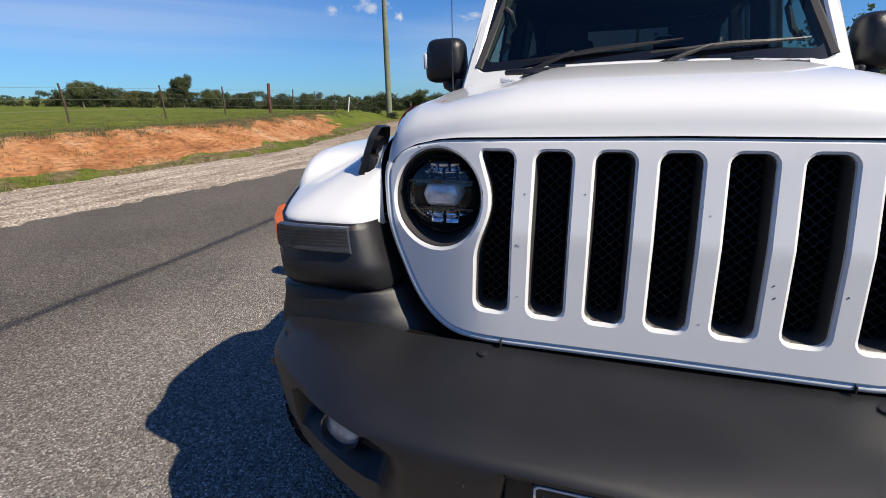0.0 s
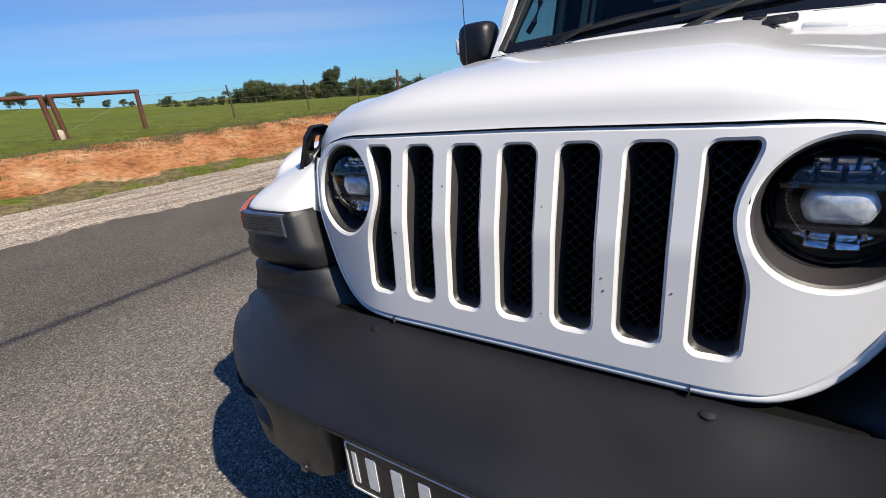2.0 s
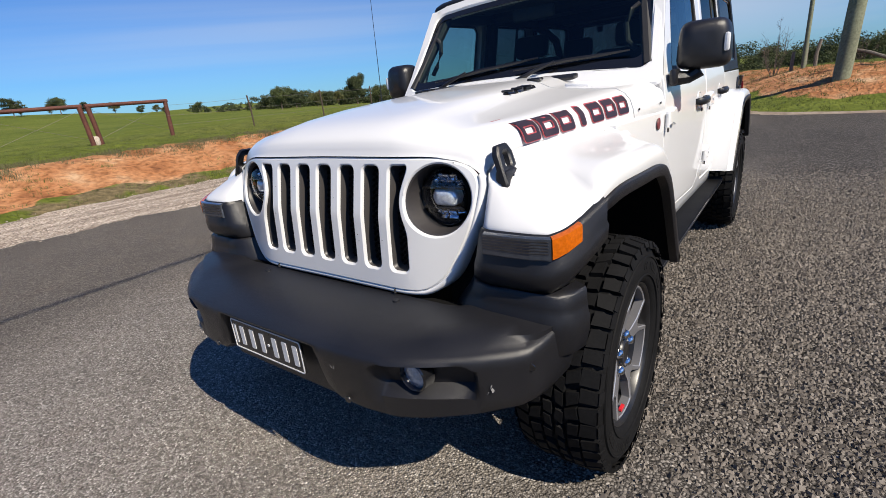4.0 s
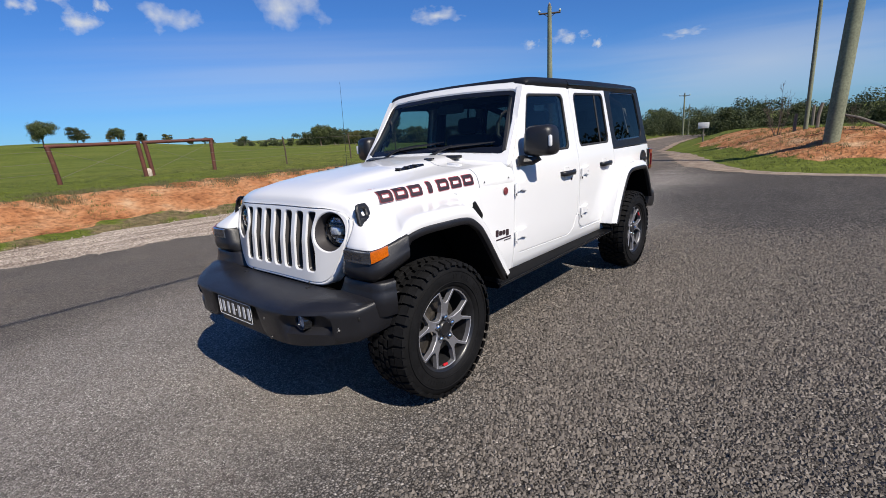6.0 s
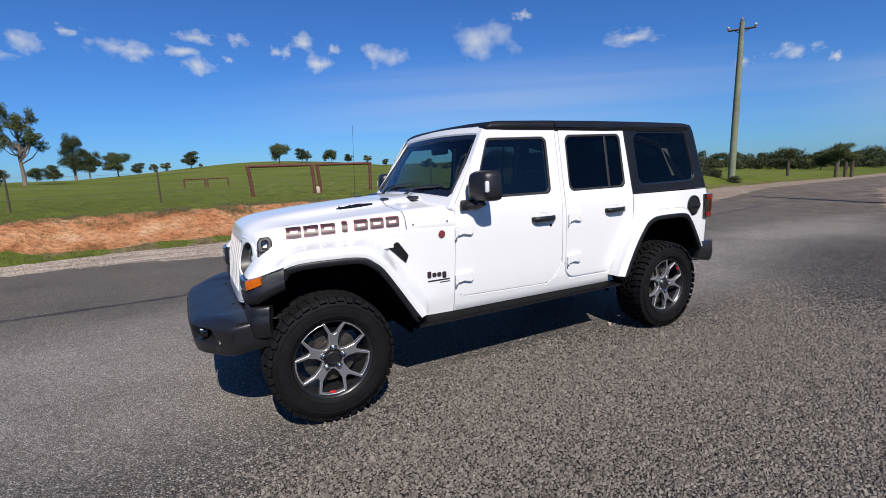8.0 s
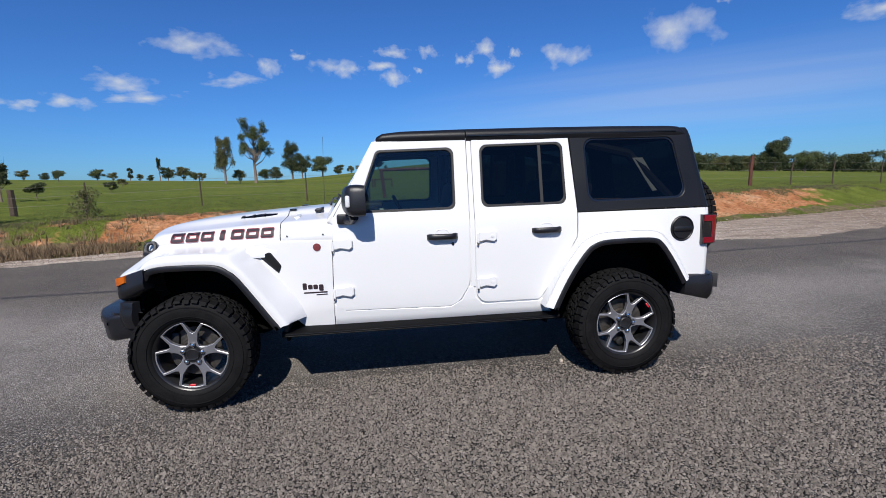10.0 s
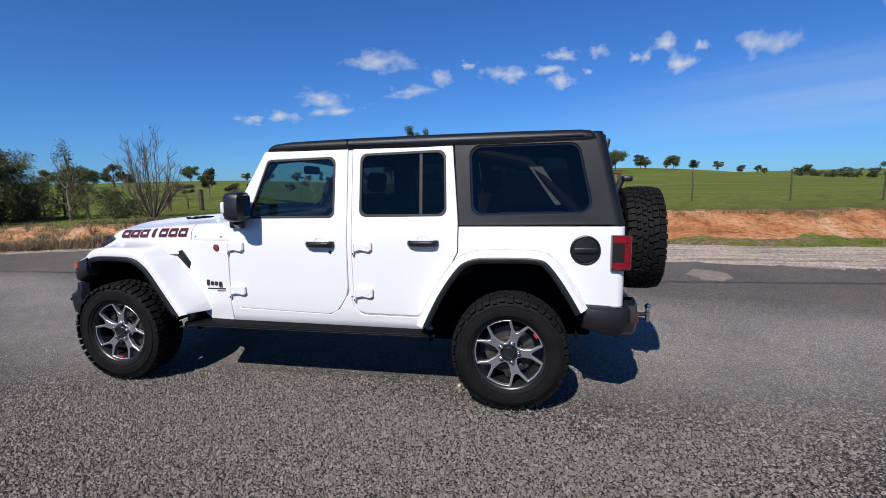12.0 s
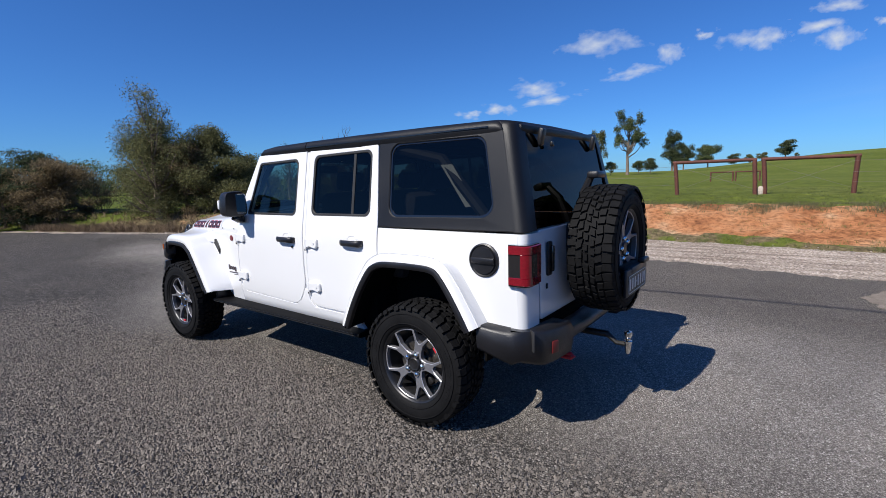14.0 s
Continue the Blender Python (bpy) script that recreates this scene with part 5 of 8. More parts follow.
# ---- hardtop ----
def hardtop():
    def ring(y, z, w, drop=0.0):
        half = [(w + 0.002, 1.768 + z * 0.2), (w + 0.004, 1.785 + z * 0.35), (w - 0.008, 1.806 + z * 0.6), (w - 0.04, 1.819 + z * 0.85), (w - 0.12, 1.828 + z), (w - 0.3, 1.834 + z), (0, 1.838 + z)]
        half = [(x, zz - drop) for x, zz in half]
        return [(x, y, zz) for x, zz in half] + [(-x, y, zz) for x, zz in half[-2::-1]]

    def shell(rows):
        bm = loft([ring(*r) for r in rows], closed=False, caps=False)
        bmesh.ops.recalc_face_normals(bm, faces=bm.faces[:])
        if sum(f.normal.z for f in bm.faces) < 0:
            bmesh.ops.reverse_faces(bm, faces=bm.faces[:])
        got = bmesh.ops.extrude_edge_only(bm, edges=[e for e in bm.edges if e.is_boundary])["geom"]
        for v in got:
            if isinstance(v, bmesh.types.BMVert):
                v.co.z -= 0.03
                v.co.x *= 0.985
        return bm
    part("roof_panel", shell([(1.244, -0.044, 0.676, 0.012), (1.254, -0.032, 0.680, 0.006), (1.29, -0.016, 0.684), (1.42, -0.002, 0.690), (1.862, 0.006, 0.700)]), HARDTOP, suv, "matt black removable roof panel", 45)
    part("hardtop_roof", shell([(1.870, 0.006, 0.700), (2.4, 0.010, 0.708), (3.0, 0.010, 0.708), (3.44, 0.006, 0.704), (3.495, 0.0, 0.700), (3.52, -0.012, 0.695, 0.004), (3.535, -0.03, 0.688, 0.012)]), HARDTOP, suv, "matt black hardtop roof", 45)
    for s in (1, -1):
        side = lambda u, v, d: (s * (flank(u, v) - d), u, v)
        out = rounded([(2.660, 1.222), (3.655, 1.226), (3.535, 1.772), (2.622, 1.776)], [0.0, 0.01, 0.03, 0.0])
        hole = rounded([(2.748, 1.288), (3.520, 1.298), (3.425, 1.742), (2.728, 1.742)], 0.07, 7)
        q = part("hardtop_side", plate(out, side, 0.04, 0.005, [hole], vcuts=(1.255,)), HARDTOP, suv, "matt black hardtop side with fixed window", 28)
        us, vs = [p[0] for p in hole], [p[1] for p in hole]
        cu, cv = (min(us) + max(us)) / 2, (min(vs) + max(vs)) / 2
        sh = lambda k: [(cu + (u - cu) * (1 - k / 0.38), cv + (v - cv) * (1 - k / 0.22)) for u, v in hole]
        part("quarter_glass", plate(sh(-0.004), lambda u, v, d: side(u, v, d + 0.012), 0, 0), GLASSD, q, "dark privacy glass")
        part("glass_rebate", plate(sh(-0.003), lambda u, v, d: side(u, v, d + 0.008), 0.01, 0.003, [sh(0.012)]), GLOSSBLACK, q)
        part("drip_rail", plate([(1.875, 1.772), (3.45, 1.781), (3.45, 1.790), (1.875, 1.782)], lambda u, v, d: (s * (interp(u, [(1.8, 0.708), (3.5, 0.712)]) + 0.002 - d), u, v), 0.02, 0.002), GLOSSBLACK, q)
        # rear corner pillar of the hardtop, rounded over to the back
        rings = []
        for z in (1.226, 1.35, 1.5, 1.65, 1.74, 1.79, 1.812):
            y = interp(z, [(1.226, 3.652), (1.772, 3.535), (1.812, 3.515)])
            w = flank(3.6, z) if z < 1.78 else flank(3.6, 1.78) - (z - 1.78) * 0.5
            rings.append([(s * w, y - 0.012, z), (s * w, y, z), (s * (w - 0.006), y + 0.028, z), (s * (w - 0.022), y + 0.048, z), (s * (w - 0.05), y + 0.058, z), (s * (w - 0.125), y + 0.062, z), (s * (w - 0.125), y + 0.02, z)])
        part("hardtop_corner", loft(rings), HARDTOP, q, "", 60)
    # rear header with the lift-glass hinges
    part("rear_header", block(0, 3.563, 1.775, 1.22, 0.075, 0.062, 0.022, turn=Matrix.Rotation(radians(-12), 4, "X")), HARDTOP, suv)
    put = lambda u, v, d: (u, interp(v, [(1.2, 3.702), (1.78, 3.590)]) - d, v)
    rg = part("rear_window", plate(rounded([(-0.66, 1.232), (0.66, 1.232), (0.59, 1.752), (-0.59, 1.752)], 0.04, 6), put, 0, 0), GLASSR, suv, "dark frameless rear window")
    for x in (0.42, -0.42):
        hb = block(x, 3.628, 1.735, 0.055, 0.03, 0.10, 0.012, turn=Matrix.Rotation(radians(-12), 4, "X"))
        part("glass_hinge", hb, PLASTIC, rg)
    part("gas_strut_mount", block(0.30, 3.64, 1.70, 0.03, 0.02, 0.03, 0.008), PLASTIC, rg)


hardtop()


# ---- tail ----
def tail():
    put = lambda u, v, d: (u, 3.712 - interp(v, [(0.7, 0.004), (0.95, 0.0), (1.225, 0.012)]) - d, v)
    tg = part("tailgate", plate(rounded([(-0.60, 0.715), (0.60, 0.715), (0.62, 1.222), (-0.62, 1.222)], 0.03), put, 0.04, 0.006, vcuts=(0.82, 0.95, 1.1)), PAINT, suv, "white side-hinged tailgate")
    part("gate_handle", block(0.512, 3.720, 1.055, 0.055, 0.018, 0.195, 0.012), PLASTIC, tg, "black upright tailgate handle")
    part("gate_grip", block(0.505, 3.736, 1.055, 0.026, 0.022, 0.15, 0.010), GLOSSBLACK, tg)
    part("gate_lock", block(0.535, 3.716, 0.90, 0.018, 0.008, 0.032, 0.006), SEAMDARK, tg)
    for s in (1, -1):
        w = 0.80
        def box(rows):
            rings = []
            for z in rows:
                rings.append([(s * (w + 0.004), 3.618, z), (s * (w + 0.022), 3.628, z), (s * (w + 0.022), 3.700, z), (s * (w + 0.014), 3.726, z), (s * (w - 0.012), 3.740, z), (s * 0.680, 3.738, z), (s * 0.672, 3.715, z), (s * 0.70, 3.65, z)])
            return loft(rings)
        t = part("tail_light", box((0.945, 0.952, 1.158, 1.165)), SMOKED, suv, "squared red tail light with dark centre", 50)
        # one red lens that frames the dark centre, wrapped round the corner from flank to rear
        run = [(w + 0.0205, 3.632), (w + 0.0225, 3.660), (w + 0.0225, 3.697), (w + 0.0195, 3.715), (w + 0.012, 3.730), (w - 0.002, 3.739), (w - 0.016, 3.7415), (0.745, 3.7415), (0.712, 3.741), (0.676, 3.739)]
        lens = bmesh.new()
        for a, e, z0, z1 in ((0, 10, 1.112, 1.160), (0, 10, 0.950, 0.994), (2, 7, 0.990, 1.116), (8, 10, 0.990, 1.116)):
            rings = []
            for x, y in run[a:e]:
                k = Vector((x - 0.74, y - 3.66)).normalized() * 0.006
                rings.append([Vector((s * x, y, z0)), Vector((s * (x + k.x), y + k.y, z0 + 0.004)), Vector((s * (x + k.x), y + k.y, z1 - 0.004)), Vector((s * x, y, z1))])
            loft(rings, True, True, lens)
        part("tail_lens", lens, REDLENS, t, "red wrap-round lens", 50)
        i = rounded([(0.712, 0.994), (0.782, 0.994), (0.782, 1.112), (0.712, 1.112)], 0.010)
        part("reverse_lens", plate(i, lambda u, v, d: (s * u, 3.743 - d, v), 0.004, 0), REFLECTOR, t)
    # fuel cap, on the left flank
    c = (flank(3.468, 1.068) - 0.004, 3.468, 1.068)
    fc = part("fuel_cap", spun([(0, 0.094), (0.010, 0.093), (0.014, 0.086), (0.008, 0.080), (0.006, 0.0001)], 40, "x", c), PLASTIC, suv, "round black fuel filler cover")
    part("cap_disc", spun([(0.004, 0.077), (0.016, 0.074), (0.018, 0.0001)], 40, "x", c), PLASTIC, fc)
    part("cap_bar", block(c[0] + 0.022, c[1], c[2], 0.016, 0.145, 0.034, 0.006), PLASTIC, fc)
    # bumper
    XS = [(0, 3.850), (0.40, 3.848), (0.62, 3.828), (0.75, 3.792), (0.83, 3.725), (0.875, 3.61), (0.885, 3.50)]

    def section(x, yf, zt, zl):
        return [(x, yf - 0.11, zl), (x, yf - 0.03, zl), (x, yf - 0.006, zl + 0.02), (x, yf, (zt + zl) / 2), (x, yf - 0.004, zt - 0.02), (x, yf - 0.018, zt), (x, yf - 0.12, zt)]
    rings = [section(x, interp(x, XS), interp(x, [(0.0, 0.655), (0.44, 0.655), (0.47, 0.70), (0.9, 0.712)]), interp(x, [(0, 0.575), (0.44, 0.575), (0.47, 0.50), (0.70, 0.50), (0.88, 0.56)])) for x in (0.0, 0.25, 0.44, 0.47, 0.55, 0.62, 0.66, 0.70, 0.73, 0.76, 0.785, 0.81, 0.83)]
    rings += [[(0.845 - 0.12, 3.60, 0.53), (0.86, 3.66, 0.53), (0.872, 3.67, 0.55), (0.880, 3.68, 0.62), (0.876, 3.67, 0.69), (0.862, 3.66, 0.712), (0.74, 3.60, 0.712)],
              [(0.76, 3.42, 0.58), (0.868, 3.46, 0.58), (0.878, 3.46, 0.60), (0.885, 3.46, 0.65), (0.882, 3.46, 0.705), (0.866, 3.46, 0.722), (0.76, 3.42, 0.722)]]
    left = loft([[Vector(p) for p in r] for r in rings], closed=True, caps=False)
    right = mirrored(left)
    me = bpy.data.meshes.new("tmp")
    right.to_mesh(me)
    left.from_mesh(me)
    bmesh.ops.remove_doubles(left, verts=left.verts[:], dist=1e-5)
    bmesh.ops.holes_fill(left, edges=[e for e in left.edges if e.is_boundary])
    rb = part("rear_bumper", left, PLASTIC, suv, "black steel-look rear bumper", 62)
    for s in (1, -1):
        part("bumper_reflector", block(s * 0.655, 3.818, 0.60, 0.05, 0.016, 0.07, 0.008, turn=Matrix.Rotation(radians(-s * 18), 4, "Z")), DULLRED, rb, "dull red reflector")
        part("bumper_seam", block(s * 0.800, 3.755, 0.66, 0.004, 0.05, 0.11, 0.001, turn=Matrix.Rotation(radians(-s * 40), 4, "Z")), SEAMDARK, rb)
    part("tow_hook", tube([(0.47, 3.78, 0.502), (0.47, 3.835, 0.502), (0.47, 3.852, 0.49), (0.47, 3.835, 0.478), (0.47, 3.78, 0.478)], 0.011, 10), REDPAINT, rb, "red recovery hook")
    # tow bar and ball
    tb = part("tow_bar", tube([(0.01, 3.72, 0.50), (0.01, 3.90, 0.50), (0.01, 3.955, 0.455), (0.01, 4.04, 0.455)], [0.022, 0.022, 0.016, 0.016], 10), DARKSTEEL, suv, "dark steel tow tongue")
    part("tow_ball", spun([(-0.06, 0.0001), (-0.058, 0.013), (-0.03, 0.018), (0.0, 0.022), (0.022, 0.026), (0.026, 0.014), (0.04, 0.014), (0.05, 0.022), (0.066, 0.026), (0.082, 0.022), (0.092, 0.0001)], 20, "z", (0.01, 4.025, 0.455)), CHROME, tb, "chrome ball")
    # high stop lamp on its stalk, seen above the spare
    st = part("stop_lamp_stalk", tube([(0.06, 3.745, 1.20), (0.06, 3.745, 1.40), (0.06, 3.79, 1.50)], [0.03, 0.028, 0.022], 8), PLASTIC, suv, "black stalk with high stop lamp")
    part("stop_lamp", block(0.06, 3.825, 1.515, 0.16, 0.07, 0.042, 0.014), PLASTIC, st)
    part("spare_carrier", block(0.06, 3.75, 1.05, 0.36, 0.10, 0.36, 0.02), PLASTIC, suv)
    # plate bracket low on the spare
    br = part("plate_bracket", block(0.03, 4.062, 0.885, 0.44, 0.02, 0.16, 0.008), PLASTIC, suv, "black plate bracket below the spare wheel")
    part("bracket_arm", block(0.03, 4.03, 0.95, 0.26, 0.10, 0.05, 0.02), PLASTIC, br)
    part("plate_lamp", block(-0.10, 4.075, 0.982, 0.12, 0.04, 0.03, 0.008), PLASTIC, br)
    number_plate((0.03, 4.074, 0.875), 0.372, 0.11, 0, suv, 1)


tail()


# ---- wheels: the axis is x, the face looks to +x ----
def tyre_meshes():
    R, half = 0.405, 0.128
    prof = [(-half + 0.03, 0.222), (-half + 0.012, 0.232), (-half, 0.275), (-half, 0.325), (-half + 0.012, 0.365), (-half + 0.03, 0.385), (-0.05, 0.386), (0, 0.387), (0.05, 0.386), (half - 0.03, 0.385), (half - 0.012, 0.365), (half, 0.325), (half, 0.275), (half - 0.004, 0.252), (half - 0.012, 0.236), (half - 0.03, 0.222)]
    carcass, bm = spun(prof, 72), bmesh.new()
    rnd = random.Random(3)

    def lug(a0, a1, x0, x1, skew, r0, r1, taper=0.8):
        vs = []
        sway = [(rnd.uniform(-0.014, 0.014), rnd.uniform(-0.005, 0.005)) for _ in range(4)]
        for r, k in ((r0, 1.0), (r1, taper)):
            am, xm = (a0 + a1) / 2, (x0 + x1) / 2
            for (ca, cx), (ja, jx) in zip(((-1, -1), (1, -1), (1, 1), (-1, 1)), sway):
                x = xm + cx * (x1 - x0) / 2 * k + jx
                a = am + ca * (a1 - a0) / 2 * k + skew * (x - xm) + ja
                rr = r - 0.012 * max(0, (abs(x) - 0.09) / 0.03)
                vs.append(bm.verts.new((x, rr * math.cos(a), rr * math.sin(a))))
        for f in ((4, 5, 6, 7), (0, 4, 7, 3), (1, 2, 6, 5), (0, 1, 5, 4), (3, 7, 6, 2)):
            bm.faces.new([vs[i] for i in f])
    n = 44
    st = 2 * math.pi / n
    for k in range(n):
        a = k * st
        j = rnd.uniform(-0.14, 0.14) * st
        lug(a + 0.06 * st + j, a + 0.80 * st + j, -0.031, -0.003, 4.5 * st, 0.385, 0.404, 0.84)
        lug(a + 0.53 * st - j, a + 1.27 * st - j, 0.003, 0.031, 4.5 * st, 0.385, 0.404, 0.84)
        lug(a + 0.16 * st + j, a + 0.98 * st + j * 0.4, 0.036, 0.073, -6 * st, 0.384, 0.4035, 0.84)
        lug(a - 0.28 * st - j, a + 0.54 * st - j * 0.4, -0.073, -0.036, -6 * st, 0.384, 0.4035, 0.84)
        wide = 0.76 if k % 2 else 0.86
        for sgn in (1, -1):
            off = 0.0 if sgn > 0 else 0.5 * st
            lug(a + off + 0.02 * st, a + off + wide * st, sgn * 0.100 - 0.024, sgn * 0.100 + 0.026, 0, 0.384, 0.4025, 0.94)
            # shoulder lug wrapped down the sidewall
            vs = []
            hi = 0.402 - 0.011
            lo = 0.362 if k % 2 else 0.372
            for r, xo in ((hi, 0.122), (lo, half + 0.001)):
                for aa in (a + off + 0.06 * st, a + off + (wide - 0.04) * st):
                    vs.append((sgn * xo, r, aa))
                    vs.append((sgn * (xo + 0.004 if r == lo else xo + 0.004), r, aa))
            p = [bm.verts.new((x, r * math.cos(q), r * math.sin(q))) for x, r, q in vs]
            for f in ((1, 3, 7, 5), (0, 1, 5, 4), (2, 6, 7, 3), (4, 5, 7, 6)):
                bm.faces.new([p[i] for i in f])
    # raised rings and letter blocks on the outer sidewall, as plain bars
    for r in (0.262, 0.332):
        spun([(half - 0.002, r - 0.004), (half + 0.002, r - 0.002), (half + 0.002, r + 0.002), (half - 0.002, r + 0.004)], 72, bm=carcass)
    for c0 in (0.5, 3.6):
        for k in range(12):
            a = c0 + k * 0.085
            if k in (4, 9):
                continue
            vs = [carcass.verts.new((half + 0.0025 * (1 if i > 3 else 0) - 0.001, r * math.cos(q), r * math.sin(q))) for i, (r, q) in enumerate([(0.285, a), (0.285, a + 0.06), (0.312, a + 0.06), (0.312, a)] * 2)]
            for f in ((4, 5, 6, 7), (0, 4, 7, 3), (1, 2, 6, 5), (0, 1, 5, 4), (3, 7, 6, 2)):
                carcass.faces.new([vs[i] for i in f])
    # the mean profile drawn in to the loaded radius, the bead out to the rim flange
    for v in list(carcass.verts) + list(bm.verts):
        r = math.hypot(v.co.y, v.co.z)
        k = (0.231 + (r - 0.222) * (0.3865 - 0.231) / (R - 0.222)) / r
        v.co.y, v.co.z = v.co.y * k, v.co.z * k
    return mesh_of(carcass, "tyre", 32), mesh_of(bm, "tread", 32)


def rim_meshes():
    def pol(r, a):
        return (r * math.cos(a), r * math.sin(a))
    barrel = spun([(0.060, 0.226), (0.098, 0.228), (0.106, 0.234), (0.111, 0.2375), (0.107, 0.231), (0.098, 0.224), (0.055, 0.215), (-0.02, 0.204), (-0.09, 0.206), (-0.10, 0.228)], 64)
    # five spokes, each forked into two arms that reach the rim beside a dark notch
    put = lambda u, v, d: (0.100 - 0.026 * (1 - math.hypot(u, v) / 0.224) - d, u, v)
    win, out = [], []
    for k in range(5):
        a = math.pi / 2 + 2 * math.pi * k / 5 + math.pi / 5
        b = a + math.pi / 5
        win.append(rounded([pol(0.062, a), pol(0.094, a - 0.35), pol(0.148, a - 0.415), pol(0.2165, a - 0.322), pol(0.2180, a - 0.12), pol(0.2180, a + 0.12), pol(0.2165, a + 0.322), pol(0.148, a + 0.415), pol(0.094, a + 0.35)], [0.018, 0.012, 0.016, 0.006, 0, 0, 0.006, 0.016, 0.012], 4))
        out += rounded([pol(0.2243, b - 0.250), pol(0.156, b - 0.108), pol(0.144, b), pol(0.156, b + 0.108), pol(0.2243, b + 0.250)], [0, 0.008, 0.006, 0.008, 0], 3)
        out += [pol(0.2245, b + 0.250 + (2 * math.pi / 5 - 0.500) * j / 8) for j in range(1, 8)]
    face = plate(out, put, 0.030, 0.0028, win)

    # painted grey spokes with a fine machined outline
    faces = mesh_of(face, "spoke_face", 30)
    faces.materials.append(SPOKEGREY)
    faces.materials.append(MACHINED)
    for p in faces.polygons:
        p.material_index = 0 if p.normal.x > 0.93 or p.normal.x < 0.3 else 1
    hub = spun([(0.060, 0.060), (0.0815, 0.058), (0.0825, 0.050), (0.0815, 0.044), (0.088, 0.041), (0.092, 0.036), (0.090, 0.030), (0.091, 0.0001)], 40)
    seats, nuts = [], []
    for k in range(5):
        y, z = pol(0.0635, math.pi / 2 + 2 * math.pi * k / 5)
        seats.append(("nut_seat", mesh_of(tube([(0.060, y, z), (0.0835, y, z)], 0.0205, 14), "nut_seat"), RIMBLACK))
        nuts.append(("wheel_nut", mesh_of(tube([(0.060, y, z), (0.090, y, z), (0.097, y, z), (0.101, y, z)], [0.0165, 0.0160, 0.0125, 0.006], 8), "wheel_nut"), CHROME))
    disc = spun([(0.005, 0.165), (0.012, 0.165), (0.012, 0.09), (0.03, 0.085), (0.03, 0.06)], 48)
    cal = block(0.0, -0.13, 0.055, 0.07, 0.06, 0.15, 0.02)
    red = plate(rounded([pol(0.203, -math.pi / 2 - 0.085), pol(0.203, -math.pi / 2 + 0.085), pol(0.2145, -math.pi / 2 + 0.085), pol(0.2145, -math.pi / 2 - 0.085)], 0.002, 2), lambda u, v, d: (0.094 - d, u, v - 0.001), 0.010, 0.001)
    return [("barrel", mesh_of(barrel, "barrel"), RIMBLACK), ("spoke_face", faces, SPOKEGREY), ("hub_cap", mesh_of(hub, "hub_cap"), RIMBLACK),
            *seats, *nuts, ("brake_disc", mesh_of(disc, "brake_disc"), STEEL), ("caliper", mesh_of(cal, "caliper"), DARKSTEEL), ("rim_mark", mesh_of(red, "rim_mark"), REDPAINT)]


(TYRE, TREAD), RIM = tyre_meshes(), rim_meshes()
for _, me, m in RIM:
    if not me.materials:
        me.materials.append(m)


def wheel(m, label):
    base = new("wheel")
    base.parent, base.matrix_basis = suv, m
    base["label"] = label
    part("tyre", TYRE, RUBBER, base, "black mud-terrain tyre")
    tagged(part("tread", TREAD, RUBBER, base), "deep black rubber tread of interlocking lugs", kind="stuff")
    for name, me, mm in RIM:
        part(name, me, mm, base, "silver-grey forked spokes" if name == "spoke_face" else "")
    return base


for y, z, a in ((-0.006, 0.404, -5.0), (2.998, 0.396, 126.0)):
    wheel(pose(0.788, y, z, a, 0, 0), "road wheel, dusty")
    wheel(pose(-0.788, y, z, a + 20, 0, 180), "road wheel, dusty")
wheel(pose(0.06, 3.915, 1.07, 0, 0, 90) @ pose(0, 0, 0, 14, 0, 0), "full-size spare on the tailgate")


# ---- steps, mirrors, interior ----
def side_steps():
    for s in (1, -1):
        rings = []
        for y, k in ((0.56, 0.6), (0.60, 1), (1.5, 1), (2.44, 1), (2.50, 0.7)):
            rings.append([(s * 0.70, y, 0.498), (s * 0.842, y, 0.498), (s * 0.858, y, 0.490), (s * 0.862, y, 0.478), (s * 0.858, y, 0.468), (s * 0.845, y, 0.462), (s * 0.70, y, 0.452)])
        st = part("rock_rail", loft(rings), STEPBLACK, suv, "black steel sill step")
        part("step_groove", block(s * 0.8605, 1.52, 0.4835, 0.005, 1.88, 0.004, 0.001), GLOSSBLACK, st)
        part("step_groove", block(s * 0.8595, 1.52, 0.4725, 0.005, 1.88, 0.0035, 0.001), SEAL, st)
        part("mud_guard", block(s * 0.76, 0.585, 0.515, 0.16, 0.03, 0.11, 0.01), PLASTIC, suv)


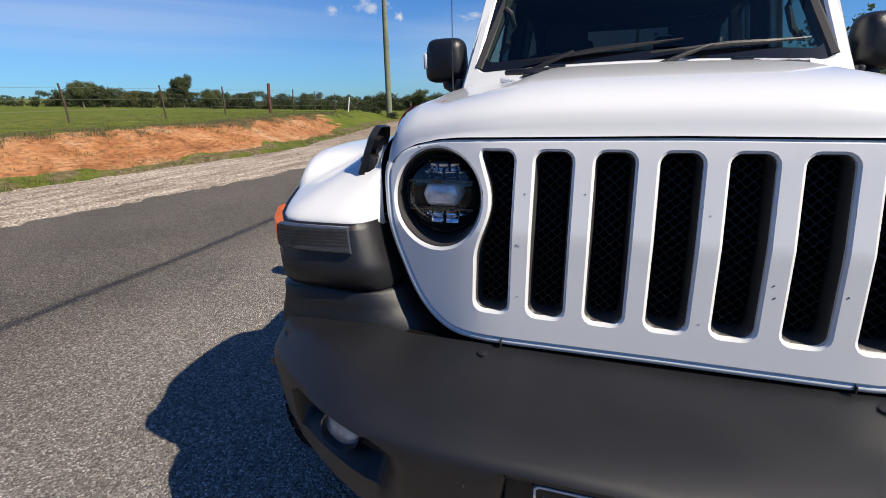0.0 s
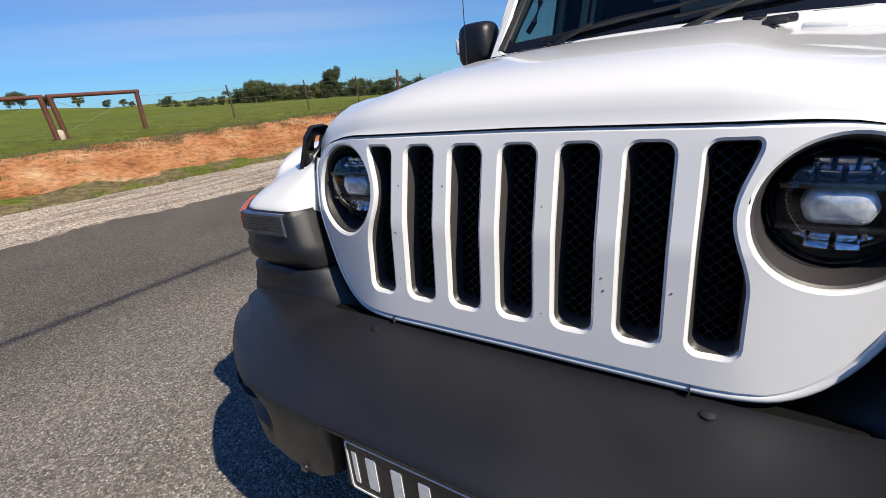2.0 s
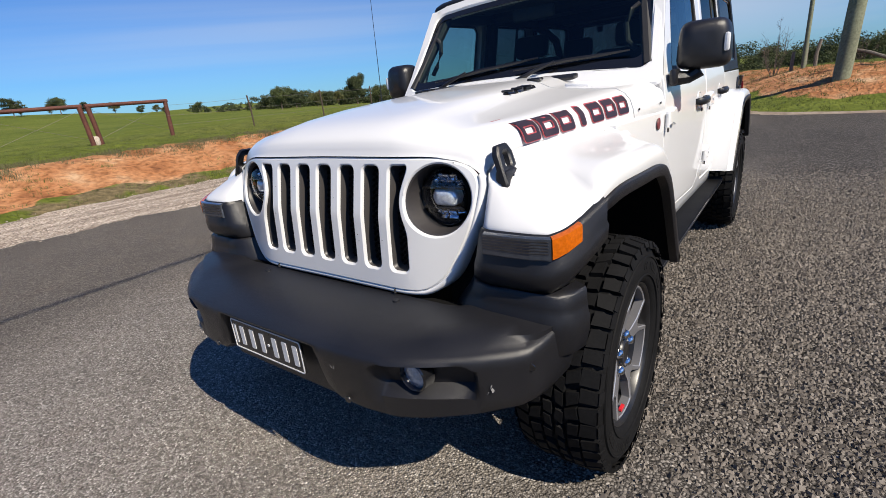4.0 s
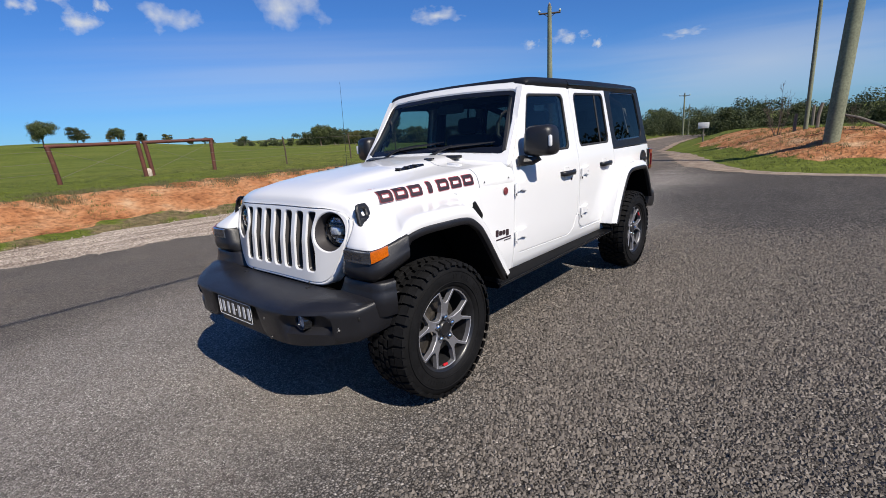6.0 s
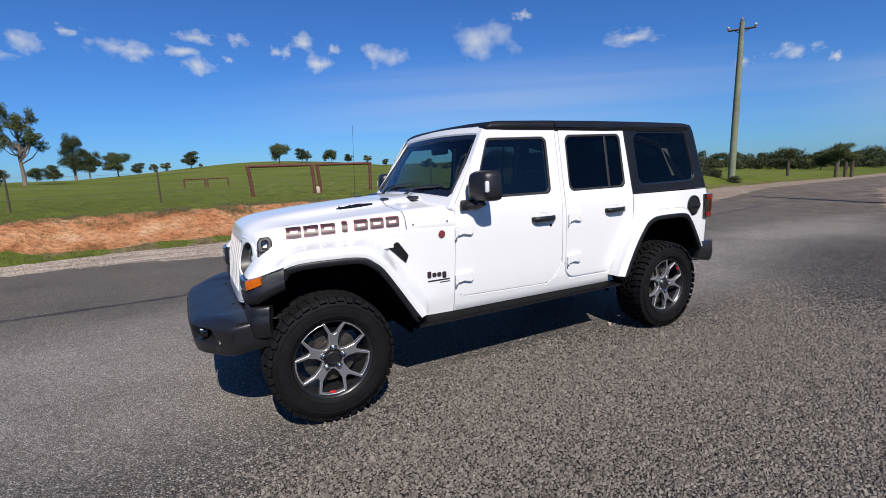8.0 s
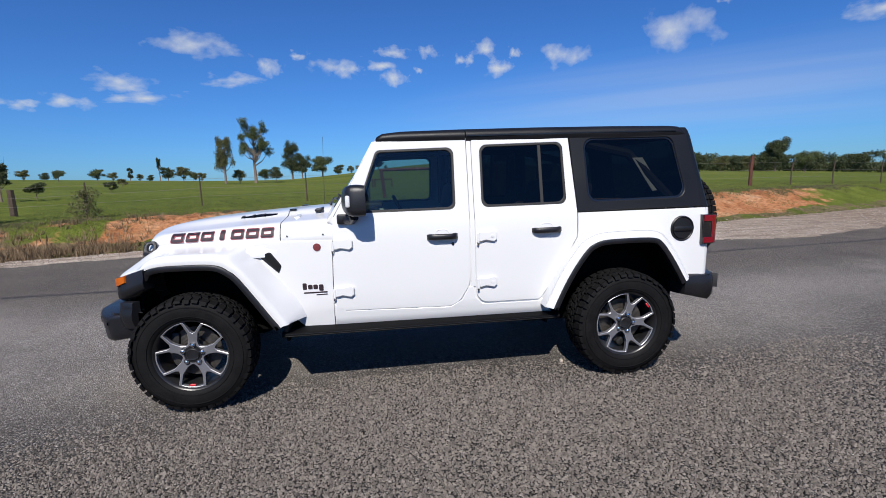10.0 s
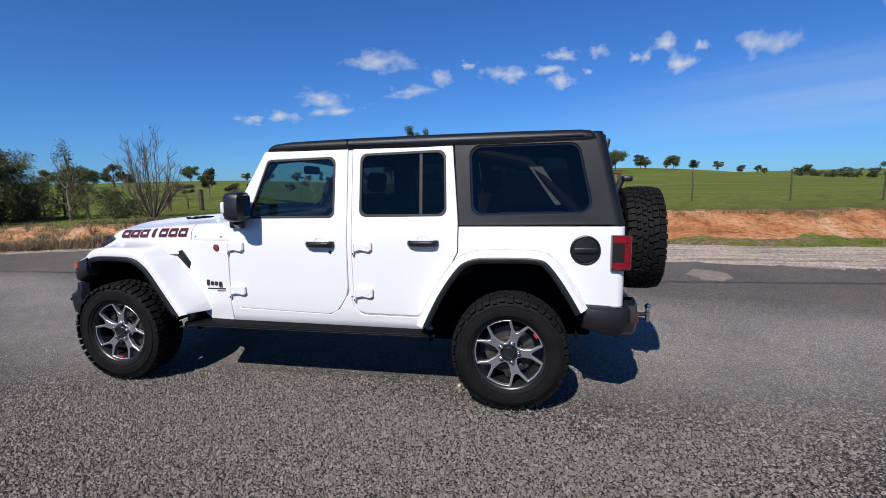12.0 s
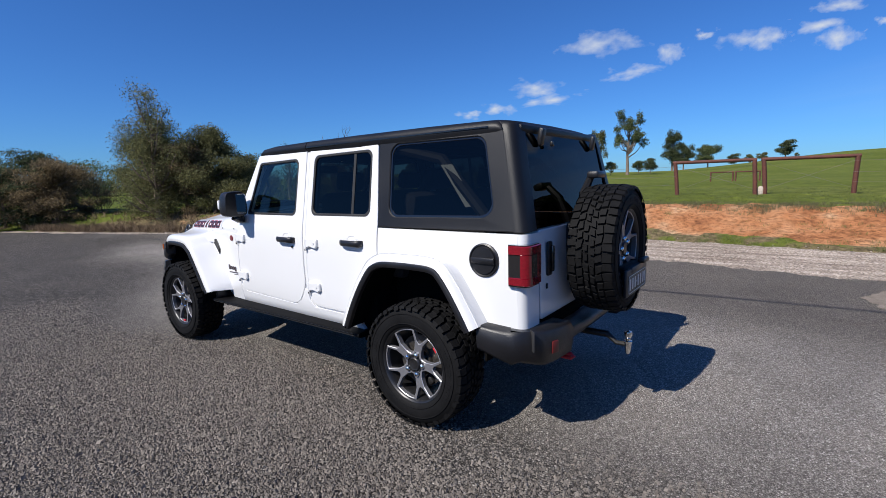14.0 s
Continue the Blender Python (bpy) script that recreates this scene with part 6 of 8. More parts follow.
def side_mirrors():
    for s in (1, -1):
        rings = []
        for y, k in ((1.016, 0.45), (1.022, 0.70), (1.036, 0.88), (1.062, 0.98), (1.10, 1.01), (1.132, 1.0), (1.148, 0.975)):
            ring = []
            for q in range(24):
                a = 2 * math.pi * q / 24
                ca, sa = math.cos(a), math.sin(a)
                u, v = math.copysign(abs(ca) ** 0.42, ca), math.copysign(abs(sa) ** 0.42, sa)
                u *= 1.0 - 0.07 * v
                ring.append((s * (0.882 + u * 0.102 * k), y + u * 0.014, 1.364 + v * 0.102 * k))
            rings.append(ring)
        m = part("door_mirror", loft(rings), PLASTIC, suv, "black door mirror", 60)
        part("mirror_glass", plate(rounded([(-0.084, -0.08), (0.084, -0.08), (0.084, 0.08), (-0.084, 0.08)], 0.02), lambda u, v, d: (s * 0.882 + u, 1.148 - d, 1.366 + v), 0.006, 0.002), MIRRORGLASS, m)
        part("mirror_arm", tube([(s * 0.775, 1.02, 1.232), (s * 0.83, 1.065, 1.232), (s * 0.868, 1.08, 1.252), (s * 0.872, 1.08, 1.29)], [0.034, 0.028, 0.030, 0.030], 10), PLASTIC, m)
        part("mirror_base", block(s * 0.785, 1.015, 1.238, 0.03, 0.11, 0.07, 0.012), PLASTIC, m)
        part("mirror_lamp", block(s * 0.974, 1.050, 1.362, 0.022, 0.030, 0.075, 0.010), PLATEWHITE, m, "white side repeater")


def cabin():
    dash = bmesh.new()
    block(0, 1.10, 1.16, 1.40, 0.30, 0.22, 0.05, dash)
    block(-0.36, 1.20, 1.275, 0.40, 0.16, 0.05, 0.02, dash)
    part("dashboard", dash, CABIN, suv, "black dashboard")
    sw = bmesh.new()
    m = Matrix.Translation((-0.36, 1.46, 1.17)) @ Matrix.Rotation(radians(-65), 4, "X")
    tube([m @ Vector((0.185 * math.cos(a), 0.185 * math.sin(a), 0)) for a in [2 * math.pi * k / 28 for k in range(29)]], 0.015, 8, sw, caps=False)
    for a in (0, math.pi, -math.pi / 2):
        tube([m @ Vector((0, 0, 0)), m @ Vector((0.18 * math.cos(a), 0.18 * math.sin(a), 0))], 0.016, 6, sw)
    block(0, 0, 0, 0.13, 0.13, 0.05, 0.02, sw, m)
    part("steering_wheel", sw, CABIN, suv, "black steering wheel on the right")

    def seat(x, y, w, rear):
        st = part("rear_seat" if rear else "front_seat", block(x, y, 0.93, w, 0.50, 0.16, 0.05), SEATCLOTH, suv, "dark cloth seat with headrest")
        part("seat_back", block(x, y + 0.27, 1.18, w, 0.13, 0.52, 0.05, turn=Matrix.Rotation(radians(-12), 4, "X")), SEATCLOTH, st)
        for dx in ((0,) if not rear else (-0.34, 0.34)):
            part("headrest", block(x + dx, y + 0.335, 1.52, 0.25, 0.09, 0.15, 0.035, turn=Matrix.Rotation(radians(-10), 4, "X")), SEATCLOTH, st)
    seat(0.36, 1.62, 0.50, False)
    seat(-0.36, 1.62, 0.50, False)
    seat(0.0, 2.48, 1.28, True)
    fl = block(0, 2.3, 1.0, 1.2, 2.6, 0.04, 0.01)
    part("cabin_floor", fl, CABIN, suv)
    # padded sport bars
    for s in (1, -1):
        bar = bmesh.new()
        tube([(s * 0.60, 1.24, 1.70), (s * 0.625, 1.86, 1.735), (s * 0.64, 2.62, 1.74), (s * 0.66, 3.10, 1.63), (s * 0.70, 3.42, 1.30), (s * 0.70, 3.45, 1.20)], 0.035, 8, bar)
        tube([(s * 0.625, 1.88, 1.735), (s * 0.70, 1.88, 1.25)], 0.045, 8, bar)
        tube([(s * 0.58, 1.245, 1.70), (s * 0.685, 0.96, 1.30)], 0.03, 8, bar)
        part("sport_bar", bar, CABIN, suv, "black padded sport bar")
        gh = tube([(s * 0.600, 1.06, 1.38), (s * 0.565, 1.055, 1.42), (s * 0.545, 1.085, 1.50), (s * 0.565, 1.12, 1.56), (s * 0.595, 1.13, 1.58)], 0.013, 8)
        part("grab_handle", gh, CABIN, suv)
        part("sun_visor", block(s * 0.33, 1.335, 1.735, 0.40, 0.15, 0.015, 0.006, turn=Matrix.Rotation(radians(20), 4, "X")), HEADLINER, suv)
        # pale load-bay grab strap seen through the quarter glass
        part("belt_strap", plate([(3.115, 1.597), (3.198, 1.597), (3.357, 1.355), (3.285, 1.348)], lambda u, v, d: (s * (0.700 - d), u, v), 0.006, 0.001), STRAPGREY, suv, "pale grey belt cover")
    bar = bmesh.new()
    tube([(-0.63, 1.88, 1.74), (0.63, 1.88, 1.74)], 0.04, 8, bar)
    tube([(-0.64, 2.65, 1.74), (0.64, 2.65, 1.74)], 0.04, 8, bar)
    part("cross_bar", bar, CABIN, suv)
    part("rear_view_mirror", block(0, 1.235, 1.64, 0.25, 0.04, 0.07, 0.018), CABIN, suv)
    part("headliner", block(0, 2.35, 1.775, 1.28, 2.2, 0.012, 0.004), HEADLINER, suv)


side_steps()
side_mirrors()
cabin()


# ---- the ground ----
def smooth(a, b, x):
    t = np.clip((np.asarray(x, float) - a) / (b - a), 0, 1)
    return t * t * (3 - 2 * t)


ROAD_L = [(-60, 14), (-30, 3.2), (-20, -1.2), (-12.7, -3.6), (-8, -5.9), (-3, -6.7), (1, -6.15), (4.7, -5.5), (7, -5.15), (9.5, -4.7), (12, -5.2), (16, -6.6), (26, -9.8), (45, -13.2), (60, -16.0), (110, -25)]
ROAD_R = [(-60, 40), (11.6, 40), (12.0, 16), (12.4, 2.4), (13.0, 1.0), (13.6, 0.4), (15.9, -0.7), (20.5, -2.4), (25.6, -5.0), (45, -8.8), (60, -11.2), (110, -19)]
GRAVEL_L = [(-60, 13.2), (-30, 2.4), (-20, -1.6), (-12.7, -4.0), (-8, -6.4), (-3, -7.9), (1, -8.4), (4.6, -8.1), (8.9, -7.5), (14, -8.6), (26, -11.9), (45, -15.0), (60, -17.8), (110, -27)]
FALL = [(-60, 0), (-20, -0.9), (22, -0.9), (38, -0.4), (52, 0), (100, 0), (112, 0.7), (125, 1.2), (146, 0.9), (160, 0.3), (175, 0)]


def fall(x, y):
    """The gentle lie of the far land: falling away up the road, rising behind the shrubs."""
    dx, dy = np.asarray(x, float) - 2.5, np.asarray(y, float) - 1.5
    az, far = np.degrees(np.arctan2(-dx, dy)), np.hypot(dx, dy)
    return np.tan(np.radians(np.interp(az, *zip(*FALL)))) * np.clip(far - 22, 0, 450)


def edge(table, y):
    ys, xs = zip(*table)
    return np.interp(y, ys, xs)


def wob(x, y, k=1.0):
    return 0.35 * np.sin(0.9 * k * y + 0.4 * x) + 0.22 * np.sin(2.3 * k * y + 1.3) + 0.12 * np.sin(5.1 * k * y + 0.7 * x)


def height(x, y):
    x, y = np.asarray(x, float), np.asarray(y, float)
    # left bank: a low cutting with the paddock above it
    d = edge(GRAVEL_L, y) - x
    w = wob(x, y)
    tall = 0.72 * smooth(60, 16, y) * (0.75 + 0.25 * smooth(-12, -4, y))
    bank = tall * (0.12 * smooth(0.0, 0.9, d) + 0.78 * smooth(0.6 + 0.3 * w, 2.7 + 0.5 * w, d) + 0.10 * smooth(2.5, 5, d))
    bank += 0.05 * w * smooth(0.5, 1.2, d) * smooth(4.5, 2.0, d)
    # right bank beyond the apron
    dr = np.where(y > 11.8, np.minimum((y - 12.5 + 0.02 * np.maximum(x, 0)) * 0.8, (x - edge(ROAD_R, y))), -1)
    right = 0.85 * smooth(0.2, 4.5 + w, dr) * smooth(90, 45, y)
    # the low hill and gentle swell of the far paddock
    hill = 9.2 * np.exp(-(((x + 270) / 110) ** 2 + ((y - 42) / 75) ** 2))
    far = np.hypot(x, y)
    swell = 0.35 * np.sin(x * 0.035 + 1) * np.cos(y * 0.041) * smooth(25, 80, far)
    ridge = 26 * smooth(500, 1500, far) * (0.6 + 0.4 * np.sin(np.arctan2(x, y) * 5 + 1)) * smooth(20, 400, y)
    road = smooth(-0.5, 2, d) + smooth(-0.5, 2, dr)
    return bank + right + (hill + swell) * np.clip(road, 0, 1) + ridge + fall(x, y)


def axis(knots):
    out = []
    for (a, b, n) in knots:
        out += list(np.linspace(a, b, n, endpoint=False))
    return np.array(out + [knots[-1][1]])


def ground_sheet():
    gx = axis([(-2500, -600, 10), (-600, -150, 22), (-150, -40, 32), (-40, -15, 36), (-15, -5, 62), (-5, 6, 16), (6, 40, 16), (40, 300, 12), (300, 2500, 8)])
    gy = axis([(-2500, -400, 10), (-400, -60, 22), (-60, -20, 30), (-20, 28, 200), (28, 70, 36), (70, 300, 26), (300, 2500, 12)])
    X, Y = np.meshgrid(gx, gy)
    Z = height(X, Y)
    rs = np.random.RandomState(5)
    near = (X > -40) & (X < 10) & (Y > -20) & (Y < 40)
    d = edge(GRAVEL_L, Y) - X
    dr = np.where(Y > 11.8, np.minimum((Y - 12.5) * 0.8, X - edge(ROAD_R, Y)), -1)
    Z = Z + near * rs.normal(0, 0.018, Z.shape) * (smooth(0.3, 1.0, d) + smooth(0.3, 1, dr))
    onroad = (X > edge(GRAVEL_L, Y) - 0.4) & (X < edge(ROAD_R, Y) + 0.3)
    Z = np.where(onroad, Z - 0.05, Z)
    nx, ny = len(gx), len(gy)
    verts = np.stack([X.ravel(), Y.ravel(), Z.ravel()], 1)
    i = np.arange((ny - 1) * nx).reshape(ny - 1, nx)[:, :-1].ravel()
    faces = np.stack([i, i + 1, i + nx + 1, i + nx], 1)
    me = from_data("ground", verts.tolist(), faces.tolist(), EARTH, True)
    w = wob(X, Y)
    clay = smooth(0.55, 1.0, d + 0.4 * w) * smooth(3.2, 2.5, d + 0.35 * w) * smooth(-7, -4.5, Y) * smooth(22, 12, Y)
    clay = np.maximum(clay, 0.8 * smooth(0.8, 2, dr) * smooth(6, 4, dr) * smooth(40, 25, Y))
    clay = np.maximum(clay, 0.50 * smooth(0.5, 1.2, d) * smooth(3.4, 2.4, d) * smooth(-4, -7, Y) * smooth(-22, -10, Y))
    straw = 0.46 * smooth(0.2, 0.8, d) * smooth(7.5, 4.0, d) * smooth(-5.5, -8.5, Y) * (0.25 + 0.75 * smooth(-20, -14, Y)) + 0.35 * smooth(0.0, 0.4, d) * smooth(3.0, 1.0, d) * smooth(-5, -7, Y) * smooth(-20, -14, Y) + 0.52 * smooth(0, 0.3, d) * smooth(1.3, 0.8, d)
    for name, val in (("clay", clay), ("straw", straw)):
        me.attributes.new(name, "FLOAT", "POINT").data.foreach_set("value", val.ravel().astype(np.float32))
    return tagged(new("ground", me), "green pasture with a red clay roadside cutting", "ground", kind="structure")


def strip(name, left, right, ys, material, z, nx, label, ragged, attr=None):
    verts, faces, co = [], [], []
    for y in ys:
        a, b = float(edge(left, y)), float(edge(right, y)) if right is not None else None
        for k in range(nx + 1):
            t = k / nx
            u = t ** 1.8
            x = a + (b - a) * u
            x += max(0.0, 1.0 - (x - a) / 2.5) * ragged * (0.5 * wob(0, y, 0.8) + 0.45 * math.sin(3.7 * y + 1) * math.sin(1.37 * y) + 0.35 * math.sin(17.3 * y) * math.sin(2.9 * y + 2) + 0.2 * math.sin(41 * y) * math.sin(5.3 * y))
            verts.append((x, y, z + float(fall(x, y))))
            co.append(float(smooth(-0.4, 1.6, x + (0.105 * y if y > 0 else -0.28 * y) + 0.4 * math.sin(y))))
    n = nx + 1
    for j in range(len(ys) - 1):
        for k in range(nx):
            i = j * n + k
            faces.append((i, i + 1, i + n + 1, i + n))
    me = from_data(name, verts, faces, material, True)
    if attr:
        lane = [float(smooth(-1.7, -3.3 + 0.05 * min(0.0, v[1] + 4), v[0] + 0.25 * math.sin(0.7 * v[1]) - 0.06 * max(0.0, v[1]))) for v in verts]
        me.attributes.new("lane", "FLOAT", "POINT").data.foreach_set("value", np.array(lane, np.float32))
        me.attributes.new(attr, "FLOAT", "POINT").data.foreach_set("value", np.array(co, np.float32))
    return tagged(new(name, me), label, name, kind="structure")


ground_sheet()
YS = list(axis([(-60, -20, 24), (-20, 26, 330), (26, 110, 60)]))
strip("gravel_shoulder", [(y, x - 0.3) for y, x in GRAVEL_L], [(y, x + 0.9) for y, x in ROAD_L], YS, GRAVEL, -0.008, 6, "pale limestone gravel road shoulder", 0.25)
strip("road", ROAD_L, ROAD_R, YS, ASPHALT, 0.0, 56, "worn grey chip-seal road and apron", 0.24, "coarse")
BANK_L = [(11.0, 40), (11.4, 14), (11.8, 3), (12.4, 0.8), (13.2, -0.3), (15.5, -1.7), (19, -3.0), (22, -4.0), (26, -5.5), (45, -9.3), (60, -11.7)]
strip("gravel_edge", BANK_L, ROAD_R, list(axis([(11.0, 26, 100), (26, 60, 40)])), GRAVEL, 0.006, 6, "pale gravel spilled along the foot of the bank", 0.3)


def chip_bed():
    """Angular sealing chips, each a small ridge-backed stone, packed on the coarse apron beside the vehicle."""
    rs = np.random.RandomState(8)
    step = 0.0142
    gx, gy = np.meshgrid(np.arange(0.55, 5.2, step), np.arange(-4.2, 6.6, step))
    x, y = (gx + rs.uniform(-0.5, 0.5, gx.shape) * step).ravel(), (gy + rs.uniform(-0.5, 0.5, gx.shape) * step).ravel()
    want = smooth(0.5, 1.5, x + 0.1 * y + 0.3 * np.sin(1.3 * y)) * smooth(6.6, 4.0, y + 0.7 * np.sin(1.1 * x)) * smooth(5.2, 3.2, x + 0.6 * np.sin(0.9 * y)) * smooth(-4.2, -2.4, y - 0.5 * np.sin(1.3 * x))
    keep = rs.uniform(0, 1, len(x)) < want * 0.86
    x, y = x[keep], y[keep]
    n = len(x)
    s = rs.uniform(0.0052, 0.0098, n) * np.where(rs.uniform(0, 1, n) < 0.06, 1.3, 1.0)
    base = np.array([(-1, -0.75, 0), (1, -0.75, 0), (1, 0.75, 0), (-1, 0.75, 0), (-0.55, 0.0, 1.05), (0.55, 0.0, 1.05)], float)
    v = np.repeat(base[None], n, 0) * s[:, None, None]
    v[..., :2] += rs.uniform(-0.38, 0.38, (n, 6, 2)) * s[:, None, None]
    v[:, 4:, 1] += rs.uniform(-0.45, 0.45, (n, 2)) * s[:, None]
    v[:, 4:, 2] *= rs.uniform(0.45, 1.6, (n, 2))
    a = rs.uniform(0, 6.28, n)
    c, q = np.cos(a)[:, None], np.sin(a)[:, None]
    v = np.stack([v[..., 0] * c - v[..., 1] * q + x[:, None], v[..., 0] * q + v[..., 1] * c + y[:, None], v[..., 2] - 0.001], -1).reshape(-1, 3)
    quads = np.array([(0, 1, 5, 4), (2, 3, 4, 5)])
    tris = np.array([(1, 2, 5), (3, 0, 4)])
    k = 6 * np.arange(n)[:, None, None]
    loops = np.concatenate([(quads[None] + k).reshape(n, -1), (tris[None] + k).reshape(n, -1)], 1).ravel()
    starts = (14 * np.arange(n)[:, None] + np.array([0, 4, 8, 11])[None]).ravel()
    me = bpy.data.meshes.new("sealing_chips")
    me.vertices.add(len(v))
    me.vertices.foreach_set("co", v.astype(np.float32).ravel())
    me.loops.add(len(loops))
    me.loops.foreach_set("vertex_index", loops.astype(np.int32))
    me.polygons.add(len(starts))
    me.polygons.foreach_set("loop_start", starts.astype(np.int32))
    me.update(calc_edges=True)
    me.shade_flat()
    me.materials.append(CHIP)
    tagged(new("sealing_chips", me), "angular grey-brown sealing chips bedded on the apron", "gravel", kind="stuff")


def loose_stones():
    """Pale stones, each a small lopsided lump, strewn over the shoulder and its edges."""
    rs = np.random.RandomState(31)
    y = rs.uniform(-16, 24, 6500)
    a, b = edge(GRAVEL_L, y), edge(ROAD_L, y)
    u = rs.uniform(-0.10, 1.02, len(y))
    x = a + (b - a) * u + rs.normal(0, 0.10, len(y))
    n = len(x)
    s = rs.uniform(0.006, 0.017, n) * np.where(rs.uniform(0, 1, n) < 0.03, 1.9, 1.0)
    base = np.array([(1, 0, 0), (0, 1, 0), (-1, 0, 0), (0, -1, 0), (0.45, 0.4, 0.75), (-0.5, 0.35, 0.65), (-0.35, -0.5, 0.8), (0.5, -0.4, 0.6)], float)
    v = (np.repeat(base[None], n, 0) + rs.uniform(-0.22, 0.22, (n, 8, 3))) * s[:, None, None]
    t = rs.uniform(0, 6.28, n)
    c, q = np.cos(t)[:, None], np.sin(t)[:, None]
    z = np.maximum(height(x, y), fall(x, y))[:, None]
    v = np.stack([v[..., 0] * c - v[..., 1] * q + x[:, None], v[..., 0] * q + v[..., 1] * c + y[:, None], v[..., 2] + z - 0.004], -1).reshape(-1, 3)
    quads = np.array([(0, 1, 5, 4), (1, 2, 6, 5), (2, 3, 7, 6), (3, 0, 4, 7), (4, 5, 6, 7)])
    faces = (quads[None] + 8 * np.arange(n)[:, None, None]).reshape(-1, 4)
    me = from_data("loose_stones", v.tolist(), faces.tolist(), leaf_mat("loose_stone", (0.34, 0.288, 0.236), 0.5))
    tagged(new("loose_stones", me), "pale loose stones strewn along the road shoulder", "gravel", kind="stuff")


loose_stones()
CHIP = leaf_mat("chip_stone", (0.146, 0.127, 0.110), 0.36)
chip_bed()


# ---- trees ----
def leaf_cloud(blobs, n, size, seed, slim=1.0):
    """Small leaf blades scattered in ellipsoid clumps: (centre, radii)."""
    rs = np.random.RandomState(seed)
    vol = np.array([r[0] * r[1] * r[2] for _, r in blobs]) ** 0.7
    pick = rs.choice(len(blobs), n, p=vol / vol.sum())
    cen = np.array([b[0] for b in blobs], float)[pick]
    rad = np.array([b[1] for b in blobs], float)[pick]
    v = rs.normal(size=(n, 3))
    v /= np.linalg.norm(v, axis=1)[:, None]
    p = cen + v * rad * (rs.uniform(0.12, 1.0, (n, 1)) ** 0.7) * rs.uniform(0.85, 1.3, (n, 1))
    a, b = rs.normal(size=(n, 3)), rs.normal(size=(n, 3))
    a /= np.linalg.norm(a, axis=1)[:, None]
    b -= (a * b).sum(1)[:, None] * a
    b /= np.linalg.norm(b, axis=1)[:, None]
    s = size * rs.uniform(0.6, 1.5, (n, 1))
    q = np.stack([p - a * s, p + a * s * rs.uniform(0.5, 1.0, (n, 1)), p + b * s * 0.9 * slim], 1).reshape(-1, 3)
    f = np.arange(3 * n).reshape(-1, 3)
    return q.tolist(), f.tolist()


def limbs(h, spread, seed, n, bare=False, low=0.3):
    rnd = random.Random(seed)
    bm = bmesh.new()
    r0 = h * 0.024
    pts = [Vector((rnd.uniform(-0.03, 0.03) * h * k, rnd.uniform(-0.03, 0.03) * h * k, h * 0.8 * k)) for k in (0, 0.2, 0.45, 0.7, 1.0)]
    tube([pts[0] - Vector((0, 0, 0.15))] + pts, [r0 * 1.4, r0 * 1.15, r0, r0 * 0.75, r0 * 0.5, r0 * 0.2], 7, bm)
    tips = []
    for k in range(n):
        t = rnd.uniform(low, 0.95)
        base = pts[0].lerp(pts[-1], t)
        a = k * 2.4 + rnd.uniform(-0.5, 0.5)
        L = spread * rnd.uniform(0.6, 1.0) * (1.15 - 0.5 * t)
        tip = base + Vector((math.cos(a) * L, math.sin(a) * L, h * rnd.uniform(0.12, 0.3)))
        mid = base.lerp(tip, 0.5) + Vector((0, 0, -0.04 * h))
        tube([base, mid, tip], [r0 * 0.45, r0 * 0.3, r0 * 0.1], 5, bm)
        tips.append(tip)
        if bare:
            for j in range(7):
                q = base.lerp(tip, rnd.uniform(0.25, 1.0))
                e = q + Vector((rnd.uniform(-1, 1), rnd.uniform(-1, 1), rnd.uniform(0.3, 1.3))) * spread * 0.33
                tube([q, q.lerp(e, 0.5) + Vector((rnd.uniform(-1, 1), rnd.uniform(-1, 1), 0)) * 0.02 * h, e], [r0 * 0.16, r0 * 0.11, r0 * 0.04], 4, bm)
                for g in range(2):
                    w = q.lerp(e, rnd.uniform(0.3, 0.9))
                    tube([w, w + Vector((rnd.uniform(-1, 1), rnd.uniform(-1, 1), rnd.uniform(0.2, 1.2))) * spread * 0.18], [r0 * 0.07, r0 * 0.03], 3, bm)
    return bm, tips


